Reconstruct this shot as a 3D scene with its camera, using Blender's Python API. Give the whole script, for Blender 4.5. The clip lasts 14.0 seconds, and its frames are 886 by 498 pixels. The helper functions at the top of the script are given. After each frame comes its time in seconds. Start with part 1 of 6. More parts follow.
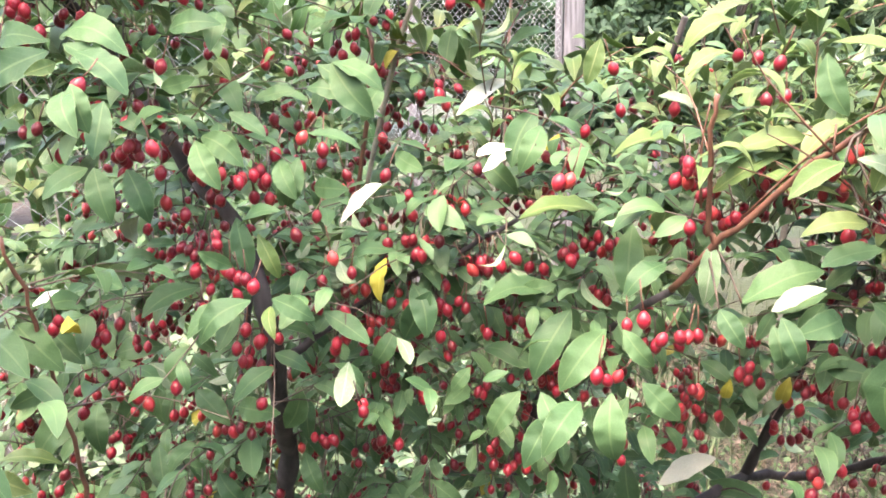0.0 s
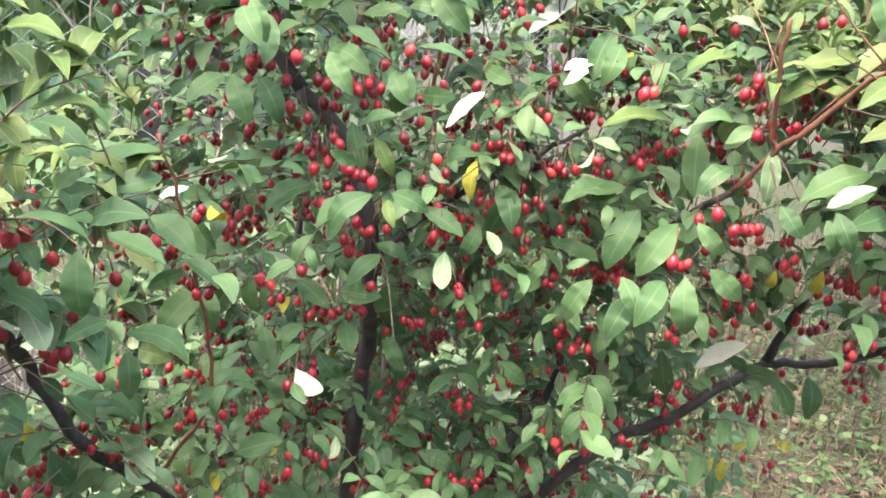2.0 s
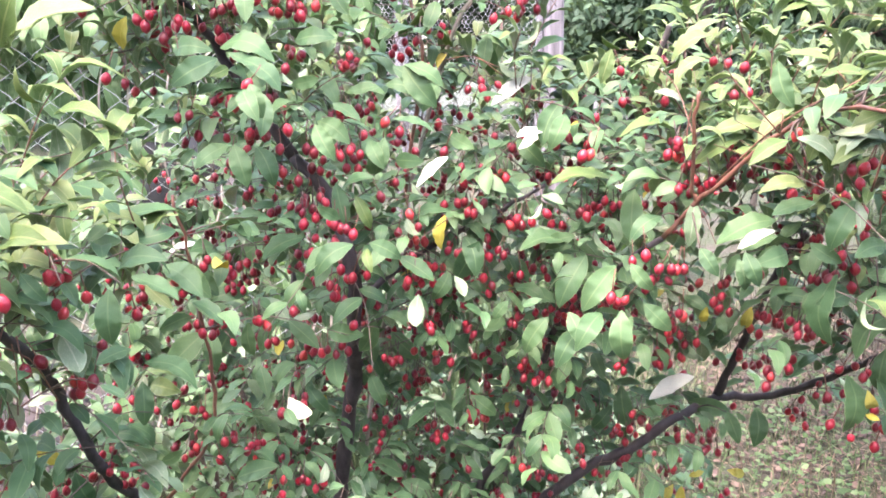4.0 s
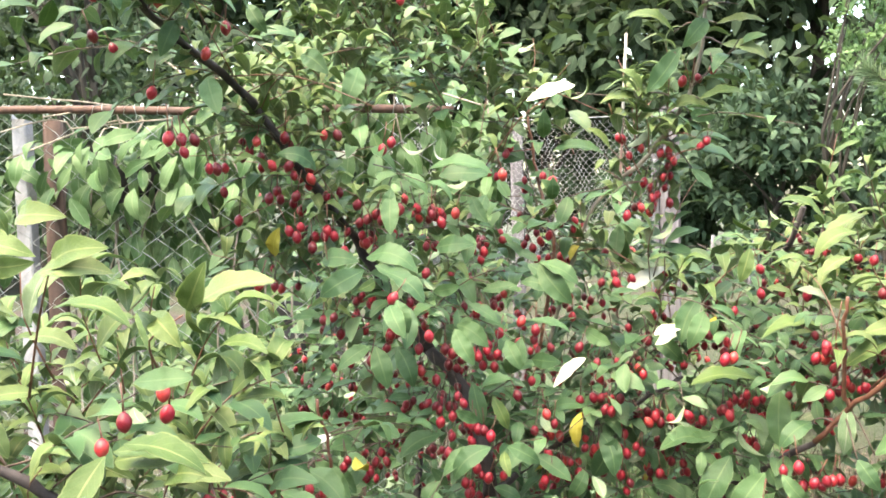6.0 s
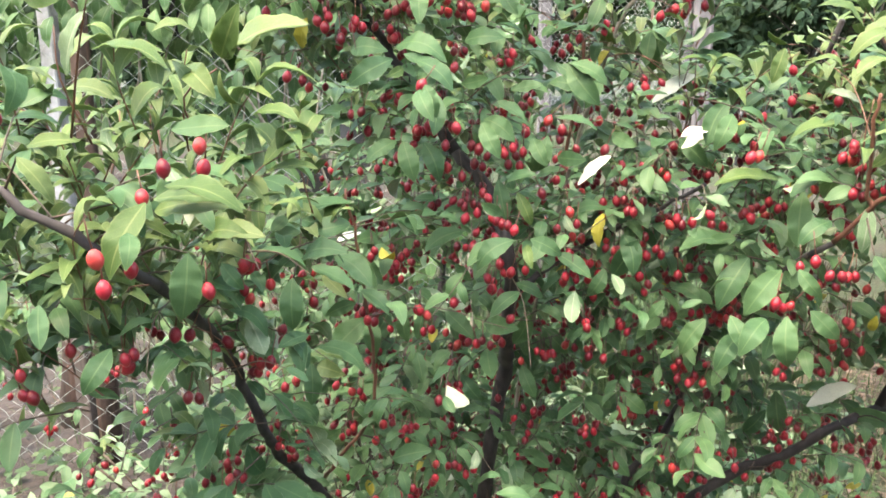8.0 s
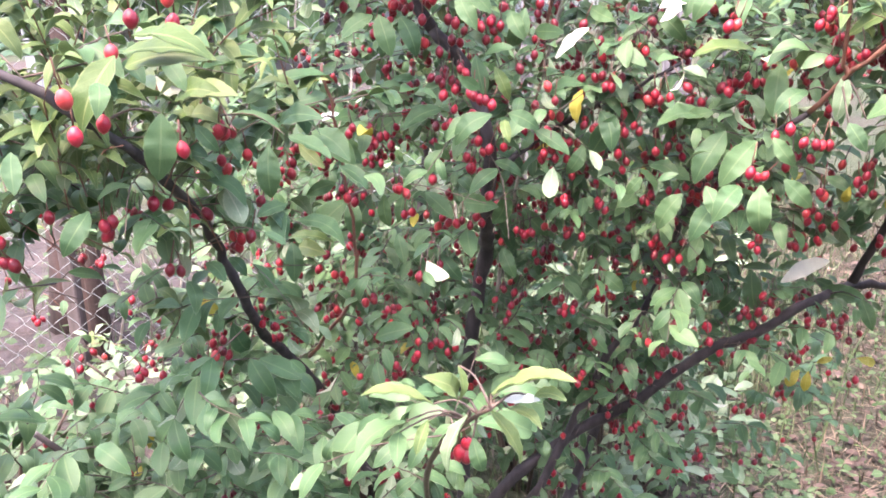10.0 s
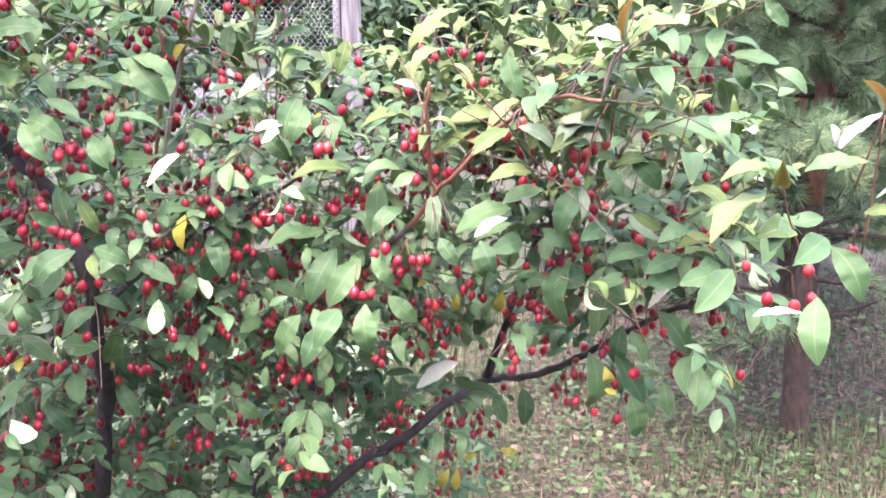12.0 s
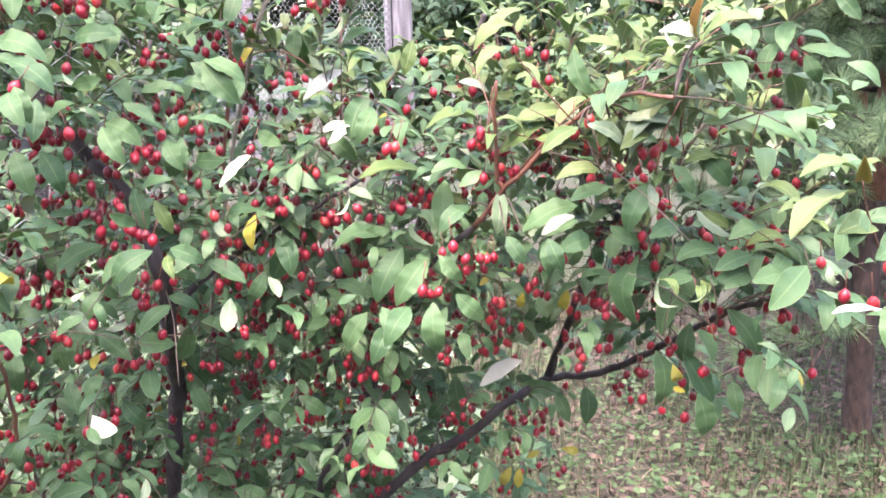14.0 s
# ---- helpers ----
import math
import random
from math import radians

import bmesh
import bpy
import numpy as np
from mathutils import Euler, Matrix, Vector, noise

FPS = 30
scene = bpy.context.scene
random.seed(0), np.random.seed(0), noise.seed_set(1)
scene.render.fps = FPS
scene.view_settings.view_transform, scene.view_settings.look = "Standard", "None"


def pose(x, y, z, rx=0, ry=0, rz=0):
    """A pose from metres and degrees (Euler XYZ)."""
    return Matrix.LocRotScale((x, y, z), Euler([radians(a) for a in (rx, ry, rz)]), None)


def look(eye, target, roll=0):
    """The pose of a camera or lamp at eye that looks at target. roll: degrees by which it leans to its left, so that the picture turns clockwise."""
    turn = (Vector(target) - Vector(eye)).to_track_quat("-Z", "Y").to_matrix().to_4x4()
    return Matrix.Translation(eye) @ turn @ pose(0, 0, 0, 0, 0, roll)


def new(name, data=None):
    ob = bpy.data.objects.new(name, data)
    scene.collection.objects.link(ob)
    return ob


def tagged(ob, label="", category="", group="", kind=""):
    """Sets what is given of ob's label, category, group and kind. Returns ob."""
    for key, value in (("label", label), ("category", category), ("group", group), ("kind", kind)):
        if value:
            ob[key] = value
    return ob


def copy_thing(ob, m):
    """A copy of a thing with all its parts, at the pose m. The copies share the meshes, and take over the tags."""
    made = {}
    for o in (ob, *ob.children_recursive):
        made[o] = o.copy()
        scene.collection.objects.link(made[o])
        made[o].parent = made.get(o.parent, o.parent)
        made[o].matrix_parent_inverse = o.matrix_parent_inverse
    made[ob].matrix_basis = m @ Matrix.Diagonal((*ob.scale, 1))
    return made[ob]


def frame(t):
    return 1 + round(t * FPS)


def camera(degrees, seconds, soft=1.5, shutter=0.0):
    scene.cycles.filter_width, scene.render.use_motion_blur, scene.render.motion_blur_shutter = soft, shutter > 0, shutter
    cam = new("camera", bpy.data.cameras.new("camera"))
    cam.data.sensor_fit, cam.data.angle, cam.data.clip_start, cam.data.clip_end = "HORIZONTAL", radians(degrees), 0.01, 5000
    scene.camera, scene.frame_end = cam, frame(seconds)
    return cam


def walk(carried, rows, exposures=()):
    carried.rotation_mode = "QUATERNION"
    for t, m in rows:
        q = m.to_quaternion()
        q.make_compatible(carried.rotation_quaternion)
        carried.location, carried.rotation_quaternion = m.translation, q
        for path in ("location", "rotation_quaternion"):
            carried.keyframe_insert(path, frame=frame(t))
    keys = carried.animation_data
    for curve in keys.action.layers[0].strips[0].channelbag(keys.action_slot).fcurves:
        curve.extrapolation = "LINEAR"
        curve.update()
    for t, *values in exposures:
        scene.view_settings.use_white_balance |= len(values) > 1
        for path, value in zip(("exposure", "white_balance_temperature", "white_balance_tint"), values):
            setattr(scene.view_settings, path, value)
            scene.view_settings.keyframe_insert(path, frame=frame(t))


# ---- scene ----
# ---- camera ----
cam = camera(52.8, 14.0, soft=1.75)
ROWS = [
    (0.0, (0.042, 0.06, 1.433), (-0.032, 2.022, 1.051), -0.6),
    (0.5, (0.024, 0.078, 1.431), (-0.037, 2.044, 1.07), 0.9),
    (1.0, (-0.025, 0.153, 1.451), (-0.111, 2.119, 1.093), 0.9),
    (1.5, (-0.061, 0.098, 1.443), (-0.117, 2.056, 1.039), 1.7),
    (2.0, (-0.069, -0.052, 1.436), (-0.082, 1.869, 0.883), 0.6),
    (2.2, (-0.070, -0.108, 1.432), (-0.077, 1.8, 0.838), 0.5),
    (4.3, (-0.037, -0.193, 1.449), (-0.051, 1.768, 1.056), -0.5),
    (4.5, (-0.039, -0.193, 1.449), (-0.067, 1.769, 1.06), -0.4),
    (5.0, (-0.046, -0.197, 1.464), (-0.148, 1.772, 1.128), -0.7),
    (5.5, (-0.053, -0.199, 1.505), (-0.269, 1.776, 1.267), -1.7),
    (6.0, (-0.066, -0.194, 1.524), (-0.321, 1.788, 1.413), -1.3),
    (6.5, (-0.072, -0.202, 1.527), (-0.342, 1.777, 1.446), -1.3),
    (7.0, (-0.066, -0.196, 1.516), (-0.374, 1.774, 1.343), -1.5),
    (7.5, (-0.067, -0.206, 1.493), (-0.389, 1.739, 1.159), -1.1),
    (8.0, (-0.070, -0.212, 1.464), (-0.37, 1.714, 1.024), -0.3),
    (8.2, (-0.068, -0.210, 1.462), (-0.363, 1.706, 0.968), -0.3),
    (10.3, (-0.054, -0.229, 1.423), (-0.305, 1.653, 0.795), -1.0),
    (10.5, (-0.047, -0.225, 1.427), (-0.261, 1.672, 0.831), -1.1),
    (11.0, (-0.025, -0.212, 1.435), (-0.068, 1.72, 0.918), -1.1),
    (11.5, (0.022, -0.194, 1.446), (0.248, 1.745, 1.002), -0.5),
    (12.0, (0.051, -0.179, 1.451), (0.433, 1.735, 1.012), -0.6),
    (12.5, (0.051, -0.169, 1.454), (0.507, 1.73, 1.026), -0.7),
    (13.0, (0.049, -0.168, 1.454), (0.492, 1.733, 1.02), -1.0),
    (13.5, (0.045, -0.172, 1.452), (0.417, 1.739, 0.997), -1.8),
    (14.0, (0.03, -0.181, 1.452), (0.305, 1.75, 1.013), -1.6),
]
walk(cam, [(t, look(eye, aim, roll)) for t, eye, aim, roll in ROWS],
     exposures=[(0.0, 3.95, 7850, 9), (2.0, 3.70, 7800, 2), (4.5, 4.13, 7000, 20), (5.5, 3.90, 7850, 12), (6.5, 3.50, 8600, -9), (7.2, 3.49, 8700, -12), (8.0, 3.49, 7950, -1), (10.5, 4.10, 7000, 23), (11.5, 4.15, 6850, 23), (12.5, 3.82, 6950, 20), (14.0, 3.87, 7000, 19)])

# ---- world and sun: bright overcast ----
SUN_UP, SUN_ROUND = 70.0, 215.0
world = bpy.data.worlds.new("sky")
scene.world = world
world.use_nodes = True
wn = world.node_tree
sky = wn.nodes.new("ShaderNodeTexSky")
sky.sky_type, sky.sun_disc = "NISHITA", False
sky.sun_elevation, sky.sun_rotation = radians(SUN_UP), radians(SUN_ROUND)
sky.air_density, sky.dust_density, sky.ozone_density = 1.0, 4.0, 1.0
wn.links.new(sky.outputs[0], wn.nodes["Background"].inputs[0])
wn.nodes["Background"].inputs[1].default_value = 0.15
sun = new("sun", bpy.data.lights.new("sun", "SUN"))
sun.data.energy, sun.data.angle, sun.data.color = 0.22, radians(60), (1.0, 0.95, 0.87)
az = radians(SUN_ROUND)
sun.matrix_world = look((0, 0, 20), Vector((0, 0, 20)) - Vector((math.sin(az) * math.cos(radians(SUN_UP)), math.cos(az) * math.cos(radians(SUN_UP)), math.sin(radians(SUN_UP)))))
tagged(sun, kind="structure")


# ---- materials ----
def material(name):
    m = bpy.data.materials.new(name)
    m.use_nodes = True
    nt = m.node_tree
    return m, nt, nt.nodes["Principled BSDF"]


def ramp(nt, src, stops):
    r = nt.nodes.new("ShaderNodeValToRGB")
    el = r.color_ramp.elements
    while len(el) < len(stops):
        el.new(0.5)
    for e, (p, c) in zip(el, stops):
        e.position, e.color = p, (*c, 1)
    nt.links.new(src, r.inputs[0])
    return r.outputs[0]


def noise_tex(nt, scale, detail=3.0, coord="Object", stretch=None):
    tc = nt.nodes.new("ShaderNodeTexCoord")
    out = tc.outputs[coord]
    if stretch:
        mp = nt.nodes.new("ShaderNodeMapping")
        mp.inputs["Scale"].default_value = stretch
        nt.links.new(out, mp.inputs[0])
        out = mp.outputs[0]
    n = nt.nodes.new("ShaderNodeTexNoise")
    n.inputs["Scale"].default_value, n.inputs["Detail"].default_value = scale, detail
    nt.links.new(out, n.inputs["Vector"])
    return n.outputs[0]


def blend(nt, fac, a, b, mode="MIX"):
    mx = nt.nodes.new("ShaderNodeMix")
    mx.data_type, mx.blend_type = "RGBA", mode
    for sock, v in ((mx.inputs[0], fac), (mx.inputs[6], a), (mx.inputs[7], b)):
        if hasattr(v, "is_linked"):
            nt.links.new(v, sock)
        elif isinstance(v, (int, float)):
            sock.default_value = v
        else:
            sock.default_value = (*v, 1)
    return mx.outputs[2]


def bump(nt, bsdf, src, strength, distance=0.002):
    b = nt.nodes.new("ShaderNodeBump")
    b.inputs["Strength"].default_value, b.inputs["Distance"].default_value = strength, distance
    nt.links.new(src, b.inputs["Height"])
    nt.links.new(b.outputs[0], bsdf.inputs["Normal"])


def leaf_material(name, stops, vein, rough=0.46, thru=0.40, single=False, thru_tint=(0.155, 0.25, 0.075), spots=0.0):
    """Leaf blade: colour varies leaf by leaf and in blotches, a pale midrib and side veins by the blade's own u and v."""
    m, nt, b = material(name)
    pick = nt.nodes.new("ShaderNodeObjectInfo" if single else "ShaderNodeNewGeometry")
    base = ramp(nt, pick.outputs["Random" if single else "Random Per Island"], stops)
    blotch = noise_tex(nt, 60.0, 2.0)
    base = blend(nt, 0.35, base, ramp(nt, blotch, [(0.3, (0.35, 0.35, 0.35)), (0.7, (1.0, 1.0, 1.0))]), "MULTIPLY")
    uv = nt.nodes.new("ShaderNodeUVMap")
    sep = nt.nodes.new("ShaderNodeSeparateXYZ")
    nt.links.new(uv.outputs[0], sep.inputs[0])

    def calc(op, x, y=None):
        n = nt.nodes.new("ShaderNodeMath")
        n.operation = op
        for i, v in enumerate((x, y)):
            if v is None:
                continue
            if hasattr(v, "is_linked"):
                nt.links.new(v, n.inputs[i])
            else:
                n.inputs[i].default_value = v
        return n.outputs[0]
    off = calc("ABSOLUTE", calc("SUBTRACT", sep.outputs[1], 0.5))
    rib = calc("LESS_THAN", off, 0.035)
    side = calc("GREATER_THAN", calc("SINE", calc("MULTIPLY", calc("SUBTRACT", sep.outputs[0], calc("MULTIPLY", off, 0.5)), 44.0)), 0.93)
    lines = calc("MAXIMUM", calc("MULTIPLY", rib, 0.38), calc("MULTIPLY", side, 0.07))
    base = blend(nt, lines, base, vein)
    # bright highlight along the blade's edge, put into the colour
    rim_light = calc("MULTIPLY", calc("GREATER_THAN", off, 0.455), 0.22)
    base = blend(nt, rim_light, base, vein)
    if spots:
        dots = ramp(nt, noise_tex(nt, 900.0, 1.0), [(0.62, (0, 0, 0)), (0.72, (spots, spots, spots))])
        base = blend(nt, dots, base, (0.75, 0.75, 0.65))
    nt.links.new(base, b.inputs["Base Color"])
    b.inputs["Roughness"].default_value = rough
    b.inputs["Specular IOR Level"].default_value = 0.3
    bump(nt, b, calc("ADD", lines, blotch), 0.5, 0.0008)
    tr = nt.nodes.new("ShaderNodeBsdfTranslucent")
    nt.links.new(blend(nt, 0.6, base, thru_tint), tr.inputs[0])
    mix = nt.nodes.new("ShaderNodeMixShader")
    mix.inputs[0].default_value = thru
    nt.links.new(b.outputs[0], mix.inputs[1])
    nt.links.new(tr.outputs[0], mix.inputs[2])
    nt.links.new(mix.outputs[0], nt.nodes["Material Output"].inputs[0])
    return m


MATURE = [(0.0, (0.055, 0.122, 0.058)), (0.35, (0.075, 0.154, 0.070)), (0.65, (0.096, 0.182, 0.082)), (0.92, (0.115, 0.200, 0.098)), (1.0, (0.165, 0.240, 0.145))]
MATURE_ONE = MATURE[:3] + [(1.0, (0.100, 0.190, 0.086))]
YOUNG = [(0.0, (0.082, 0.142, 0.045)), (0.5, (0.116, 0.180, 0.058)), (1.0, (0.162, 0.210, 0.086))]
PALE = [(0.0, (0.14, 0.22, 0.12)), (0.6, (0.21, 0.29, 0.175)), (0.93, (0.29, 0.36, 0.24)), (1.0, (0.46, 0.48, 0.40))]
YELLOW = [(0.0, (0.36, 0.32, 0.05)), (1.0, (0.44, 0.40, 0.10))]
leaf_green = leaf_material("leaf_green", MATURE, (0.20, 0.30, 0.13), thru_tint=(0.125, 0.235, 0.078))
leaf_young = leaf_material("leaf_young", YOUNG, (0.40, 0.42, 0.18), thru=0.38)
leaf_under = leaf_material("leaf_underside", PALE, (0.55, 0.55, 0.42), rough=0.55, thru=0.25, spots=0.25)
leaf_yellow = leaf_material("leaf_yellow", YELLOW, (0.6, 0.5, 0.15), thru=0.35, thru_tint=(0.46, 0.38, 0.05))
one_green = leaf_material("single_leaf_green", MATURE_ONE, (0.23, 0.33, 0.15), thru_tint=(0.125, 0.235, 0.078), single=True)
one_young = leaf_material("single_leaf_young", YOUNG, (0.40, 0.42, 0.18), thru=0.38, single=True)
one_under = leaf_material("single_leaf_underside", PALE, (0.55, 0.55, 0.42), rough=0.55, thru=0.25, spots=0.25, single=True)
one_white = leaf_material("single_leaf_silver", [(0.0, (0.68, 0.68, 0.60)), (1.0, (0.76, 0.76, 0.70))], (0.6, 0.6, 0.5), rough=0.5, thru=0.2, single=True)
one_bud = leaf_material("single_leaf_bud", [(0.0, (0.34, 0.17, 0.05)), (1.0, (0.42, 0.24, 0.08))], (0.45, 0.3, 0.12), single=True, spots=0.2)
one_yellow = leaf_material("single_leaf_yellow", YELLOW, (0.6, 0.5, 0.15), thru=0.35, thru_tint=(0.46, 0.38, 0.05), single=True)
vine_green = leaf_material("vine_leaf", [(0.0, (0.050, 0.115, 0.045)), (0.5, (0.085, 0.170, 0.065)), (1.0, (0.155, 0.25, 0.115))], (0.28, 0.36, 0.2))
vine_single = leaf_material("vine_leaf_single", [(0.0, (0.050, 0.115, 0.045)), (0.5, (0.085, 0.170, 0.065)), (1.0, (0.155, 0.25, 0.115))], (0.28, 0.36, 0.2), single=True)
vine_under = leaf_material("vine_leaf_underside", [(0.0, (0.16, 0.24, 0.14)), (1.0, (0.27, 0.36, 0.24))], (0.3, 0.36, 0.25), rough=0.6)
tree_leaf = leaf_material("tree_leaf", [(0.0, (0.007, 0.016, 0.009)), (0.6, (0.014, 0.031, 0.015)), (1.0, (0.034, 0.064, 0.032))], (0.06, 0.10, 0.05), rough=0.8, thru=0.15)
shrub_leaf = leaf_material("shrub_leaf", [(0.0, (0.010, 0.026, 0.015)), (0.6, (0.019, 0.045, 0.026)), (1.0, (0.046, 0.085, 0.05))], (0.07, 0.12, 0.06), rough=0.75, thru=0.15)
grey_leaf = leaf_material("grey_leaf", [(0.0, (0.12, 0.19, 0.12)), (0.6, (0.18, 0.26, 0.16)), (1.0, (0.28, 0.35, 0.24))], (0.3, 0.35, 0.25))
weed_leaf = leaf_material("weed_leaf", [(0.0, (0.024, 0.052, 0.023)), (0.5, (0.045, 0.088, 0.038)), (1.0, (0.11, 0.165, 0.085))], (0.16, 0.22, 0.12))


def plain_leafy(name, stops, rough=0.6, thru=0.2):
    m, nt, b = material(name)
    pick = nt.nodes.new("ShaderNodeNewGeometry")
    base = ramp(nt, pick.outputs["Random Per Island"], stops)
    nt.links.new(base, b.inputs["Base Color"])
    b.inputs["Roughness"].default_value = rough
    tr = nt.nodes.new("ShaderNodeBsdfTranslucent")
    nt.links.new(base, tr.inputs[0])
    mix = nt.nodes.new("ShaderNodeMixShader")
    mix.inputs[0].default_value = thru
    nt.links.new(b.outputs[0], mix.inputs[1])
    nt.links.new(tr.outputs[0], mix.inputs[2])
    nt.links.new(mix.outputs[0], nt.nodes["Material Output"].inputs[0])
    return m


grass_green = plain_leafy("grass_green", [(0.0, (0.025, 0.052, 0.018)), (0.6, (0.050, 0.085, 0.031)), (1.0, (0.10, 0.13, 0.063))])
grass_dry = plain_leafy("grass_dry", [(0.0, (0.038, 0.026, 0.021)), (0.6, (0.085, 0.061, 0.046)), (1.0, (0.21, 0.16, 0.118))])
dead_leaf = plain_leafy("dead_leaf", [(0.0, (0.038, 0.023, 0.021)), (0.6, (0.075, 0.046, 0.040)), (1.0, (0.145, 0.10, 0.082))], 0.7, 0.1)
needle_mat = plain_leafy("pine_needle", [(0.0, (0.075, 0.125, 0.065)), (0.6, (0.15, 0.23, 0.115)), (1.0, (0.27, 0.35, 0.19))], 0.45, 0.3)


def bark_material(name, dark, light, scale, stretch, relief, rough=0.85):
    m, nt, b = material(name)
    n1 = noise_tex(nt, scale, 6.0, stretch=stretch)
    n2 = noise_tex(nt, scale * 5, 3.0)
    base = ramp(nt, n1, [(0.3, dark), (0.7, light)])
    base = blend(nt, 0.3, base, ramp(nt, n2, [(0.35, (0.4, 0.4, 0.4)), (0.65, (1, 1, 1))]), "MULTIPLY")
    nt.links.new(base, b.inputs["Base Color"])
    b.inputs["Roughness"].default_value = rough
    bump(nt, b, n1, 0.8, relief)
    return m


bark = bark_material("bush_bark", (0.014, 0.011, 0.013), (0.066, 0.052, 0.057), 60, (1, 1, 0.4), 0.002)
twig_bark = bark_material("twig_bark", (0.035, 0.023, 0.019), (0.095, 0.06, 0.046), 90, (1, 1, 0.5), 0.001, 0.6)
red_stem = bark_material("red_stem", (0.085, 0.032, 0.024), (0.19, 0.078, 0.05), 110, (1, 1, 0.5), 0.0005, 0.5)
grey_stem = bark_material("grey_stem", (0.16, 0.13, 0.11), (0.34, 0.30, 0.25), 90, (1, 1, 0.5), 0.0005, 0.6)
pine_bark = bark_material("pine_bark", (0.009, 0.006, 0.006), (0.062, 0.034, 0.027), 55, (1, 1, 0.4), 0.012)
young_pine_bark = bark_material("young_pine_bark", (0.05, 0.022, 0.016), (0.23, 0.105, 0.065), 45, (1, 1, 0.5), 0.006)
tree_bark = bark_material("tree_bark", (0.015, 0.012, 0.01), (0.05, 0.04, 0.032), 12, (1, 1, 0.3), 0.02)
old_wood = bark_material("weathered_wood", (0.055, 0.050, 0.058), (0.23, 0.21, 0.235), 55, (1, 1, 0.06), 0.004)
brown_wood = bark_material("brown_wood", (0.03, 0.018, 0.016), (0.10, 0.058, 0.05), 26, (1, 1, 0.12), 0.004)
grey_paint = bark_material("grey_post_paint", (0.26, 0.26, 0.29), (0.40, 0.40, 0.44), 20, (1, 1, 0.3), 0.001, 0.6)
rust = bark_material("rusty_pipe", (0.035, 0.016, 0.012), (0.11, 0.052, 0.038), 45, (1, 1, 1), 0.0008, 0.75)
lilac_wood = bark_material("bare_post_wood", (0.055, 0.042, 0.041), (0.13, 0.10, 0.097), 30, (1, 1, 0.06), 0.003)
white_wood = bark_material("peeled_stick", (0.34, 0.31, 0.27), (0.54, 0.51, 0.46), 40, (1, 1, 0.1), 0.001)

wire_mat, _nt, _b = material("galvanised_wire")
_c = ramp(_nt, noise_tex(_nt, 30.0, 4.0), [(0.3, (0.22, 0.24, 0.23)), (0.6, (0.33, 0.35, 0.35)), (0.8, (0.22, 0.19, 0.17))])
_nt.links.new(_c, _b.inputs["Base Color"])
_b.inputs["Metallic"].default_value, _b.inputs["Roughness"].default_value = 0.2, 0.55

netting_wire, _nt, _b = material("dull_netting_wire")
_nt.links.new(ramp(_nt, noise_tex(_nt, 25.0, 4.0), [(0.3, (0.36, 0.36, 0.36)), (0.7, (0.55, 0.55, 0.555))]), _b.inputs["Base Color"])
_b.inputs["Metallic"].default_value, _b.inputs["Roughness"].default_value = 0.3, 0.6
sheet_black, _nt, _b = material("black_film")
_nt.links.new(ramp(_nt, noise_tex(_nt, 20.0, 4.0), [(0.3, (0.008, 0.008, 0.009)), (0.8, (0.03, 0.03, 0.034))]), _b.inputs["Base Color"])
_b.inputs["Roughness"].default_value = 0.45


def berry_material(name, single):
    m, nt, b = material(name)
    pick = nt.nodes.new("ShaderNodeObjectInfo" if single else "ShaderNodeNewGeometry")
    base = ramp(nt, pick.outputs["Random" if single else "Random Per Island"],
                [(0.0, (0.115, 0.006, 0.016)), (0.45, (0.22, 0.009, 0.024)), (0.85, (0.31, 0.014, 0.032)), (1.0, (0.40, 0.045, 0.045))])
    dots = ramp(nt, noise_tex(nt, 1100.0, 1.0), [(0.64, (0, 0, 0)), (0.74, (0.45, 0.45, 0.45))])
    base = blend(nt, dots, base, (0.75, 0.35, 0.25))
    base = blend(nt, 0.4, base, ramp(nt, noise_tex(nt, 120.0, 2.0), [(0.3, (0.45, 0.4, 0.4)), (0.7, (1, 1, 1))]), "MULTIPLY")
    nt.links.new(base, b.inputs["Base Color"])
    b.inputs["Specular IOR Level"].default_value = 0.35
    b.inputs["Roughness"].default_value = 0.32
    b.inputs["Subsurface Weight"].default_value = 0.15
    b.inputs["Subsurface Radius"].default_value = (0.006, 0.001, 0.001)
    return m


berry_one = berry_material("berry_skin_single", True)
berry_many = berry_material("berry_skin", False)

ground_mat, _nt, _b = material("garden_ground")
_g1 = noise_tex(_nt, 1.4, 6.0)
_g2 = noise_tex(_nt, 26.0, 6.0)
_c = ramp(_nt, _g1, [(0.36, (0.026, 0.040, 0.018)), (0.52, (0.036, 0.042, 0.023)), (0.62, (0.048, 0.040, 0.031)), (0.78, (0.036, 0.026, 0.025))])
_c = blend(_nt, 0.6, _c, ramp(_nt, _g2, [(0.3, (0.3, 0.28, 0.25)), (0.7, (1, 1, 1))]), "MULTIPLY")
_nt.links.new(_c, _b.inputs["Base Color"])
_b.inputs["Roughness"].default_value = 0.95
bump(_nt, _b, _g2, 1.0, 0.03)
soil_mat, _nt, _b = material("dug_soil")
_g2 = noise_tex(_nt, 9.0, 7.0)
_nt.links.new(ramp(_nt, _g2, [(0.3, (0.018, 0.013, 0.013)), (0.7, (0.052, 0.038, 0.038))]), _b.inputs["Base Color"])
_b.inputs["Roughness"].default_value = 0.95
bump(_nt, _b, _g2, 1.0, 0.08)


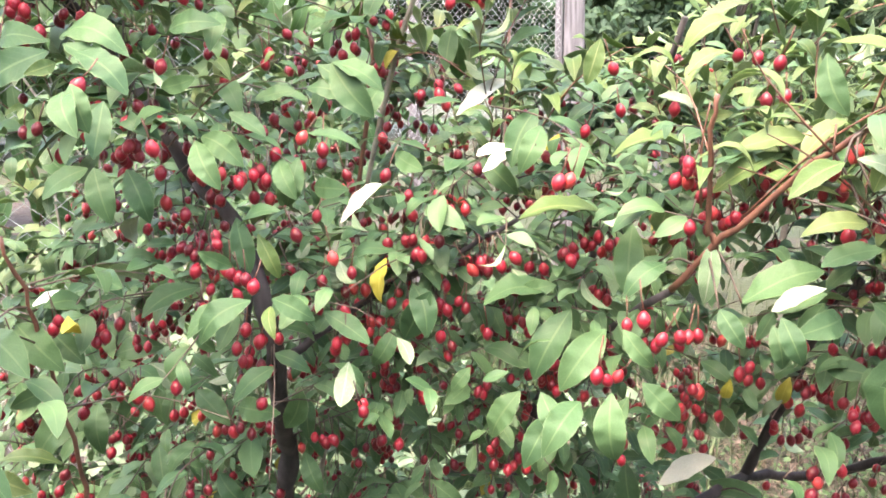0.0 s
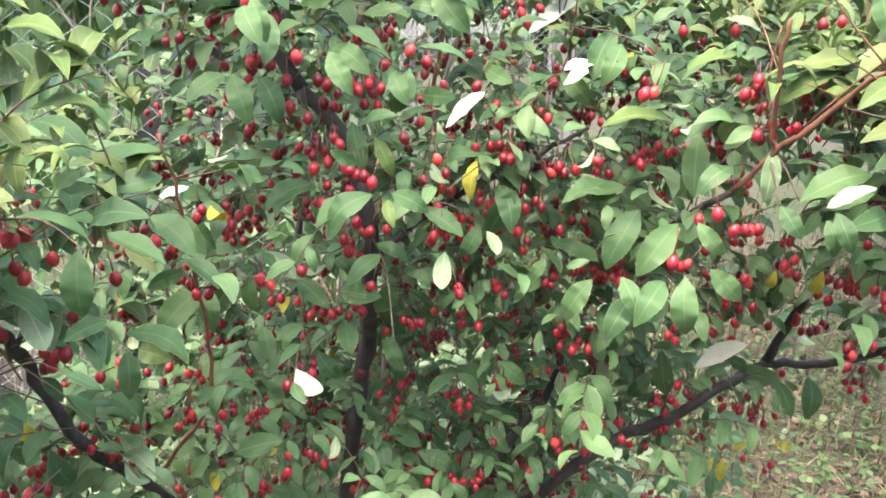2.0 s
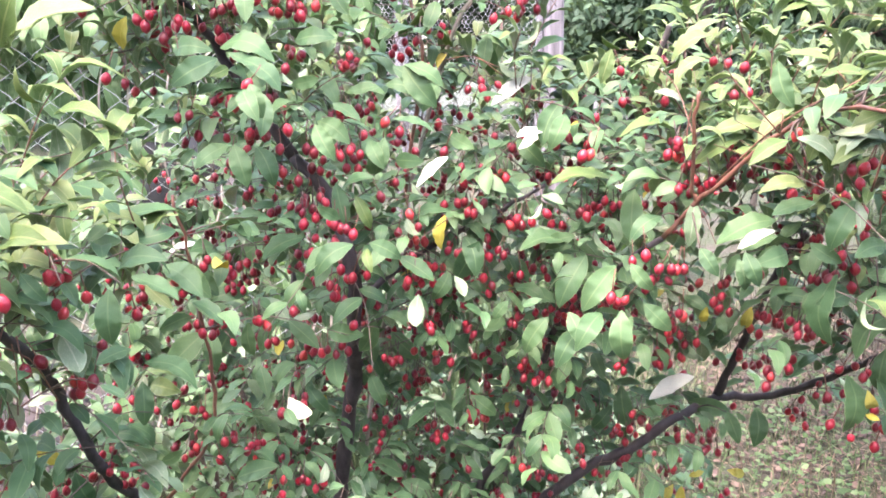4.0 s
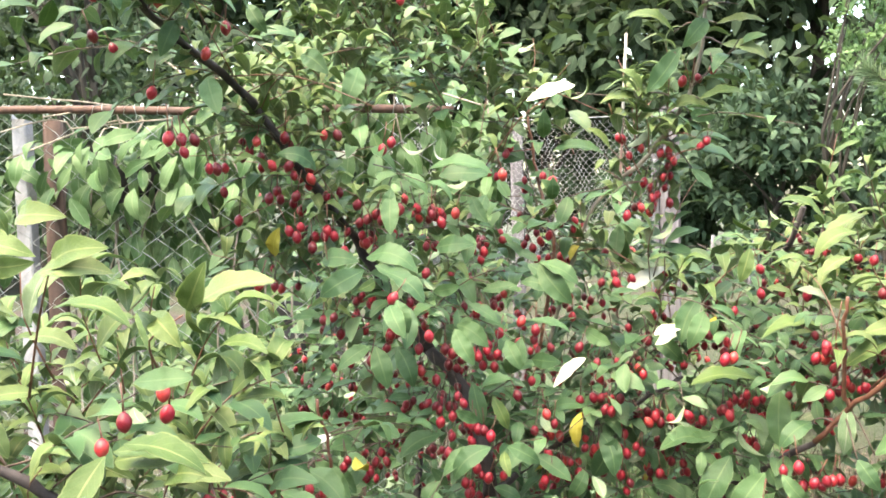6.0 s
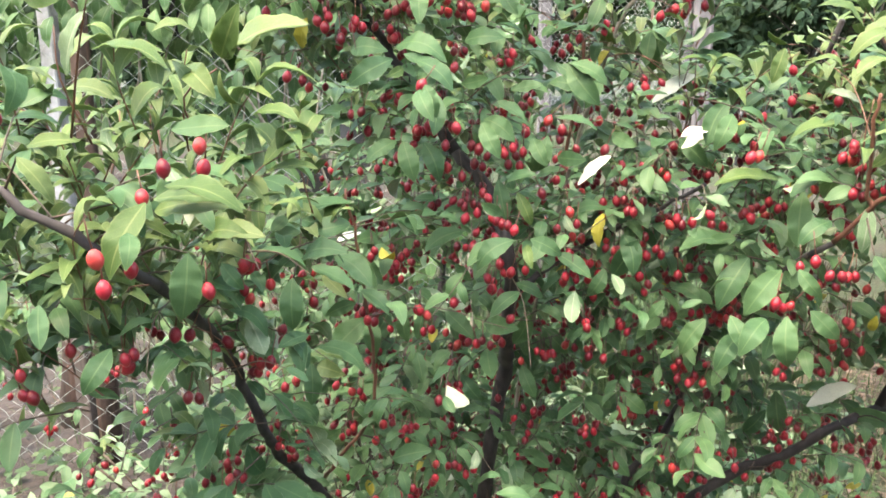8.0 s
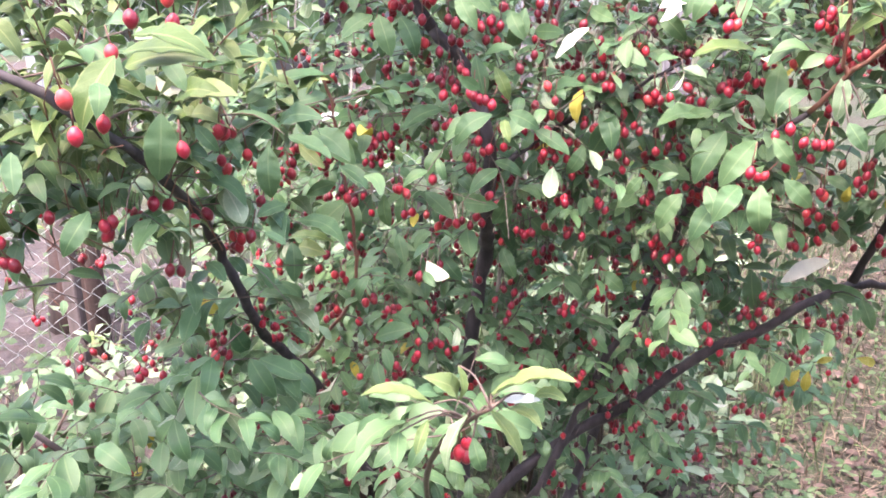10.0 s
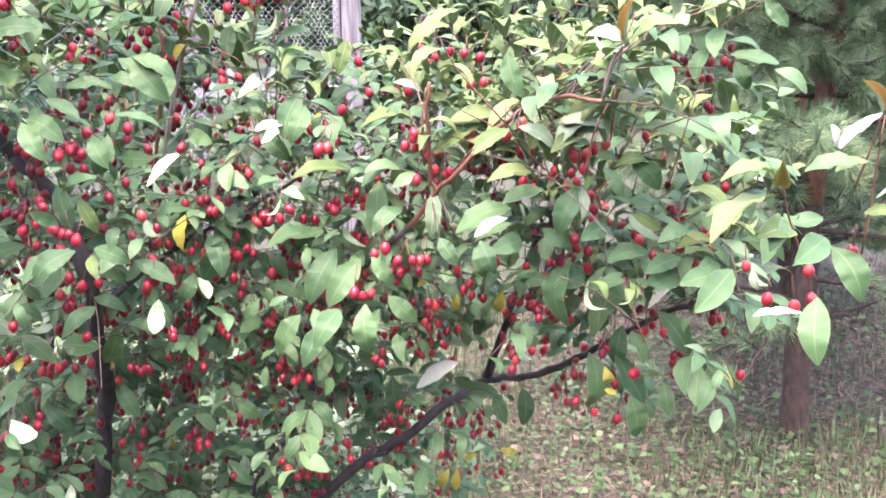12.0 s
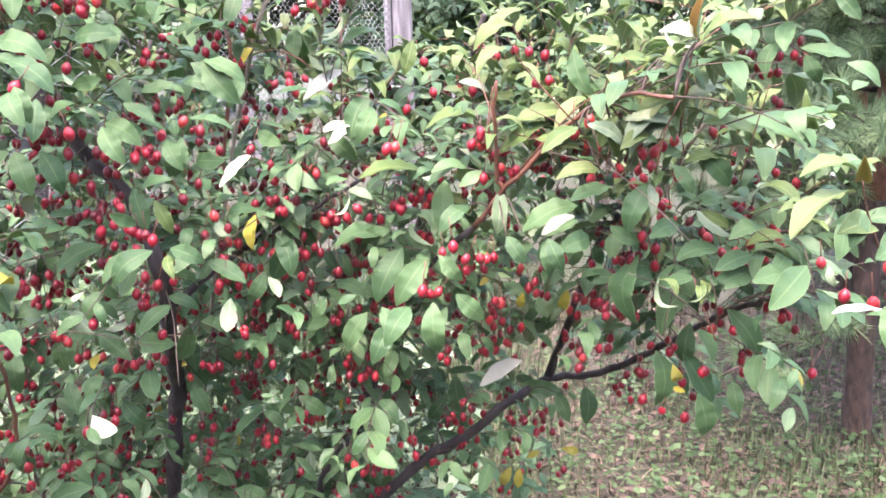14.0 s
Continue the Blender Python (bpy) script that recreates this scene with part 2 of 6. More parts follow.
# ---- building helpers ----
rng = np.random.default_rng(7)


def mesh_from(name, verts, faces, mats, mat_index=None, uvs=None, smooth=True):
    me = bpy.data.meshes.new(name)
    me.from_pydata([tuple(v) for v in verts] if not isinstance(verts, np.ndarray) else verts.tolist(), [], faces)
    for m in mats:
        me.materials.append(m)
    if mat_index is not None:
        me.polygons.foreach_set("material_index", np.asarray(mat_index, dtype=np.int32))
    if uvs is not None:
        layer = me.uv_layers.new(name="UVMap")
        layer.data.foreach_set("uv", np.asarray(uvs, dtype=np.float32).ravel())
    if smooth:
        me.polygons.foreach_set("use_smooth", np.ones(len(me.polygons), dtype=bool))
    me.update()
    return me


def child(name, me, parent, label="", kind=""):
    """Links a mesh as one part under a thing or a part."""
    ob = new(name, me)
    ob.parent = parent
    return tagged(ob, label=label, kind=kind)


def thing(name, place, label, category, group="", kind=""):
    ob = new(name)
    ob.location = place
    ob.empty_display_size = 0.05
    return tagged(ob, label=label, category=category, group=group, kind=kind)


def under(parent, pts):
    """World points as seen from an unturned parent."""
    o = parent.location
    return [Vector(p) - o for p in pts]


def tube_data(pts, radii, sides=7, jitter=0.0):
    """A tapered, closed tube along a line of points."""
    pts = [Vector(p) for p in pts]
    verts, faces = [], []
    ref = Vector((0.31, 0.95, 0.11))
    for i, p in enumerate(pts):
        d = (pts[min(i + 1, len(pts) - 1)] - pts[max(i - 1, 0)]).normalized()
        a = d.cross(ref)
        if a.length < 1e-3:
            a = d.cross(Vector((1, 0, 0)))
        a.normalize()
        b = d.cross(a)
        for k in range(sides):
            an = 2 * math.pi * k / sides
            r = radii[i] * (1 + jitter * (rng.random() - 0.5))
            verts.append(p + a * (r * math.cos(an)) + b * (r * math.sin(an)))
    for i in range(len(pts) - 1):
        for k in range(sides):
            k2 = (k + 1) % sides
            faces.append((i * sides + k, i * sides + k2, (i + 1) * sides + k2, (i + 1) * sides + k))
    faces.append(tuple(range(sides))[::-1])
    faces.append(tuple((len(pts) - 1) * sides + k for k in range(sides)))
    return verts, faces


def smooth_line(pts, per=5, wobble=0.0):
    """A rounded line through points (Catmull-Rom)."""
    P = [Vector(p) for p in pts]
    P = [P[0] * 2 - P[1]] + P + [P[-1] * 2 - P[-2]]
    out = []
    for i in range(1, len(P) - 2):
        for k in range(per):
            t = k / per
            a, b, c, d = P[i - 1], P[i], P[i + 1], P[i + 2]
            q = 0.5 * ((2 * b) + (c - a) * t + (2 * a - 5 * b + 4 * c - d) * t * t + (3 * b - a - 3 * c + d) * t ** 3)
            if wobble:
                q = q + Vector((rng.normal(0, wobble), rng.normal(0, wobble), rng.normal(0, wobble)))
            out.append(q)
    out.append(P[-2])
    return out


def merged(parts):
    verts, faces = [], []
    for v, f in parts:
        o = len(verts)
        verts += v
        faces += [tuple(i + o for i in q) for q in f]
    return verts, faces


SPAN = (0.0, 0.08, 0.20, 0.35, 0.50, 0.65, 0.80, 0.93, 1.0)
BREADTH = (0.05, 0.33, 0.70, 0.94, 1.0, 0.93, 0.70, 0.32, 0.0)


def leaf_shape(broad=0.21, arch=0.2, fold=0.25, twist=0.0, wave=0.04, seed=1, hook=0.0, coarse=1):
    """Two-sided blade of length 1 along x, arched, with a folded, wavy blade and a hooked point: verts, faces, sides, uvs."""
    r = np.random.default_rng(seed)
    wide = BREADTH
    sway = r.normal(0, 0.05)
    top, uv = [], []
    if coarse:
        spans, wide = SPAN[::coarse], wide[::coarse]
    else:
        spans = [i / 22 for i in range(23)]
        wide = [float(np.interp(s, SPAN, wide)) * (1 + 0.016 * (1 if i % 2 else -1)) for i, s in enumerate(spans)]
    beat = r.uniform(0, 6.28, 2)
    for s, w in zip(spans, wide):
        cz = arch * (4 * s * (1 - s)) * 0.5 * (0.7 + 0.6 * s) - hook * s ** 2.5
        cy = sway * 4 * s * (1 - s)
        for v in (-1, 0, 1):
            h = broad * w * (1 + (r.uniform(-0.03, 0.03) if v and coarse else 0))
            lift = fold * h * abs(v) + (wave * h * (2.4 * math.sin(9 * s + beat[int(v > 0)]) if coarse else 3.4 * math.sin(15 * s + beat[int(v > 0)]) + 1.6 * math.sin(31 * s + beat[int(v < 0)]))) * abs(v)
            ang = twist * (s - 0.3)
            top.append((s, cy + v * h * math.cos(ang) - lift * math.sin(ang), cz + lift * math.cos(ang) + v * h * math.sin(ang)))
            uv.append((s, 0.5 + 0.5 * v))
    faces, loops, side = [], [], []
    verts = top + [(x, y, z - 0.012) for x, y, z in top]
    o = len(top)
    for i in range(len(spans) - 1):
        for v in (0, 1):
            a, b, c, d = i * 3 + v, (i + 1) * 3 + v, (i + 1) * 3 + v + 1, i * 3 + v + 1
            cut = ((a, b, c), (a, c, d)) if v else ((a, b, d), (b, c, d))
            for q, sd in ((cut[0], 0), (cut[1], 0), (tuple(k + o for k in cut[0][::-1]), 1), (tuple(k + o for k in cut[1][::-1]), 1)):
                faces.append(q)
                side.append(sd)
                loops += [uv[k % o] for k in q]
    return np.array(verts), faces, side, loops


ARCHES, FOLDS, TWISTS = (0.12, 0.28, 0.42, 0.2), (0.34, 0.16, 0.26, 0.1), (-0.4, 0.1, 0.4)
LEAF_SHAPES = [leaf_shape(0.205 + 0.012 * (i % 4), ARCHES[i % 4], FOLDS[(i // 2) % 4], TWISTS[i % 3] * 0.7, 0.03, seed=i, hook=0.06 * (i % 4), coarse=0) for i in range(12)]
ARCH_SHAPES = [leaf_shape(0.160 + 0.012 * i, 0.20 + 0.05 * i, 0.32, 0.15 * (i - 1.5), 0.03, seed=20 + i, hook=0.03 + 0.03 * i, coarse=0) for i in range(4)]
BUD_SHAPES = [leaf_shape(0.13, 0.12, 1.2, 0.2, 0.03, seed=30 + i) for i in range(2)]
LIGHT_SHAPES = [leaf_shape(0.20 + 0.011 * (i % 5), ARCHES[i % 4], FOLDS[(i // 2) % 4], TWISTS[i % 3], 0.04, seed=i, hook=0.09 * (i % 4)) for i in range(12)]
REAR_SHAPES = [leaf_shape(0.20 + 0.011 * (i % 5), ARCHES[i % 4], FOLDS[(i // 2) % 4], TWISTS[i % 3], 0.04, seed=i, hook=0.09 * (i % 4), coarse=2) for i in range(6)]
OVER_SHAPES = [leaf_shape(0.165 + 0.01 * (i % 3), 0.4 + 0.08 * (i % 4), 0.36, 0.3 * (i % 3 - 1), 0.04, seed=60 + i, hook=0.18 + 0.05 * (i % 4)) for i in range(8)]
VINE_SHAPES = [leaf_shape(0.20 + 0.015 * (i % 3), (0.1, 0.25, 0.4)[i % 3], 0.3, 0.2 * (i % 3 - 1), 0.06, seed=40 + i, hook=0.1) for i in range(5)]
SHAPES_OF = {"green": LEAF_SHAPES, "under": ARCH_SHAPES, "yellow": LEAF_SHAPES[:3], "young": ARCH_SHAPES + LEAF_SHAPES[:2], "over": ARCH_SHAPES, "bud": BUD_SHAPES, "silver": [leaf_shape(0.20, 0.12, 0.2, 0.1, 0.02, seed=77 + i, hook=-0.05, coarse=0) for i in range(2)]}


def far_leaf(broad, bend, fold):
    """A folded blade of few faces for crowns far off."""
    v = np.array([(0, 0, 0), (0.32, broad, fold * broad), (0.4, 0, bend), (0.32, -broad, fold * broad), (0.72, broad * 0.75, bend * 0.6), (0.72, -broad * 0.75, bend * 0.6), (1.0, 0, -bend * 0.5)])
    f = [(0, 2, 1), (0, 3, 2), (1, 2, 4), (2, 3, 5), (2, 6, 4), (2, 5, 6)]
    return v, f, [0] * 6, [(float(v[k][0]), 0.5 + 0.5 * float(np.sign(v[k][1]))) for q in f for k in q]


FLAT_SHAPES = [far_leaf(0.22, 0.08, 0.4), far_leaf(0.26, 0.12, 0.2), far_leaf(0.19, 0.03, 0.6), far_leaf(0.24, 0.15, 0.3)]


def aim_matrix(pos, way, up, size):
    x = np.asarray(way, float)
    x = x / (np.linalg.norm(x) + 1e-9)
    up = np.asarray(up, float)
    z = up - x * np.dot(up, x)
    if np.linalg.norm(z) < 1e-3:
        z = np.cross(x, (0.3, 1.0, 0.2))
    z = z / np.linalg.norm(z)
    y = np.cross(z, x)
    m = np.eye(4)
    m[:3, 0], m[:3, 1], m[:3, 2], m[:3, 3] = x * size, y * size, z * size, pos
    return m


def strewn(name, shapes, poses, mats, origin=(0, 0, 0), pick=None):
    """One mesh of many copies of the given shapes. poses: 4 x 4 arrays."""
    allv, allf, allm, alluv, off = [], [], [], [], 0
    o = np.asarray(origin, float)
    for i, m in enumerate(poses):
        v, f, s, uv = shapes[pick[i] if pick is not None else i % len(shapes)]
        allv.append(v @ m[:3, :3].T + m[:3, 3] - o)
        allf += [tuple(k + off for k in q) for q in f]
        allm += s
        alluv += uv
        off += len(v)
    return mesh_from(name, np.concatenate(allv), allf, mats, allm, alluv)


def berry_shape(rings=5, sides=8):
    """A fruit 1 long hanging along -z from its stalk end, with a small dry tip."""
    verts, faces = [(0, 0, 0.0)], []
    for i in range(1, rings + 1):
        s = i / (rings + 1)
        r = 0.345 * math.sin(math.pi * s) ** 0.70
        for k in range(sides):
            a = 2 * math.pi * k / sides
            verts.append((r * math.cos(a), r * math.sin(a), -s))
    verts.append((0, 0, -1.0))
    for k in range(sides):
        faces.append((0, 1 + k, 1 + (k + 1) % sides))
    for i in range(rings - 1):
        for k in range(sides):
            a, b = 1 + i * sides, 1 + (i + 1) * sides
            faces.append((a + k, b + k, b + (k + 1) % sides, a + (k + 1) % sides))
    e = len(verts) - 1
    for k in range(sides):
        a = 1 + (rings - 1) * sides
        faces.append((a + k, e, a + (k + 1) % sides))
    return verts, faces


def stalk_shape(length, bow, seed):
    """A thin stalk from (0, 0, length) down to the fruit's top at 0, in units of the fruit's length."""
    pts = [(0, 0, -0.02), (bow * 0.5, 0.03, length * 0.4), (bow, 0.0, length)]
    return tube_data(pts, (0.055, 0.04, 0.05), 4)


berry_mesh = mesh_from("berry", *berry_shape(7, 10), [berry_one])
stalk_meshes = [mesh_from("stalk", *stalk_shape(1.0 + 0.25 * i, 0.2 * (i - 1), i), [red_stem]) for i in range(3)]
LOW_BERRY = []
for _i in range(3):
    _bv, _bf = berry_shape(3, 6)
    _sv, _sf = stalk_shape(1.0 + 0.25 * _i, 0.2 * (_i - 1), _i)
    _v, _f = merged([(_bv, _bf), ([tuple(q) for q in _sv], _sf)])
    LOW_BERRY.append((np.array([tuple(q) for q in _v]), _f, [0] * len(_bf) + [1] * len(_sf), [(0.0, 0.0)] * sum(len(q) for q in _f)))


# ---- ground ----
def ground_height(x, y):
    return 0.02 * math.sin(1.7 * x + 0.4) * math.cos(1.3 * y) + 0.012 * math.sin(5.1 * x) * math.sin(4.3 * y + 1)


def build_ground():
    n = 150
    u = np.linspace(-1, 1, n)
    s = np.sign(u) * (0.06 * np.abs(u) + 0.94 * np.abs(u) ** 3.2) * 220
    verts = [(x, y + 3, ground_height(x, y + 3) if abs(x) < 30 and abs(y) < 30 else 0.0) for y in s for x in s]
    faces = [(j * n + i, j * n + i + 1, (j + 1) * n + i + 1, (j + 1) * n + i) for j in range(n - 1) for i in range(n - 1)]
    ob = new("ground", mesh_from("ground", verts, faces, [ground_mat]))
    tagged(ob, "rough garden ground with dry grass and weeds", "ground", kind="structure")


build_ground()


def build_soil():
    """Dug bed beyond the fence: a low, lumpy mound."""
    nx, ny = 60, 24
    verts, faces = [], []
    for j in range(ny):
        for i in range(nx):
            a, b = i / (nx - 1), j / (ny - 1)
            x, y = -10 + 8.6 * a, 8.2 + 3.4 * b + 0.25 * math.sin(7 * a)
            edge = min(1, 8 * min(a, 1 - a), 6 * min(b, 1 - b))
            verts.append((x, y, ground_height(x, y) - 0.03 + edge * (0.11 + 0.05 * noise.noise((x * 2.5, y * 2.5, 0)) + 0.03 * math.sin(9 * y))))
    for j in range(ny - 1):
        for i in range(nx - 1):
            faces.append((j * nx + i, j * nx + i + 1, (j + 1) * nx + i + 1, (j + 1) * nx + i))
    ob = new("soil_bed", mesh_from("soil_bed", verts, faces, [soil_mat]))
    tagged(ob, "bare brown dug soil bed beyond the fence", "soil bed", kind="structure")


build_soil()


def build_litter_strip():
    """Bare purplish-brown soil along the foot of the fence."""
    nx, ny = 70, 50
    verts, faces = [], []
    for j in range(ny):
        for i in range(nx):
            a, b = i / (nx - 1), j / (ny - 1)
            x, y = -3.6 + 2.6 * a + 0.1 * math.sin(9 * b), 1.7 + 2.4 * b + 0.1 * math.sin(7 * a)
            edge = min(1, 7 * min(a, 1 - a), 6 * min(b, 1 - b))
            verts.append((x, y, ground_height(x, y) - 0.03 + edge * (0.055 + 0.03 * noise.noise((x * 6, y * 6, 0)) + 0.015 * noise.noise((x * 19, y * 19, 3)))))
    for j in range(ny - 1):
        for i in range(nx - 1):
            faces.append((j * nx + i, j * nx + i + 1, (j + 1) * nx + i + 1, (j + 1) * nx + i))
    ob = new("soil_strip", mesh_from("soil_strip", verts, faces, [soil_mat]))
    tagged(ob, "bare purplish-brown soil along the fence", "soil", kind="structure")


build_litter_strip()


# ---- the berry bush ----
BUSH = Vector((-0.16, 1.15, 0.0))
bush = thing("berry_bush", BUSH, "large bush with green leaves and many red berries", "bush")
limb_lines = []


def bough(part_name, r0, r1, mat, pts):
    """A limb of the bush along its bends, thinning to its end."""
    line = smooth_line(pts, 5, 0.0012)
    limb_lines.append(line)
    k = len(line) - 1
    radii = [(r0 + (r1 - r0) * (i / k) ** 0.8) * (1 + 0.10 * math.sin(i * 2.3)) for i in range(k + 1)]
    child(part_name, mesh_from(part_name, *tube_data(under(bush, line), radii, 9, 0.18), [mat]), bush)


bough("trunk", 0.0145, 0.0078, bark, [(-0.17, 1.17, -0.04), (-0.195, 1.15, 0.3), (-0.216, 1.1, 0.564), (-0.206, 1.07, 0.783), (-0.172, 1.0, 1.002), (-0.164, 0.95, 1.069), (-0.156, 0.88, 1.198), (-0.186, 0.9, 1.287), (-0.23, 0.92, 1.334)])
bough("limb", 0.0078, 0.003, bark, [(-0.23, 0.92, 1.334), (-0.293, 0.95, 1.418), (-0.335, 0.96, 1.479), (-0.362, 0.85, 1.552), (-0.396, 0.76, 1.635), (-0.442, 0.66, 1.693), (-0.465, 0.6, 1.731), (-0.52, 0.54, 1.80)])
bough("limb", 0.0048, 0.0024, bark, [(-0.151, 0.9, 1.155), (-0.098, 0.93, 1.19), (-0.043, 0.94, 1.225), (0.023, 0.95, 1.255), (0.09, 0.97, 1.29)])
bough("limb", 0.0095, 0.0036, bark, [(-0.18, 1.16, 0.12), (-0.25, 1.1, 0.4), (-0.361, 1.0, 0.632), (-0.403, 0.98, 0.748), (-0.425, 0.9, 0.859), (-0.44, 0.8, 0.956), (-0.42, 0.7, 1.037), (-0.432, 0.66, 1.12), (-0.43, 0.6, 1.182), (-0.414, 0.5, 1.246), (-0.415, 0.42, 1.296), (-0.435, 0.38, 1.329), (-0.50, 0.37, 1.37)])
bough("limb", 0.0125, 0.0030, bark, [(-0.16, 1.17, 0.1), (-0.18, 1.16, 0.36), (-0.165, 1.15, 0.5), (-0.036, 1.15, 0.631), (0.062, 1.14, 0.705), (0.157, 1.1, 0.815), (0.235, 1.07, 0.874), (0.299, 1.05, 0.93), (0.375, 1.1, 0.943), (0.438, 1.09, 0.949), (0.494, 1.03, 0.993), (0.532, 0.95, 1.055), (0.543, 0.85, 1.114), (0.537, 0.75, 1.156), (0.529, 0.65, 1.202)])
bough("limb", 0.0068, 0.0035, bark, [(0.373, 1.1, 0.945), (0.391, 1.06, 1.037), (0.392, 1.02, 1.087), (0.412, 0.98, 1.182), (0.43, 0.95, 1.227)])
bough("limb", 0.010, 0.0035, bark, [(-0.17, 1.18, 0.15), (-0.12, 1.15, 0.45), (-0.088, 1.12, 0.547), (-0.01, 1.12, 0.723), (0.02, 1.11, 0.811), (0.071, 1.11, 0.886), (0.106, 1.11, 0.995), (0.13, 1.0, 1.12), (0.206, 0.8, 1.252)])
bough("limb", 0.0032, 0.0018, red_stem, [(0.206, 0.8, 1.252), (0.248, 0.76, 1.315), (0.294, 0.7, 1.377), (0.322, 0.64, 1.405), (0.34, 0.56, 1.405)])
bough("limb", 0.0026, 0.0018, red_stem, [(0.235, 0.775, 1.295), (0.228, 0.77, 1.317), (0.221, 0.75, 1.382), (0.222, 0.74, 1.417)])
bough("limb", 0.0034, 0.0020, grey_stem, [(-0.19, 1.12, 0.7), (-0.13, 1.13, 1.1), (-0.034, 1.0, 1.475), (0.038, 0.97, 1.562), (0.085, 0.95, 1.62), (0.108, 0.94, 1.684), (0.117, 0.93, 1.764), (0.13, 0.93, 1.85)])
bough("limb", 0.003, 0.0018, red_stem, [(-0.1, 1.09, 1.25), (-0.072, 1.06, 1.449), (-0.083, 1.08, 1.505), (-0.094, 1.09, 1.562), (-0.105, 1.09, 1.639)])
bough("limb", 0.0026, 0.0016, red_stem, [(-0.40, 0.86, 0.90), (-0.33, 0.82, 1.0), (-0.313, 0.8, 1.083), (-0.315, 0.77, 1.179), (-0.318, 0.75, 1.239), (-0.322, 0.72, 1.315)])
bough("limb", 0.0038, 0.002, grey_stem, [(0.412, 0.98, 1.18), (0.478, 0.9, 1.285), (0.494, 0.86, 1.338), (0.547, 0.84, 1.399), (0.577, 0.83, 1.447), (0.587, 0.82, 1.509)])
bough("limb", 0.012, 0.004, bark, [(-0.17, 1.2, 0.1), (-0.3, 1.3, 0.5), (-0.34, 1.4, 0.85), (-0.30, 1.45, 1.2), (-0.22, 1.4, 1.5)])
bough("limb", 0.012, 0.004, bark, [(-0.15, 1.2, 0.1), (0.02, 1.35, 0.55), (0.15, 1.4, 0.95), (0.24, 1.35, 1.25), (0.30, 1.2, 1.5)])
bough("limb", 0.010, 0.004, bark, [(-0.18, 1.15, 0.2), (-0.4, 0.95, 0.42), (-0.58, 0.8, 0.62), (-0.72, 0.7, 0.85)])
bough("limb", 0.0055, 0.0014, twig_bark, [(-0.2, 1.1, 0.35), (-0.2, 0.8, 0.62), (-0.19, 0.55, 0.9), (-0.15, 0.4, 1.05), (-0.104, 0.315, 1.13)])

# growth collected for the bush: poses of leaves and berries, lines of twigs
many = {"green": [], "young": [], "yellow": []}
near_leaves, twig_lines, loose_berries, near_berries = [], [], [], []
single_meshes = {}
SORTS = ("green", "under", "yellow", "young", "bud", "silver")
SINGLE = {"green": (one_green, one_under), "under": (one_under, one_green), "yellow": (one_yellow, one_yellow),
          "young": (one_young, one_under), "bud": (one_bud, one_under), "silver": (one_white, one_white)}


keep_in_sight = []
# about where the camera stands; growth is cleared to fit its view
VIEW_EYE = Vector((0.0, -0.2, 1.45))


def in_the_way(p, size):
    """Growth between the camera and limbs, fruit or placed leaves is left out: is this place in front of one?"""
    if not keep_in_sight:
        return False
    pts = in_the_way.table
    if pts is None or len(pts) != len(keep_in_sight):
        pts = in_the_way.table = np.array(keep_in_sight)
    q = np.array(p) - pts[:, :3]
    d = np.array(VIEW_EYE) - pts[:, :3]
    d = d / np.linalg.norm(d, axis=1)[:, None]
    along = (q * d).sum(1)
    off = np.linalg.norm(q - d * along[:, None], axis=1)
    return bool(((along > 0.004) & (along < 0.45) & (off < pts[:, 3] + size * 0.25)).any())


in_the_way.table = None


def gap_in_bush(p, share):
    """Thin places set to fit the camera's view: by the outer limb, where soil and wire show through, high in the
    middle, before the netting, and round the tall shoot.
    """
    if p.y > 0.88 and -0.20 < p.x < 0.01 and 1.47 < p.z < 1.64 and rng.random() < 0.5 * share:
        return True
    if p.z > 1.62 and p.x > -0.17 + 0.86 * (1.79 - p.z):
        s = max(0.0, min(1.0, (p.z - 1.54) / 0.24))
        if abs(p.x - (0.03 + 0.10 * s)) > 0.065 and rng.random() < 1.6 * share:
            return True
    if p.y > 0.80 and 0.10 < p.x < 0.215 and 1.445 < p.z < 1.60 and rng.random() < 1.4 * share:
        return True
    return p.y < 2.3 and p.x < -0.17 - 0.5 * p.y and 1.30 - 0.52 * p.y < p.z < 1.36 - 0.34 * p.y and p.z > 0.62 and rng.random() < share


def put_leaf(pos, way, up, size, sort, near=False, placed=False, slim=False):
    if not placed and gap_in_bush(Vector(pos), 0.65):
        return
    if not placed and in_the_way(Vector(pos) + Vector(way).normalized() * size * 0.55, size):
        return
    m = aim_matrix(pos, way, up, size)
    if near:
        near_leaves.append((m, sort, slim))
    else:
        many[sort if sort in many else "green"].append(m)


def put_berry(node, size=None, near=False, middle=False):
    """A fruit on its stalk below a node of a twig."""
    size = size or rng.uniform(0.0132, 0.0168)
    which = int(rng.integers(3))
    tilt = Euler((rng.normal(0, 0.25), rng.normal(0, 0.25), rng.uniform(0, 6.28))).to_matrix()
    drop = (1.0 + 0.25 * which) * size
    bow = 0.2 * (which - 1) * size
    top = Vector(node) + tilt @ Vector((0, 0, 0.5 * size)) if middle else Vector(node) - tilt @ Vector((bow, 0, drop))
    m = np.eye(4)
    m[:3, :3] = np.array(tilt) * size
    m[:3, 3] = top
    (near_berries if near else loose_berries).append((m, which))


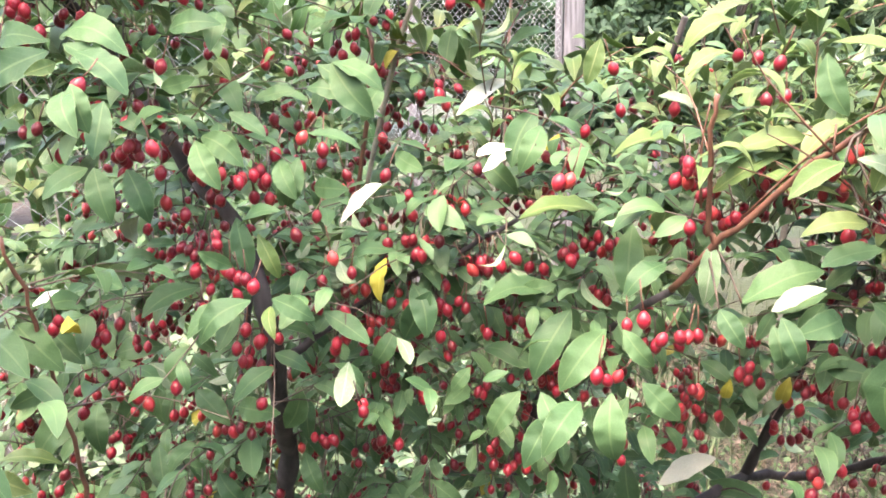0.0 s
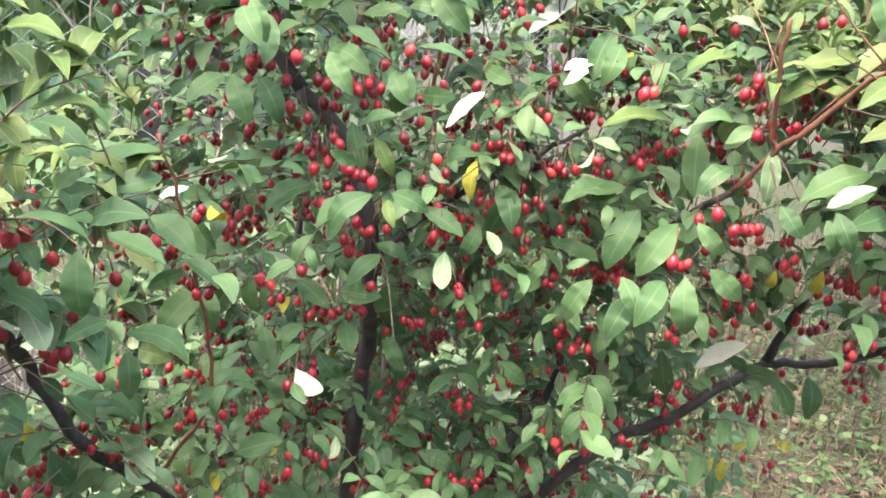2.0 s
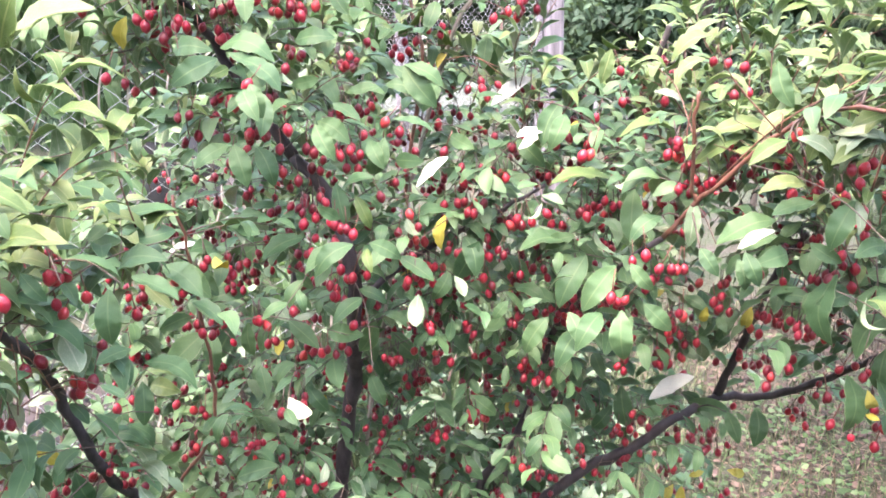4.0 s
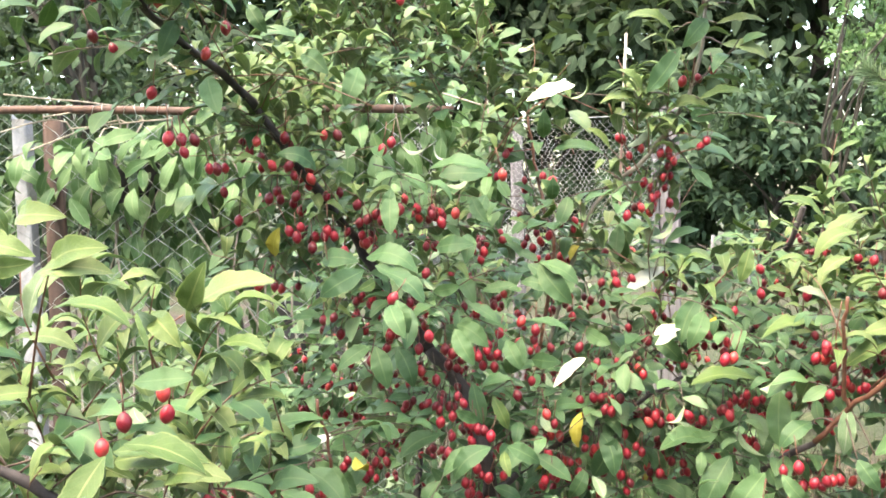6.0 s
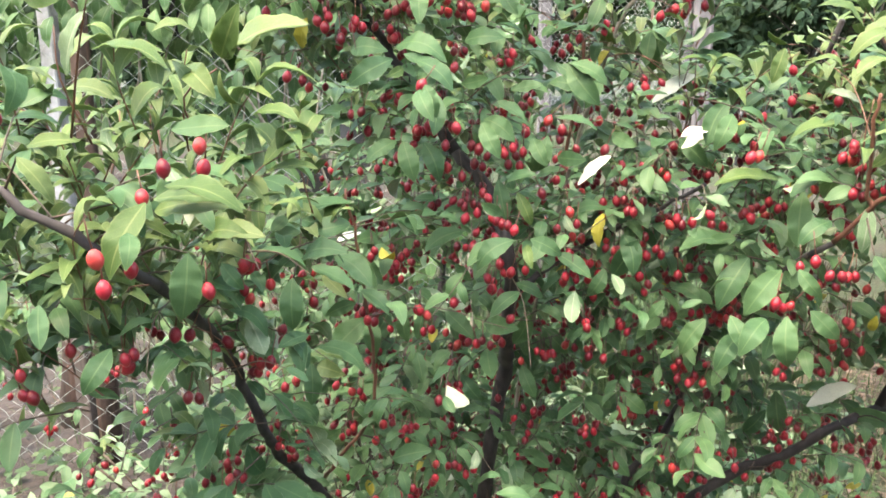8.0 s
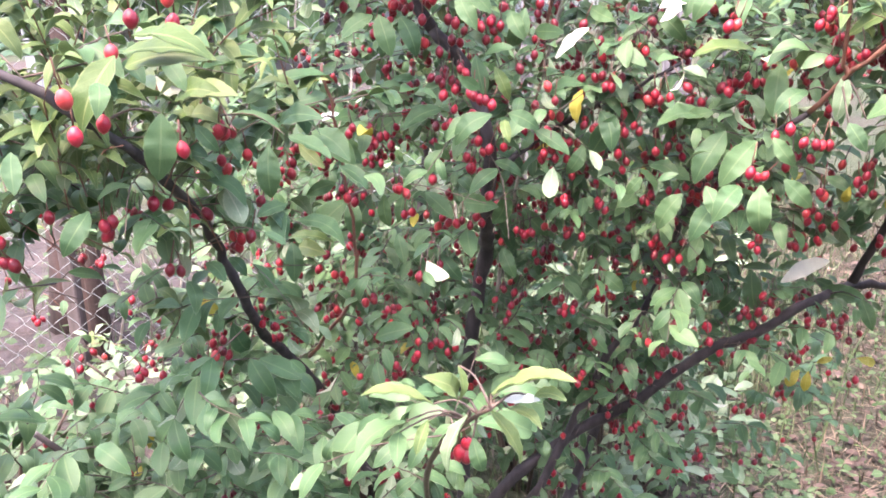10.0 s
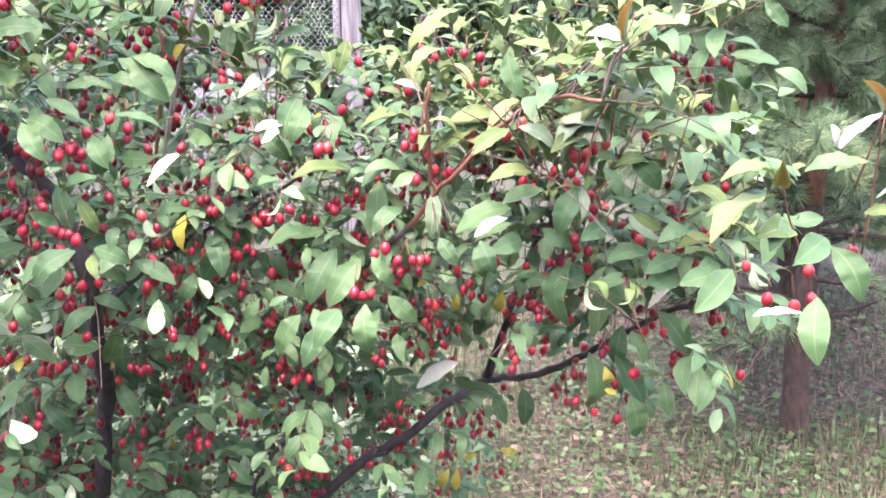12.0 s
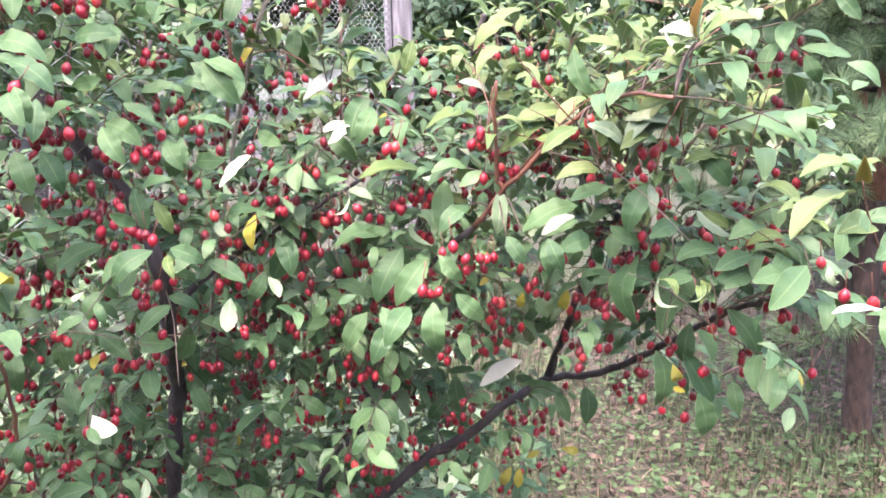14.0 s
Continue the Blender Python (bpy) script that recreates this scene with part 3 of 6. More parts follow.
def sprig(base, tip, n, size, sort, bend=0.0, near=False, berries=0, thick=0.0011):
    """A leafy shoot. Grown twigs bear leaves in two ranks, hanging a little; young ones a spiral that rises and arches over."""
    a, b = Vector(base), Vector(tip)
    if gap_in_bush((a + b) / 2, 0.6):
        return
    d = (b - a).normalized()
    mid = (a + b) / 2 + Vector((rng.normal(0, 0.006), rng.normal(0, 0.006), bend + 0.06 * (b - a).length))
    line = smooth_line([a, mid, b], 3)
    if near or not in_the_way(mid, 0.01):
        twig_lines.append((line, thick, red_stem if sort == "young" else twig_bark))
    flat = d.cross(Vector((0, 0, 1)))
    flat = flat.normalized() if flat.length > 0.2 else Vector((1, 0, 0))
    turn = rng.uniform(0, 6.28)
    for i in range(n):
        s = 0.12 + 0.88 * (i + 0.5) / n
        p = line[min(int(s * (len(line) - 1) + 0.5), len(line) - 1)]
        turn += 2.4
        if sort == "young":
            out = Vector((math.cos(turn), math.sin(turn), 0))
            way = out * rng.uniform(0.7, 1.0) + Vector((0, 0, rng.uniform(0.15, 0.6) + 0.5 * max(0.0, s - 0.7))) + d * 0.15
            up = Vector((rng.normal(0, 0.2), rng.normal(-0.1, 0.2), 1.0)) - out * 0.3
        else:
            out = flat * (1 if i % 2 else -1)
            way = out * rng.uniform(0.6, 1.0) + d * rng.uniform(0.35, 0.8) + Vector((rng.normal(0, 0.15), rng.normal(-0.12, 0.2), rng.uniform(-0.75, 0.12) - (0.25 if a.z < 1.25 else 0.0)))
            up = Vector((rng.normal(0, 0.3), rng.normal(-0.42, 0.3), 1.0)) + out * 0.15
        if rng.random() < 0.04:
            up = -up
        L = size * rng.uniform(0.7, 1.15) * (0.7 if s > 0.88 else 1.0)
        kind_of = "yellow" if sort == "green" and rng.random() < 0.006 else sort
        put_leaf(p, way, up, L * (0.75 if kind_of == "yellow" else 1.0), kind_of, near, slim=1 if sort == "young" else 0)
    spot = rng.uniform(0.05, 0.7)
    for i in range(berries):
        node = a.lerp(b, spot) + Vector((rng.normal(0, 0.009), rng.normal(-0.004, 0.009), rng.normal(-0.003, 0.004)))
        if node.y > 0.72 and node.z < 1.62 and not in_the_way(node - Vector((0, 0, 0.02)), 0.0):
            put_berry(node, near=False)


def leafy_twig(root, way, length, n, size, sort, berries, near=False):
    """A side twig with alternate leaves and fruit hanging below it."""
    a = Vector(root)
    d = Vector(way).normalized()
    b = a + d * length + Vector((0, 0, -0.12 * length))
    sprig(a, b, n, size, sort, bend=0.03 * length, berries=berries, thick=0.0009, near=near)

# leaves that stand out, placed to fit the camera's view: foot, point, how far the blade turns to the camera, sort; then
# the fruit, each by its middle
LEAVES_A = [
    (0.236, 0.853, 1.401, 0.201, 0.85, 1.414, 0.64, 1), (0.236, 0.853, 1.398, 0.264, 0.846, 1.399, 1.00, 3),
    (0.232, 0.845, 1.363, 0.16, 0.821, 1.372, 0.29, 3), (0.238, 0.804, 1.335, 0.289, 0.787, 1.369, 0.76, 3),
    (0.253, 0.796, 1.372, 0.31, 0.794, 1.382, 0.74, 3), (0.294, 0.66, 1.376, 0.327, 0.647, 1.357, 0.80, 1),
    (0.331, 0.668, 1.341, 0.31, 0.654, 1.377, 0.87, 3), (0.339, 0.664, 1.341, 0.378, 0.659, 1.376, 0.62, 1),
    (0.285, 0.657, 1.374, 0.243, 0.635, 1.354, 0.86, 3), (0.248, 0.74, 1.257, 0.307, 0.737, 1.285, 0.72, 0),
    (0.233, 0.778, 1.298, 0.226, 0.766, 1.25, 1.00, 1), (0.179, 0.835, 1.303, 0.175, 0.819, 1.242, 1.00, 0),
]
LEAVES_B = [
    (0.152, 0.83, 1.315, 0.08, 0.817, 1.315, 0.47, 3), (0.149, 0.775, 1.226, 0.111, 0.758, 1.179, 1.00, 0),
    (0.128, 0.852, 1.222, 0.093, 0.83, 1.164, 0.94, 0), (0.117, 0.882, 1.23, 0.05, 0.853, 1.23, 0.61, 0),
    (0.156, 0.732, 1.238, 0.179, 0.723, 1.211, 1.00, 0), (0.197, 0.778, 1.281, 0.16, 0.759, 1.26, 0.78, 0),
    (0.229, 0.733, 1.254, 0.243, 0.713, 1.23, 1.00, 0), (0.263, 0.711, 1.247, 0.269, 0.702, 1.216, 1.00, 0),
    (0.304, 0.717, 1.27, 0.268, 0.717, 1.255, 0.75, 0), (0.118, 0.684, 1.197, 0.09, 0.654, 1.169, 1.00, 0),
    (0.147, 0.724, 1.189, 0.15, 0.715, 1.136, 1.00, 0), (0.174, 0.742, 1.191, 0.203, 0.732, 1.163, 1.00, 0),
]
LEAVES_C = [
    (0.108, 0.763, 1.155, 0.081, 0.736, 1.122, 1.00, 0), (0.378, 0.737, 1.224, 0.366, 0.72, 1.151, 0.74, 0),
    (0.45, 0.747, 1.176, 0.403, 0.732, 1.135, 0.85, 0), (0.485, 0.737, 1.154, 0.514, 0.714, 1.104, 0.89, 0),
    (0.455, 0.768, 1.13, 0.451, 0.767, 1.08, 1.00, 0), (0.42, 0.782, 1.094, 0.415, 0.76, 1.034, 0.86, 0),
    (0.445, 0.763, 1.098, 0.478, 0.751, 1.037, 0.82, 0), (0.455, 0.739, 1.053, 0.468, 0.736, 0.999, 0.88, 0),
    (0.501, 0.748, 1.062, 0.5, 0.728, 1.029, 1.00, 0), (0.369, 1.037, 0.945, 0.38, 1.009, 0.909, 1.00, 0),
    (0.367, 0.687, 1.311, 0.343, 0.681, 1.263, 0.98, 0), (0.37, 0.688, 1.311, 0.367, 0.669, 1.281, 0.79, 1),
]
LEAVES_D = [
    (0.418, 0.674, 1.338, 0.447, 0.665, 1.306, 1.00, 0), (0.455, 0.683, 1.376, 0.524, 0.661, 1.344, 0.53, 0),
    (0.419, 0.676, 1.372, 0.475, 0.655, 1.353, 0.49, 3), (0.393, 0.669, 1.392, 0.434, 0.662, 1.404, 0.65, 1),
    (0.38, 0.672, 1.377, 0.329, 0.647, 1.357, 0.65, 1), (0.362, 0.564, 1.454, 0.36, 0.545, 1.491, 0.60, 4),
    (0.36, 0.565, 1.452, 0.323, 0.544, 1.463, 0.61, 1), (0.367, 0.567, 1.452, 0.398, 0.542, 1.473, 0.49, 3),
    (0.319, 0.79, 1.447, 0.334, 0.777, 1.399, 1.00, 0), (0.294, 0.899, 1.497, 0.238, 0.877, 1.466, 0.46, 3),
    (0.252, 0.829, 1.451, 0.214, 0.803, 1.433, 0.67, 3), (0.269, 0.984, 1.486, 0.215, 0.981, 1.515, 0.37, 3),
]
LEAVES_E = [
    (0.271, 0.87, 1.477, 0.218, 0.844, 1.454, 0.61, 3), (0.33, 0.825, 1.5, 0.385, 0.813, 1.505, 0.40, 3),
    (0.325, 0.788, 1.456, 0.375, 0.774, 1.443, 0.47, 3), (0.148, 0.84, 1.462, 0.136, 0.835, 1.424, 1.00, 3),
    (0.018, 1.04, 1.484, 0.011, 1.019, 1.439, 1.00, 0), (-0.088, 0.886, 1.446, -0.042, 0.877, 1.422, 0.66, 0),
    (-0.049, 0.94, 1.423, -0.066, 0.914, 1.391, 1.00, 0), (0.021, 1.021, 1.391, 0.076, 1.013, 1.425, 0.61, 5),
    (0.098, 0.875, 1.403, 0.074, 0.858, 1.352, 1.00, 0), (0.047, 0.913, 1.355, 0.081, 0.901, 1.322, 1.00, 0),
    (0.076, 0.864, 1.369, 0.043, 0.845, 1.362, 0.67, 5), (-0.073, 0.805, 1.311, -0.036, 0.799, 1.343, 0.55, 5),
]
LEAVES_F = [
    (-0.165, 0.816, 1.314, -0.154, 0.81, 1.267, 0.97, 0), (-0.125, 0.814, 1.363, -0.108, 0.792, 1.334, 1.00, 0),
    (-0.027, 0.886, 1.184, -0, 0.864, 1.236, 1.00, 0), (0.246, 1.001, 0.98, 0.304, 0.984, 1.017, 0.73, 5),
    (0.48, 0.571, 1.244, 0.43, 0.544, 1.213, 1.00, 0), (0.468, 0.517, 1.258, 0.472, 0.511, 1.24, 1.00, 1),
    (0.435, 0.434, 1.338, 0.368, 0.409, 1.314, 0.47, 3), (0.437, 0.434, 1.351, 0.386, 0.428, 1.357, 0.36, 3),
    (0.438, 0.433, 1.346, 0.419, 0.404, 1.369, 1.00, 4), (0.458, 0.436, 1.356, 0.49, 0.418, 1.365, 0.62, 0),
    (0.443, 0.444, 1.321, 0.427, 0.425, 1.3, 1.00, 0), (0.494, 0.454, 1.298, 0.449, 0.425, 1.286, 1.00, 0),
]
LEAVES_G = [
    (0.497, 0.449, 1.291, 0.51, 0.425, 1.252, 0.99, 0), (0.476, 0.432, 1.255, 0.465, 0.409, 1.208, 1.00, 0),
    (0.468, 0.44, 1.241, 0.425, 0.438, 1.239, 0.37, 5), (0.518, 0.432, 1.4, 0.491, 0.421, 1.424, 0.60, 4),
    (0.518, 0.432, 1.399, 0.484, 0.429, 1.372, 0.52, 5), (0.525, 0.432, 1.402, 0.546, 0.426, 1.412, 0.63, 1),
    (0.497, 0.455, 1.373, 0.486, 0.449, 1.39, 0.71, 5), (0.549, 0.47, 1.326, 0.568, 0.444, 1.337, 0.47, 1),
    (0.527, 0.453, 1.359, 0.494, 0.449, 1.353, 0.65, 3), (0.524, 0.435, 1.383, 0.549, 0.426, 1.38, 0.59, 3),
    (0.537, 0.468, 1.314, 0.558, 0.453, 1.32, 0.90, 3), (0.462, 0.453, 1.307, 0.419, 0.427, 1.309, 0.89, 3),
]
LEAVES_H = [
    (0.57, 0.783, 1.471, 0.547, 0.754, 1.438, 1.00, 0), (0.583, 0.784, 1.441, 0.631, 0.763, 1.43, 0.58, 0),
    (0.585, 0.779, 1.434, 0.603, 0.773, 1.402, 1.00, 0), (0.594, 0.738, 1.499, 0.614, 0.722, 1.47, 1.00, 0),
    (0.556, 0.787, 1.448, 0.532, 0.766, 1.412, 0.89, 0), (0.537, 0.737, 1.398, 0.511, 0.735, 1.381, 0.77, 3),
    (0.475, 0.744, 1.156, 0.493, 0.723, 1.184, 0.60, 5), (0.418, 1.085, 0.823, 0.38, 1.074, 0.838, 1.00, 2),
    (0.295, 1.092, 0.775, 0.312, 1.075, 0.822, 1.00, 2), (0.431, 0.74, 1.071, 0.413, 0.72, 1.103, 1.00, 2),
    (0.422, 0.735, 1.065, 0.435, 0.715, 1.064, 1.00, 2), (0.336, 0.892, 1.117, 0.341, 0.876, 1.159, 1.00, 2),
]
LEAVES_I = [
    (0.27, 0.848, 1.139, 0.271, 0.831, 1.169, 1.00, 2), (0.444, 0.677, 1.335, 0.401, 0.671, 1.335, 0.70, 3),
    (0.402, 0.723, 1.226, 0.443, 0.709, 1.214, 0.81, 0), (0.476, 0.682, 1.24, 0.52, 0.679, 1.247, 0.70, 3),
    (0.481, 0.679, 1.231, 0.436, 0.665, 1.219, 0.95, 0), (0.489, 0.614, 1.228, 0.441, 0.598, 1.224, 0.87, 0),
    (0.335, 0.718, 1.433, 0.375, 0.695, 1.434, 0.51, 3), (0.349, 0.616, 1.438, 0.374, 0.604, 1.425, 0.75, 3),
    (-0.141, 0.791, 1.304, -0.124, 0.79, 1.266, 1.00, 3), (-0.141, 0.757, 1.255, -0.181, 0.742, 1.225, 0.90, 0),
    (-0.123, 0.755, 1.257, -0.089, 0.749, 1.241, 1.00, 0), (-0.127, 0.766, 1.248, -0.12, 0.744, 1.228, 1.00, 3),
]
LEAVES_J = [
    (-0.097, 0.845, 1.222, -0.055, 0.833, 1.195, 0.90, 0), (-0.248, 0.79, 1.359, -0.228, 0.778, 1.317, 1.00, 0),
    (-0.225, 0.637, 1.425, -0.207, 0.61, 1.399, 1.00, 0), (-0.252, 0.703, 1.458, -0.208, 0.691, 1.43, 0.66, 0),
    (-0.264, 0.704, 1.453, -0.308, 0.693, 1.428, 0.96, 0), (-0.089, 0.886, 1.445, -0.051, 0.875, 1.397, 1.00, 0),
    (-0.177, 0.769, 1.387, -0.144, 0.754, 1.366, 1.00, 0), (-0.11, 0.816, 1.357, -0.126, 0.813, 1.324, 1.00, 0),
    (-0.041, 0.866, 1.268, -0.049, 0.85, 1.213, 0.76, 2), (-0.018, 0.878, 1.24, -0.005, 0.85, 1.199, 1.00, 0),
    (0.048, 0.888, 1.345, 0.083, 0.871, 1.37, 0.64, 5), (0.101, 0.862, 1.388, 0.081, 0.84, 1.35, 1.00, 0),
]
LEAVES_K = [
    (-0.298, 0.338, 1.459, -0.275, 0.309, 1.488, 0.83, 3), (-0.296, 0.337, 1.458, -0.233, 0.312, 1.479, 0.39, 3),
    (-0.328, 0.368, 1.476, -0.345, 0.346, 1.478, 0.45, 3), (-0.341, 0.374, 1.438, -0.334, 0.349, 1.455, 0.94, 1),
    (-0.384, 0.784, 1.464, -0.369, 0.759, 1.509, 0.83, 2), (-0.331, 0.315, 1.379, -0.277, 0.307, 1.369, 0.57, 3),
    (-0.329, 0.478, 1.345, -0.324, 0.464, 1.318, 1.00, 3), (-0.359, 0.402, 1.315, -0.361, 0.391, 1.266, 1.00, 0),
    (-0.322, 0.531, 1.264, -0.32, 0.523, 1.218, 1.00, 0), (-0.336, 0.487, 1.411, -0.291, 0.469, 1.41, 0.52, 3),
    (-0.315, 0.563, 1.267, -0.272, 0.554, 1.248, 0.69, 0), (-0.339, 0.76, 1.235, -0.297, 0.741, 1.203, 1.00, 0),
]
LEAVES_L = [
    (-0.348, 1.05, 1.081, -0.375, 1.032, 1.029, 1.00, 0), (-0.323, 1.03, 1.087, -0.316, 1.027, 1.039, 1.00, 0),
    (-0.368, 0.719, 1.113, -0.365, 0.706, 1.068, 1.00, 0), (-0.343, 0.867, 1.236, -0.372, 0.855, 1.224, 0.65, 5),
    (-0.357, 0.424, 1.318, -0.313, 0.403, 1.331, 0.65, 3), (-0.344, 0.427, 1.302, -0.326, 0.425, 1.282, 1.00, 0),
    (-0.329, 0.5, 1.364, -0.285, 0.495, 1.368, 0.54, 3), (-0.145, 0.809, 1.528, -0.153, 0.793, 1.497, 1.00, 0),
    (-0.244, 0.761, 1.537, -0.249, 0.749, 1.508, 1.00, 0), (-0.072, 0.89, 1.521, -0.07, 0.87, 1.544, 1.00, 0),
    (-0.204, 0.777, 1.558, -0.136, 0.767, 1.556, 0.37, 0), (0.023, 1.096, 1.44, 0.018, 1.09, 1.48, 1.00, 0),
]
LEAVES_M = [
    (-0.206, 0.831, 1.249, -0.249, 0.803, 1.228, 0.85, 0), (-0.201, 0.85, 1.182, -0.219, 0.842, 1.205, 1.00, 0),
    (-0.386, 1.059, 1.112, -0.33, 1.054, 1.127, 0.89, 0), (-0.036, 0.883, 1.195, -0.057, 0.875, 1.161, 1.00, 0),
    (0.081, 0.874, 1.225, 0.114, 0.864, 1.241, 1.00, 0), (-0.069, 0.883, 1.411, -0.109, 0.876, 1.425, 0.79, 0),
    (-0.154, 0.756, 1.283, -0.176, 0.74, 1.299, 1.00, 0), (-0.317, 0.556, 1.203, -0.337, 0.528, 1.198, 0.88, 0),
    (-0.33, 0.624, 1.167, -0.279, 0.62, 1.149, 0.70, 0), (-0.315, 0.597, 1.252, -0.287, 0.584, 1.232, 1.00, 3),
    (-0.313, 0.533, 1.281, -0.269, 0.513, 1.296, 0.62, 0), (-0.328, 0.691, 1.247, -0.282, 0.664, 1.223, 0.91, 0),
]
LEAVES_N = [
    (-0.279, 0.896, 1.069, -0.265, 0.866, 1.038, 1.00, 0), (-0.219, 0.894, 1.042, -0.192, 0.89, 1.009, 1.00, 0),
    (-0.302, 0.838, 0.942, -0.247, 0.822, 0.965, 0.94, 0), (-0.14, 0.981, 1.085, -0.137, 0.955, 1.053, 1.00, 0),
    (-0.105, 0.986, 0.863, -0.06, 0.985, 0.839, 1.00, 0), (0.094, 0.75, 1.18, 0.11, 0.732, 1.146, 1.00, 0),
    (0.167, 0.763, 1.171, 0.15, 0.758, 1.138, 1.00, 0), (0.121, 0.93, 1.067, 0.105, 0.907, 1.039, 1.00, 0),
    (0.426, 1.08, 0.934, 0.418, 1.052, 0.886, 1.00, 0), (0.324, 1.08, 0.946, 0.382, 1.064, 0.937, 1.00, 0),
    (0.319, 1.08, 0.773, 0.322, 1.08, 0.82, 1.00, 2), (0.332, 1.08, 0.823, 0.362, 1.078, 0.835, 1.00, 2),
]
LEAVES_O = [
    (-0.406, 0.561, 1.14, -0.384, 0.549, 1.127, 1.00, 0), (-0.434, 0.725, 0.97, -0.438, 0.7, 1.011, 1.00, 0),
    (-0.416, 0.899, 0.936, -0.385, 0.892, 0.955, 1.00, 0), (-0.152, 0.768, 1.249, -0.192, 0.748, 1.227, 0.82, 0),
    (-0.102, 0.993, 0.868, -0.142, 0.981, 0.898, 1.00, 0), (-0.008, 0.957, 1.004, 0.027, 0.949, 0.978, 1.00, 0),
    (-0.019, 0.979, 0.908, 0.009, 0.958, 0.88, 1.00, 0), (0.222, 1.08, 0.971, 0.232, 1.071, 0.908, 1.00, 0),
    (0.18, 1.08, 0.903, 0.206, 1.069, 0.942, 1.00, 0), (-0.244, 0.759, 1.531, -0.241, 0.736, 1.489, 1.00, 0),
    (-0.142, 0.812, 1.552, -0.194, 0.797, 1.557, 0.65, 0), (-0.08, 0.868, 1.594, -0.079, 0.844, 1.623, 1.00, 0),
]
LEAVES_P = [
    (-0.064, 0.9, 1.527, -0.083, 0.885, 1.544, 1.00, 0), (-0.099, 0.842, 1.635, -0.044, 0.837, 1.647, 0.52, 5),
    (-0.158, 0.787, 1.527, -0.141, 0.773, 1.498, 1.00, 0), (0.023, 1.08, 1.429, 0.023, 1.054, 1.472, 1.00, 0),
    (0.049, 1.015, 1.556, 0.032, 0.998, 1.517, 1.00, 0), (0.044, 0.918, 1.648, 0.081, 0.89, 1.695, 0.73, 0),
    (0.039, 0.919, 1.649, 0.011, 0.919, 1.679, 0.60, 3), (0.075, 0.907, 1.717, 0.02, 0.896, 1.736, 0.42, 3),
    (0.087, 0.905, 1.74, 0.051, 0.881, 1.761, 0.52, 3), (0.114, 0.908, 1.73, 0.084, 0.887, 1.696, 1.00, 0),
    (0.125, 0.908, 1.725, 0.175, 0.891, 1.722, 0.43, 3), (0.131, 0.909, 1.7, 0.177, 0.889, 1.683, 0.57, 3),
]
LEAVES_Q = [
    (0.148, 0.902, 1.745, 0.204, 0.876, 1.744, 0.32, 3), (0.122, 0.902, 1.757, 0.084, 0.881, 1.759, 0.57, 3),
    (0.051, 0.938, 1.629, -0.01, 0.922, 1.641, 0.36, 3), (0.069, 0.935, 1.624, 0.115, 0.918, 1.633, 0.49, 3),
    (0.095, 0.923, 1.621, 0.119, 0.903, 1.614, 1.00, 0), (0.105, 0.912, 1.637, 0.154, 0.902, 1.644, 0.41, 3),
    (0.074, 0.978, 1.589, 0.149, 0.958, 1.59, 0.32, 0), (0.069, 0.996, 1.575, 0.158, 0.977, 1.569, 0.28, 0),
    (0.057, 1.01, 1.547, 0.119, 0.986, 1.557, 0.40, 0), (0.101, 0.95, 1.556, 0.123, 0.936, 1.53, 0.80, 0),
    (0.004, 0.993, 1.585, -0.025, 0.992, 1.613, 0.58, 3), (-0.004, 0.989, 1.579, -0.068, 0.972, 1.587, 0.46, 0),
]
LEAVES_R = [
    (-0.395, 0.631, 1.646, -0.375, 0.605, 1.608, 1.00, 0), (-0.425, 0.633, 1.701, -0.433, 0.614, 1.665, 1.00, 0),
    (-0.321, 0.228, 1.495, -0.282, 0.209, 1.505, 0.65, 3), (-0.383, 0.265, 1.493, -0.347, 0.254, 1.495, 1.00, 3),
    (-0.362, 0.361, 1.354, -0.299, 0.351, 1.364, 0.70, 3), (-0.325, 0.708, 1.675, -0.296, 0.687, 1.655, 1.00, 0),
    (-0.363, 0.662, 1.72, -0.345, 0.66, 1.691, 1.00, 0), (-0.274, 0.751, 1.667, -0.282, 0.725, 1.628, 1.00, 0),
    (-0.324, 0.75, 1.559, -0.357, 0.724, 1.577, 0.83, 0), (-0.357, 0.339, 1.364, -0.373, 0.31, 1.32, 0.84, 3),
    (-0.352, 0.341, 1.366, -0.287, 0.337, 1.363, 0.59, 3), (-0.449, 0.341, 1.393, -0.422, 0.338, 1.364, 0.86, 3),
]
LEAVES_S = [
    (-0.466, 0.351, 1.457, -0.438, 0.324, 1.426, 0.72, 0), (-0.41, 0.347, 1.447, -0.386, 0.335, 1.488, 0.48, 1),
    (-0.325, 0.226, 1.492, -0.284, 0.217, 1.494, 0.55, 3), (-0.421, 0.295, 1.505, -0.367, 0.284, 1.5, 0.68, 3),
    (-0.337, 0.37, 1.452, -0.309, 0.35, 1.434, 1.00, 3), (-0.37, 0.31, 1.464, -0.319, 0.305, 1.455, 0.37, 3),
    (-0.384, 0.252, 1.317, -0.376, 0.237, 1.295, 1.00, 0), (-0.348, 0.297, 1.352, -0.34, 0.277, 1.335, 1.00, 0),
    (-0.354, 0.427, 1.317, -0.301, 0.405, 1.33, 0.65, 3), (-0.333, 0.335, 1.413, -0.294, 0.335, 1.416, 0.76, 0),
    (-0.422, 0.392, 1.24, -0.435, 0.368, 1.212, 0.93, 0), (-0.404, 0.345, 1.404, -0.434, 0.332, 1.402, 0.75, 3),
]
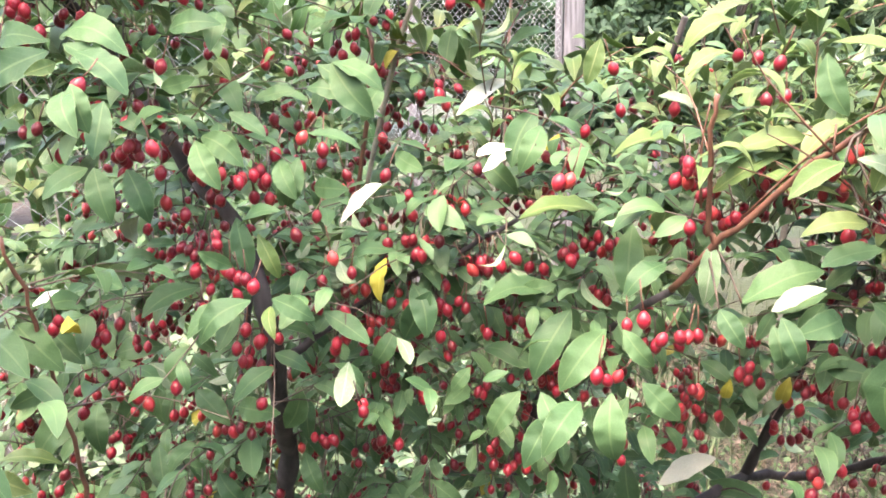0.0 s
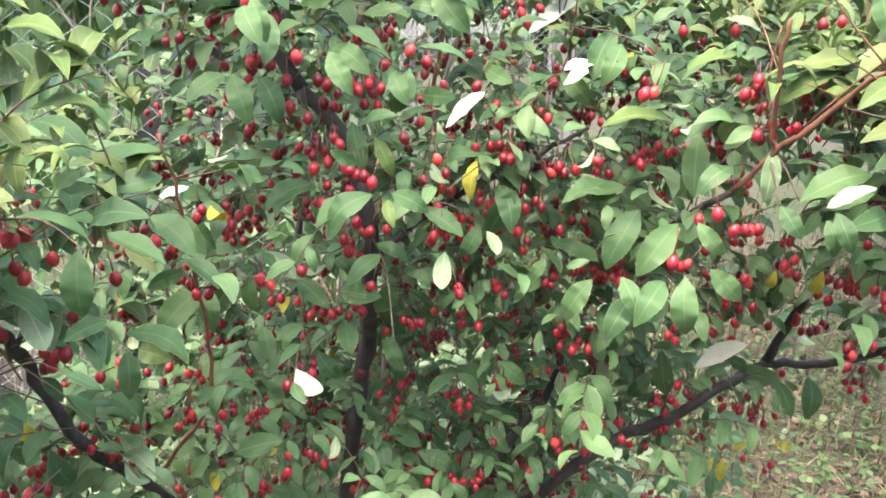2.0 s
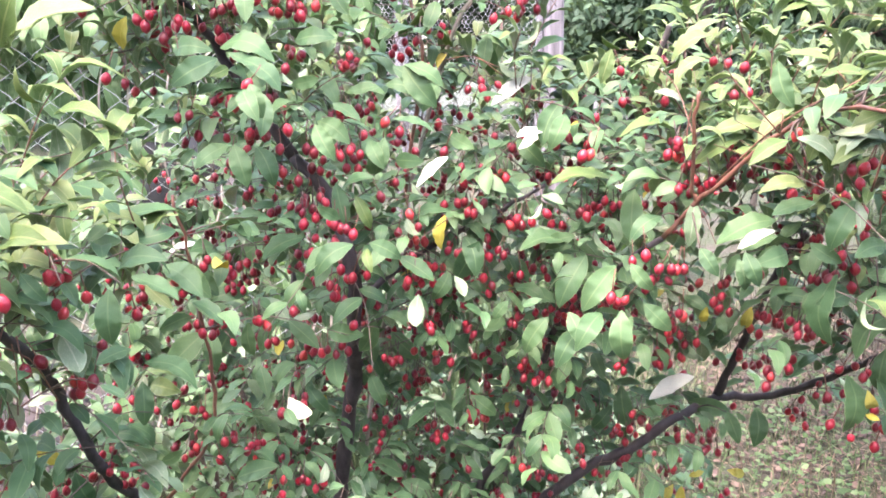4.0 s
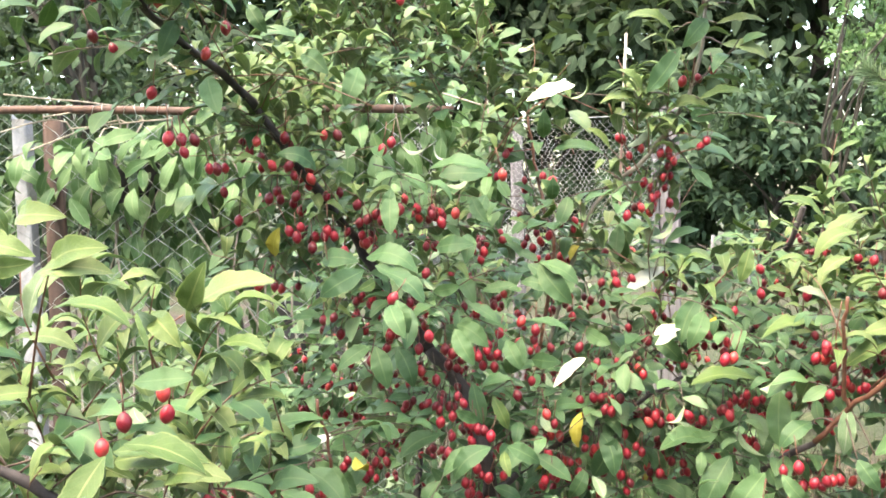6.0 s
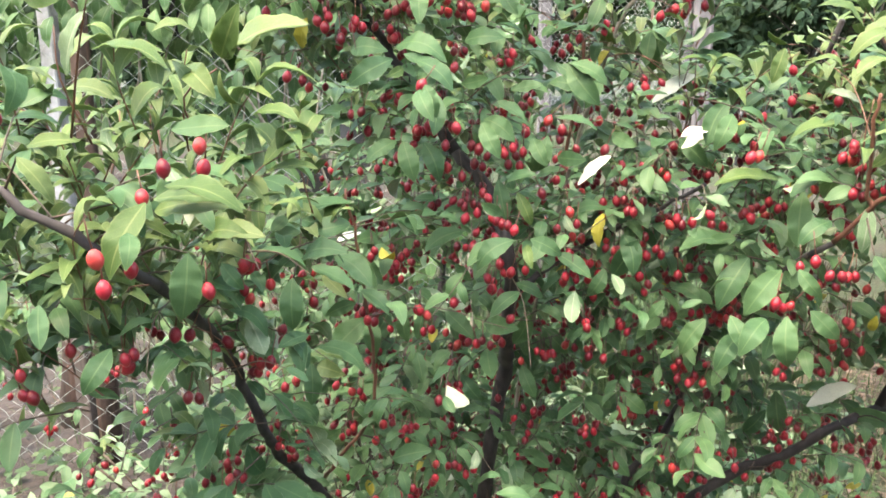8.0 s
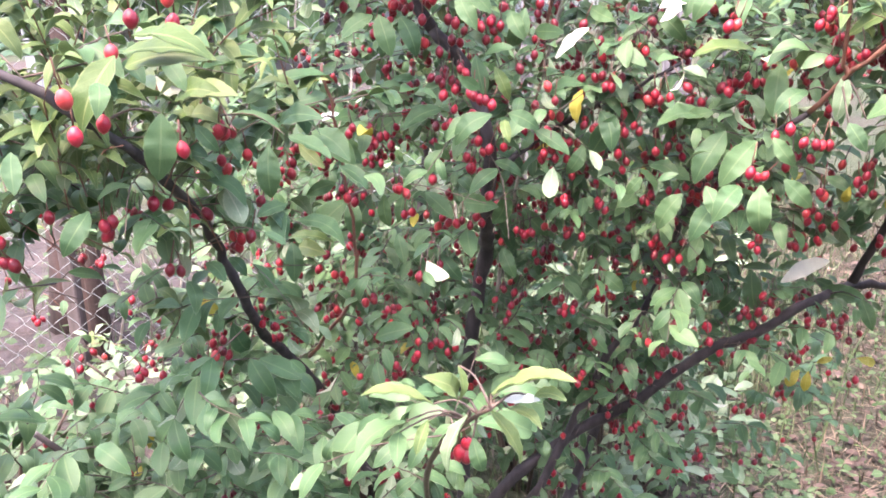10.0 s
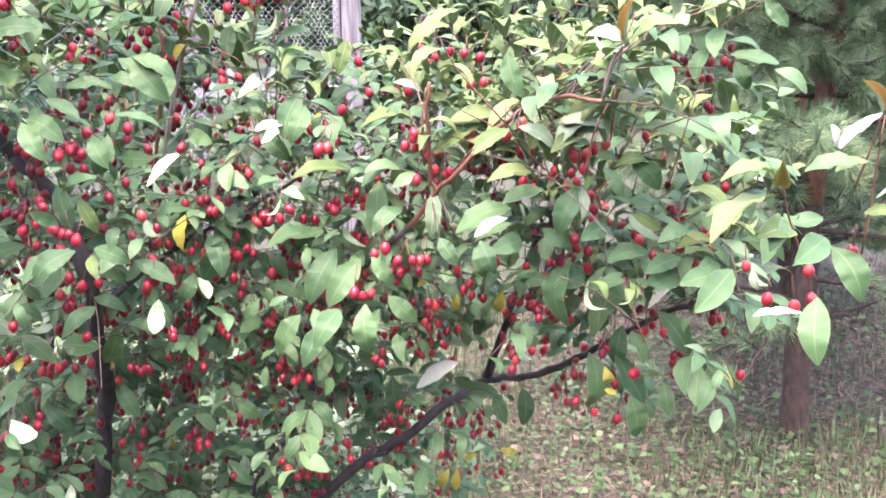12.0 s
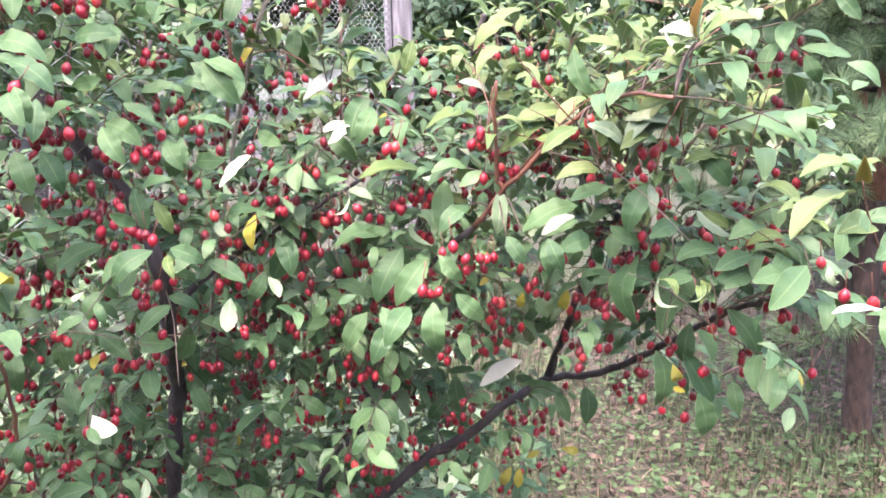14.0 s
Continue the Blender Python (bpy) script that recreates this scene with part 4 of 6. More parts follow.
LEAVES_T = [
    (-0.358, 0.251, 1.51, -0.371, 0.238, 1.531, 0.55, 3), (-0.359, 0.262, 1.52, -0.324, 0.245, 1.521, 0.66, 3),
    (-0.418, 0.359, 1.438, -0.38, 0.35, 1.433, 0.73, 3), (-0.106, 0.33, 1.132, -0.049, 0.303, 1.161, 0.43, 3),
    (-0.098, 0.33, 1.129, -0.071, 0.324, 1.132, 0.62, 5), (-0.122, 0.33, 1.116, -0.136, 0.314, 1.079, 0.50, 1),
    (-0.106, 0.33, 1.121, -0.083, 0.325, 1.083, 0.72, 3), (-0.094, 0.33, 1.123, -0.069, 0.312, 1.119, 0.71, 3),
    (-0.129, 0.33, 1.129, -0.144, 0.303, 1.158, 0.87, 3), (-0.166, 0.33, 1.108, -0.198, 0.304, 1.092, 0.56, 0),
    (-0.146, 0.33, 1.123, -0.197, 0.326, 1.13, 0.42, 3), (-0.15, 0.33, 1.11, -0.156, 0.311, 1.093, 0.98, 3),
]
LEAVES_U = [
    (-0.171, 0.33, 1.099, -0.168, 0.303, 1.088, 1.00, 0), (-0.118, 0.33, 1.098, -0.11, 0.324, 1.074, 1.00, 0),
    (-0.128, 0.33, 1.154, -0.125, 0.318, 1.134, 0.76, 3), (-0.076, 0.33, 1.133, -0.054, 0.309, 1.143, 0.82, 3),
    (-0.267, 0.731, 1.464, -0.211, 0.709, 1.454, 0.75, 0), (-0.237, 0.686, 1.452, -0.196, 0.672, 1.429, 0.68, 0),
    (-0.317, 0.739, 1.46, -0.276, 0.72, 1.462, 0.94, 0), (-0.248, 0.68, 1.444, -0.26, 0.66, 1.437, 1.00, 3),
    (-0.218, 0.634, 1.43, -0.206, 0.624, 1.401, 1.00, 0), (-0.21, 0.664, 1.418, -0.212, 0.645, 1.381, 1.00, 0),
    (-0.269, 0.775, 1.362, -0.253, 0.758, 1.321, 1.00, 0), (-0.277, 0.782, 1.361, -0.309, 0.762, 1.342, 0.84, 0),
]
LEAVES_V = [
    (-0.177, 0.753, 1.385, -0.156, 0.738, 1.349, 1.00, 0), (-0.199, 0.747, 1.426, -0.169, 0.737, 1.433, 1.00, 0),
    (-0.199, 0.776, 1.471, -0.157, 0.763, 1.476, 0.85, 0), (-0.165, 0.793, 1.485, -0.165, 0.766, 1.455, 1.00, 0),
    (-0.102, 0.888, 1.444, -0.063, 0.882, 1.411, 0.83, 0), (-0.156, 0.865, 1.414, -0.118, 0.861, 1.421, 0.74, 0),
    (-0.108, 0.812, 1.366, -0.12, 0.812, 1.324, 1.00, 0), (-0.097, 0.819, 1.34, -0.069, 0.794, 1.341, 1.00, 0),
    (-0.034, 0.902, 1.361, -0.006, 0.872, 1.348, 1.00, 0), (-0.167, 0.817, 1.404, -0.135, 0.81, 1.384, 0.82, 0),
    (-0.098, 0.806, 1.387, -0.054, 0.798, 1.375, 0.53, 0), (-0.338, 0.803, 1.223, -0.301, 0.797, 1.188, 1.00, 0),
]
LEAVES_W = [
    (-0.338, 0.814, 1.159, -0.371, 0.796, 1.147, 1.00, 0), (-0.34, 0.876, 1.121, -0.387, 0.861, 1.07, 0.94, 0),
    (-0.341, 0.907, 1.11, -0.331, 0.882, 1.067, 1.00, 0), (-0.353, 0.844, 1.072, -0.41, 0.837, 1.079, 0.57, 3),
    (-0.381, 0.784, 1.085, -0.341, 0.758, 1.086, 1.00, 3), (-0.365, 1.077, 1.156, -0.298, 1.064, 1.202, 0.94, 0),
    (-0.242, 0.909, 1.124, -0.202, 0.884, 1.096, 0.99, 0), (-0.282, 0.962, 1.104, -0.285, 0.938, 1.075, 1.00, 0),
    (-0.185, 0.857, 1.126, -0.145, 0.83, 1.13, 1.00, 0), (-0.152, 0.909, 1.083, -0.132, 0.894, 1.132, 1.00, 0),
    (-0.12, 1.053, 1.065, -0.081, 1.035, 1.03, 1.00, 0), (-0.143, 0.957, 1.036, -0.123, 0.94, 0.997, 1.00, 0),
]
LEAVES_X = [
    (0.036, 0.875, 1.159, 0.018, 0.87, 1.137, 1.00, 0), (0.266, 0.702, 1.256, 0.278, 0.687, 1.224, 1.00, 0),
    (0.263, 0.716, 1.257, 0.29, 0.688, 1.281, 0.79, 1), (0.333, 0.781, 1.189, 0.358, 0.754, 1.195, 0.91, 0),
    (0.082, 0.843, 1.147, 0.052, 0.842, 1.103, 0.92, 0), (0.334, 0.675, 1.378, 0.379, 0.655, 1.376, 0.61, 1),
    (0.311, 0.67, 1.352, 0.324, 0.66, 1.383, 0.92, 3), (0.315, 0.682, 1.328, 0.269, 0.678, 1.324, 0.76, 3),
    (0.33, 0.69, 1.309, 0.286, 0.686, 1.297, 0.77, 0), (0.362, 0.667, 1.366, 0.323, 0.643, 1.354, 0.83, 3),
    (0.396, 0.667, 1.393, 0.338, 0.639, 1.391, 0.55, 3), (0.451, 0.683, 1.401, 0.395, 0.668, 1.398, 0.55, 1),
]
LEAVES_Y = [
    (0.387, 0.671, 1.332, 0.405, 0.66, 1.303, 0.86, 0), (0.339, 0.719, 1.262, 0.367, 0.704, 1.244, 1.00, 0),
    (0.313, 0.711, 1.253, 0.274, 0.686, 1.247, 1.00, 0), (0.407, 0.696, 1.263, 0.366, 0.673, 1.256, 1.00, 0),
    (0.426, 0.687, 1.28, 0.458, 0.685, 1.261, 0.98, 3), (0.478, 0.653, 1.266, 0.439, 0.646, 1.258, 0.86, 0),
    (0.399, 0.752, 1.2, 0.356, 0.726, 1.195, 1.00, 0), (0.455, 0.702, 1.233, 0.403, 0.688, 1.227, 0.85, 0),
    (0.486, 0.686, 1.211, 0.438, 0.666, 1.205, 0.97, 0),
]
BERRIES_A = [
    (-0.328, 0.223, 1.353), (-0.347, 0.261, 1.325), (-0.365, 0.328, 1.32), (-0.339, 0.332, 1.388), (-0.369, 0.358, 1.364), (-0.329, 0.368, 1.399),
    (-0.128, 0.378, 1.064), (-0.332, 0.379, 1.382), (-0.335, 0.381, 1.292), (-0.504, 0.401, 1.413), (-0.137, 0.406, 1.039), (-0.132, 0.407, 1.035),
    (-0.516, 0.413, 1.205), (-0.523, 0.424, 1.183), (-0.517, 0.427, 1.18), (-0.479, 0.428, 1.223), (-0.44, 0.443, 1.212), (-0.436, 0.45, 1.214),
    (-0.445, 0.456, 1.2), (0.492, 0.463, 1.243), (0.49, 0.467, 1.267), (0.483, 0.473, 1.235), (-0.346, 0.477, 1.287), (-0.344, 0.479, 1.289),
    (0.539, 0.481, 1.278), (-0.415, 0.485, 1.221), (-0.346, 0.49, 1.282), (-0.413, 0.509, 1.213), (-0.349, 0.513, 1.28), (0.483, 0.514, 1.23),
    (-0.398, 0.528, 1.193), (-0.371, 0.539, 1.248),
]
BERRIES_B = [
    (-0.369, 0.546, 1.238), (-0.395, 0.551, 1.193), (-0.44, 0.553, 1.134), (-0.352, 0.556, 1.25), (0.488, 0.561, 1.249), (-0.434, 0.564, 1.129),
    (-0.346, 0.565, 1.203), (-0.354, 0.59, 1.183), (-0.323, 0.594, 1.223), (-0.508, 0.604, 0.995), (-0.515, 0.604, 0.987), (-0.379, 0.618, 1.15),
    (-0.498, 0.625, 0.981), (-0.393, 0.627, 1.144), (-0.397, 0.629, 1.134), (-0.403, 0.63, 1.133), (-0.403, 0.632, 1.145), (-0.511, 0.634, 1.69),
    (-0.441, 0.64, 1.589), (-0.44, 0.642, 1.59), (-0.496, 0.645, 1.679), (-0.517, 0.647, 1.732), (-0.429, 0.649, 1.576), (-0.433, 0.651, 1.587),
    (-0.433, 0.654, 1.59), (-0.463, 0.655, 1.636), (-0.408, 0.661, 1.673), (-0.227, 0.664, 1.428), (-0.457, 0.665, 1.728), (-0.425, 0.666, 1.589),
    (-0.39, 0.67, 1.699), (-0.467, 0.675, 0.969),
]
BERRIES_C = [
    (-0.46, 0.684, 0.979), (0.289, 0.686, 1.365), (0.363, 0.691, 1.341), (-0.421, 0.692, 1.561), (0.356, 0.692, 1.352), (0.307, 0.693, 1.376),
    (0.377, 0.694, 1.342), (-0.455, 0.695, 0.981), (0.387, 0.697, 1.347), (0.377, 0.7, 1.326), (0.179, 0.701, 1.239), (0.406, 0.701, 1.315),
    (0.401, 0.701, 1.352), (0.573, 0.702, 1.082), (0.284, 0.705, 1.231), (0.493, 0.706, 1.235), (-0.454, 0.71, 0.969), (-0.42, 0.71, 1.561),
    (-0.356, 0.717, 1.752), (0.169, 0.719, 1.249), (0.319, 0.724, 1.312), (-0.201, 0.725, 1.381), (0.395, 0.725, 1.294), (0.399, 0.725, 1.279),
    (0.485, 0.725, 1.221), (0.329, 0.725, 1.305), (0.399, 0.726, 1.267), (0.454, 0.729, 1.24), (0.474, 0.733, 1.221), (0.137, 0.735, 1.199),
    (0.201, 0.736, 1.23), (0.441, 0.737, 1.23),
]
BERRIES_D = [
    (-0.387, 0.742, 1.591), (0.384, 0.744, 1.242), (0.446, 0.745, 1.217), (0.147, 0.748, 1.191), (0.403, 0.75, 1.226), (0.162, 0.751, 1.236),
    (0.211, 0.752, 1.226), (0.39, 0.753, 1.23), (-0.408, 0.754, 0.811), (0.419, 0.757, 1.028), (-0.345, 0.757, 1.497), (-0.35, 0.758, 1.486),
    (0.22, 0.758, 1.225), (-0.421, 0.758, 0.849), (-0.396, 0.76, 1.433), (-0.448, 0.76, 0.983), (-0.359, 0.76, 1.493), (-0.361, 0.76, 1.595),
    (0.158, 0.763, 1.189), (0.452, 0.767, 1.012), (-0.335, 0.767, 1.474), (-0.3, 0.769, 1.469), (-0.322, 0.769, 1.486), (-0.319, 0.77, 1.492),
    (0.449, 0.77, 1.056), (-0.311, 0.77, 1.486), (0.108, 0.772, 1.348), (0.401, 0.772, 1.038), (-0.142, 0.772, 1.263), (0.412, 0.773, 1.2),
    (0.447, 0.775, 1.065), (-0.362, 0.775, 1.565),
]
BERRIES_E = [
    (0.117, 0.776, 1.349), (-0.355, 0.776, 1.531), (-0.321, 0.777, 1.598), (0.528, 0.777, 1.059), (-0.352, 0.778, 0.853), (-0.338, 0.779, 1.55),
    (0.498, 0.779, 1.123), (-0.265, 0.78, 1.509), (-0.15, 0.78, 1.267), (-0.275, 0.781, 1.504), (-0.307, 0.782, 1.598), (-0.285, 0.783, 1.5),
    (-0.368, 0.784, 0.853), (-0.157, 0.785, 1.267), (-0.164, 0.786, 1.271), (0.491, 0.786, 1.114), (-0.212, 0.787, 1.442), (-0.168, 0.788, 1.274),
    (-0.319, 0.788, 1.393), (-0.377, 0.789, 1.528), (-0.381, 0.79, 1.537), (-0.426, 0.791, 1.052), (0.482, 0.791, 1.11), (-0.332, 0.791, 1.39),
    (-0.185, 0.792, 1.351), (-0.17, 0.792, 1.354), (-0.259, 0.794, 1.581), (-0.249, 0.796, 1.589), (-0.29, 0.797, 1.52), (-0.194, 0.797, 1.355),
    (-0.235, 0.797, 1.746), (0.358, 0.798, 1.188),
]
BERRIES_F = [
    (-0.452, 0.801, 0.99), (-0.195, 0.801, 1.498), (-0.206, 0.802, 1.512), (-0.179, 0.802, 1.508), (0.37, 0.802, 1.186), (-0.225, 0.806, 1.354),
    (0.411, 0.807, 1.057), (-0.148, 0.807, 1.205), (-0.131, 0.807, 1.208), (-0.081, 0.808, 1.279), (-0.162, 0.816, 1.213), (0.233, 0.817, 1.158),
    (-0.114, 0.818, 1.298), (-0.284, 0.818, 1.338), (0.282, 0.819, 1.178), (0.299, 0.819, 1.413), (0.43, 0.825, 1.085), (-0.273, 0.827, 0.908),
    (-0.157, 0.83, 1.509), (0.277, 0.83, 1.168), (-0.098, 0.832, 1.312), (-0.323, 0.834, 1.367), (-0.096, 0.835, 1.253), (0.288, 0.835, 1.409),
    (-0.109, 0.835, 1.381), (0.243, 0.836, 1.149), (-0.148, 0.839, 1.352), (-0.155, 0.842, 1.328), (-0.147, 0.843, 1.339), (-0.186, 0.843, 1.325),
    (-0.179, 0.844, 1.187), (-0.135, 0.844, 1.366),
]
BERRIES_G = [
    (-0.142, 0.845, 1.326), (-0.113, 0.845, 1.354), (-0.093, 0.846, 1.369), (0.419, 0.847, 1.116), (0.161, 0.85, 1.437), (-0.095, 0.85, 1.358),
    (0.303, 0.851, 1.44), (-0.197, 0.853, 1.327), (0.268, 0.855, 1.447), (-0.177, 0.855, 1.171), (0.285, 0.855, 1.445), (-0.129, 0.858, 1.551),
    (-0.208, 0.859, 1.222), (0.295, 0.863, 1.151), (-0.464, 0.863, 0.968), (-0.073, 0.864, 1.254), (0.406, 0.865, 1.113), (-0.076, 0.871, 1.344),
    (0.372, 0.875, 1.141), (-0.189, 0.876, 1.096), (-0.179, 0.879, 1.089), (-0.197, 0.881, 1.09), (-0.222, 0.881, 1.218), (0.047, 0.883, 1.259),
    (0.053, 0.883, 1.252), (0.039, 0.884, 1.252), (0.386, 0.886, 1.119), (-0.042, 0.886, 1.342), (-0.172, 0.887, 1.098), (-0.335, 0.887, 0.943),
    (-0.021, 0.888, 1.323), (-0.3, 0.889, 0.954),
]
BERRIES_H = [
    (0.066, 0.891, 1.254), (0.135, 0.892, 1.263), (0.381, 0.892, 1.121), (-0.042, 0.892, 1.276), (-0.295, 0.893, 0.96), (0.317, 0.894, 1.137),
    (-0.018, 0.895, 1.303), (0.053, 0.896, 1.186), (-0.288, 0.896, 0.954), (-0.288, 0.897, 0.962), (-0.379, 0.898, 1.035), (-0.042, 0.898, 1.258),
    (0.032, 0.899, 1.211), (0.025, 0.899, 1.218), (0.007, 0.899, 1.277), (0.014, 0.899, 1.209), (-0.085, 0.9, 1.227), (0.404, 0.9, 1.072),
    (-0.025, 0.901, 1.277), (-0.166, 0.901, 1.086), (-0.21, 0.901, 1.085), (-0.282, 0.903, 0.96), (0.007, 0.903, 1.181), (-0.283, 0.904, 1.317),
    (0.018, 0.904, 1.171), (-0.207, 0.906, 1.306), (0.37, 0.907, 1.125), (0.227, 0.907, 1.4), (-0.078, 0.908, 1.229), (0.014, 0.91, 1.159),
    (-0.014, 0.91, 1.181), (-0.372, 0.911, 0.949),
]
BERRIES_I = [
    (-0.067, 0.913, 1.226), (-0.358, 0.913, 0.994), (-0.134, 0.913, 1.472), (-0.362, 0.913, 1.002), (-0.064, 0.913, 1.183), (0.406, 0.914, 1.053),
    (-0.22, 0.915, 1.088), (0.262, 0.915, 1.101), (0.361, 0.916, 1.127), (-0.374, 0.916, 1), (-0.044, 0.917, 1.179), (-0.397, 0.918, 1.007),
    (-0.035, 0.92, 1.221), (0.355, 0.922, 1.107), (0.252, 0.924, 1.092), (-0.072, 0.926, 1.169), (-0.057, 0.926, 1.169), (-0.276, 0.926, 1.045),
    (0.095, 0.932, 1.244), (-0.229, 0.932, 1.07), (-0.245, 0.933, 1.086), (-0.264, 0.933, 0.924), (-0.239, 0.934, 1.042), (-0.049, 0.935, 1.373),
    (0.148, 0.935, 1.378), (0.11, 0.937, 1.241), (-0.265, 0.937, 1.088), (0.125, 0.939, 1.675), (0.108, 0.939, 1.665), (0.089, 0.939, 1.662),
    (-0.277, 0.941, 1.083), (0.241, 0.945, 1.069),
]
BERRIES_J = [
    (-0.258, 0.946, 0.923), (-0.164, 0.947, 1.445), (-0.16, 0.947, 1.455), (-0.275, 0.954, 1.222), (0.185, 0.956, 1.397), (-0.438, 0.959, 0.982),
    (-0.476, 0.961, 0.965), (-0.258, 0.964, 0.9), (-0.329, 0.966, 1.077), (-0.077, 0.967, 1.143), (-0.058, 0.968, 0.957), (0.301, 0.973, 1.072),
    (-0.303, 0.974, 1.277), (0.285, 0.974, 1.069), (-0.177, 0.979, 0.976), (0.053, 0.979, 0.898), (0.107, 0.982, 0.845), (-0.371, 0.982, 1.298),
    (0.095, 0.983, 0.876), (-0.067, 0.983, 0.946), (0.114, 0.989, 0.865), (-0.146, 0.99, 0.997), (-0.155, 0.993, 0.941), (-0.142, 0.993, 0.958),
    (-0.295, 0.994, 1.195), (-0.127, 0.994, 0.953), (-0.131, 0.995, 0.932), (-0.135, 0.997, 0.918), (-0.139, 1.001, 0.904), (-0.251, 1.008, 1.282),
    (-0.142, 1.012, 1.056), (0.017, 1.016, 1.6),
]
BERRIES_K = [
    (-0.11, 1.019, 0.854), (-0.115, 1.021, 1.027), (0.022, 1.023, 1.598), (-0.062, 1.024, 1.104), (-0.054, 1.029, 1.092), (-0.049, 1.029, 1.084),
    (-0.096, 1.03, 0.99), (-0.277, 1.031, 1.266), (-0.103, 1.032, 0.863), (-0.1, 1.032, 1.002), (0.04, 1.033, 1.592), (-0.359, 1.034, 1.294),
    (-0.075, 1.035, 1.01), (-0.087, 1.036, 1.007), (0.047, 1.036, 1.587), (-0.092, 1.039, 0.856), (0.204, 1.042, 0.908), (0.212, 1.042, 0.92),
    (0.216, 1.043, 0.91), (0.229, 1.044, 0.913), (0.224, 1.045, 0.895), (0.031, 1.047, 1.557), (0.032, 1.047, 1.555), (0.24, 1.048, 0.905),
    (-0.059, 1.058, 1.071), (0.261, 1.058, 0.912), (-0.109, 1.059, 1.042), (-0.005, 1.069, 1.374), (0.289, 1.069, 0.913), (0.272, 1.071, 0.901),
    (0.308, 1.078, 0.901), (-0.126, 1.078, 1.06),
]
BERRIES_L = [
    (0.359, 1.078, 0.883), (-0.069, 1.078, 1.069), (0.315, 1.08, 0.988), (-0.211, 1.086, 0.84), (0.359, 1.086, 0.866), (-0.202, 1.093, 0.83),
    (0.388, 1.095, 0.781), (0.393, 1.096, 0.867), (0.316, 1.096, 0.876), (0.38, 1.099, 0.853), (0.357, 1.1, 0.797), (0.399, 1.103, 0.785),
    (-0.327, 1.119, 1.125), (0.334, 1.122, 0.778), (0.003, 1.137, 1.441), (-0.35, 1.158, 1.117),
]
LEAF_LISTS = (LEAVES_A, LEAVES_B, LEAVES_C, LEAVES_D, LEAVES_E, LEAVES_F, LEAVES_G, LEAVES_H, LEAVES_I, LEAVES_J, LEAVES_K, LEAVES_L, LEAVES_M, LEAVES_N, LEAVES_O, LEAVES_P, LEAVES_Q, LEAVES_R, LEAVES_S, LEAVES_T, LEAVES_U, LEAVES_V, LEAVES_W, LEAVES_X, LEAVES_Y)
BERRY_LISTS = (BERRIES_A, BERRIES_B, BERRIES_C, BERRIES_D, BERRIES_E, BERRIES_F, BERRIES_G, BERRIES_H, BERRIES_I, BERRIES_J, BERRIES_K, BERRIES_L)


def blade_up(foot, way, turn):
    """The upper side of a leaf turned to show the given share of its breadth to the camera."""
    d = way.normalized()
    v = VIEW_EYE - Vector(foot)
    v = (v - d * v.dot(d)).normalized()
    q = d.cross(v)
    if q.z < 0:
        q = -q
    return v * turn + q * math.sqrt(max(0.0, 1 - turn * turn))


for group_of in LEAF_LISTS:
    for x0, y0, z0, x1, y1, z1, turn, sort in group_of:
        way = Vector((x1 - x0, y1 - y0, z1 - z0))
        if sort == 3 and turn < 0.85 or sort == 1:
            cut = 1
        else:
            cut = 0 if turn > 0.55 else 2
        put_leaf((x0, y0, z0), way, blade_up((x0, y0, z0), way, turn), way.length * (0.72 if sort == 2 else 1.02), SORTS[int(sort)], near=True, placed=True, slim=cut)
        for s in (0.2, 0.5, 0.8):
            keep_in_sight.append((x0 + s * way.x, y0 + s * way.y, z0 + s * way.z, 0.003 + 0.006 * turn))
feet = [Vector(row[:3]) for group_of in LEAF_LISTS for row in group_of]
bough_points = [p for line in limb_lines for p in line if p.z > 0.55]


def side_twig(start, hang, reach, thick, mat):
    """A thin twig from a place to the nearest leaf's foot or limb, if one is near enough."""
    best = min(((q - start).length, i) for i, q in enumerate(hang) if (q - start).length > 0.008)
    if best[0] < reach:
        end = hang[best[1]]
        mid = (start + end) / 2 + Vector((0, 0.006, 0.12 * best[0]))
        twig_lines.append((smooth_line([end, mid, start], 3), thick, mat))


for foot in feet:
    side_twig(foot, bough_points, 0.06, 0.0014, twig_bark)
for group_of in BERRY_LISTS:
    for x, y, z in group_of:
        put_berry(Vector((x, y, z)), near=len(near_berries) < 300, middle=True)

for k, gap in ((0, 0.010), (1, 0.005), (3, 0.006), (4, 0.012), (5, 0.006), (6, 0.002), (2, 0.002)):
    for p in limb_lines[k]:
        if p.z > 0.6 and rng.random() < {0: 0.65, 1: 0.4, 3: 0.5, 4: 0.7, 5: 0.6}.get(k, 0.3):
            keep_in_sight.append((*p, gap))
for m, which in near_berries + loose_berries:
    keep_in_sight.append((m[0, 3], m[1, 3], m[2, 3] - 0.007, 0.003))

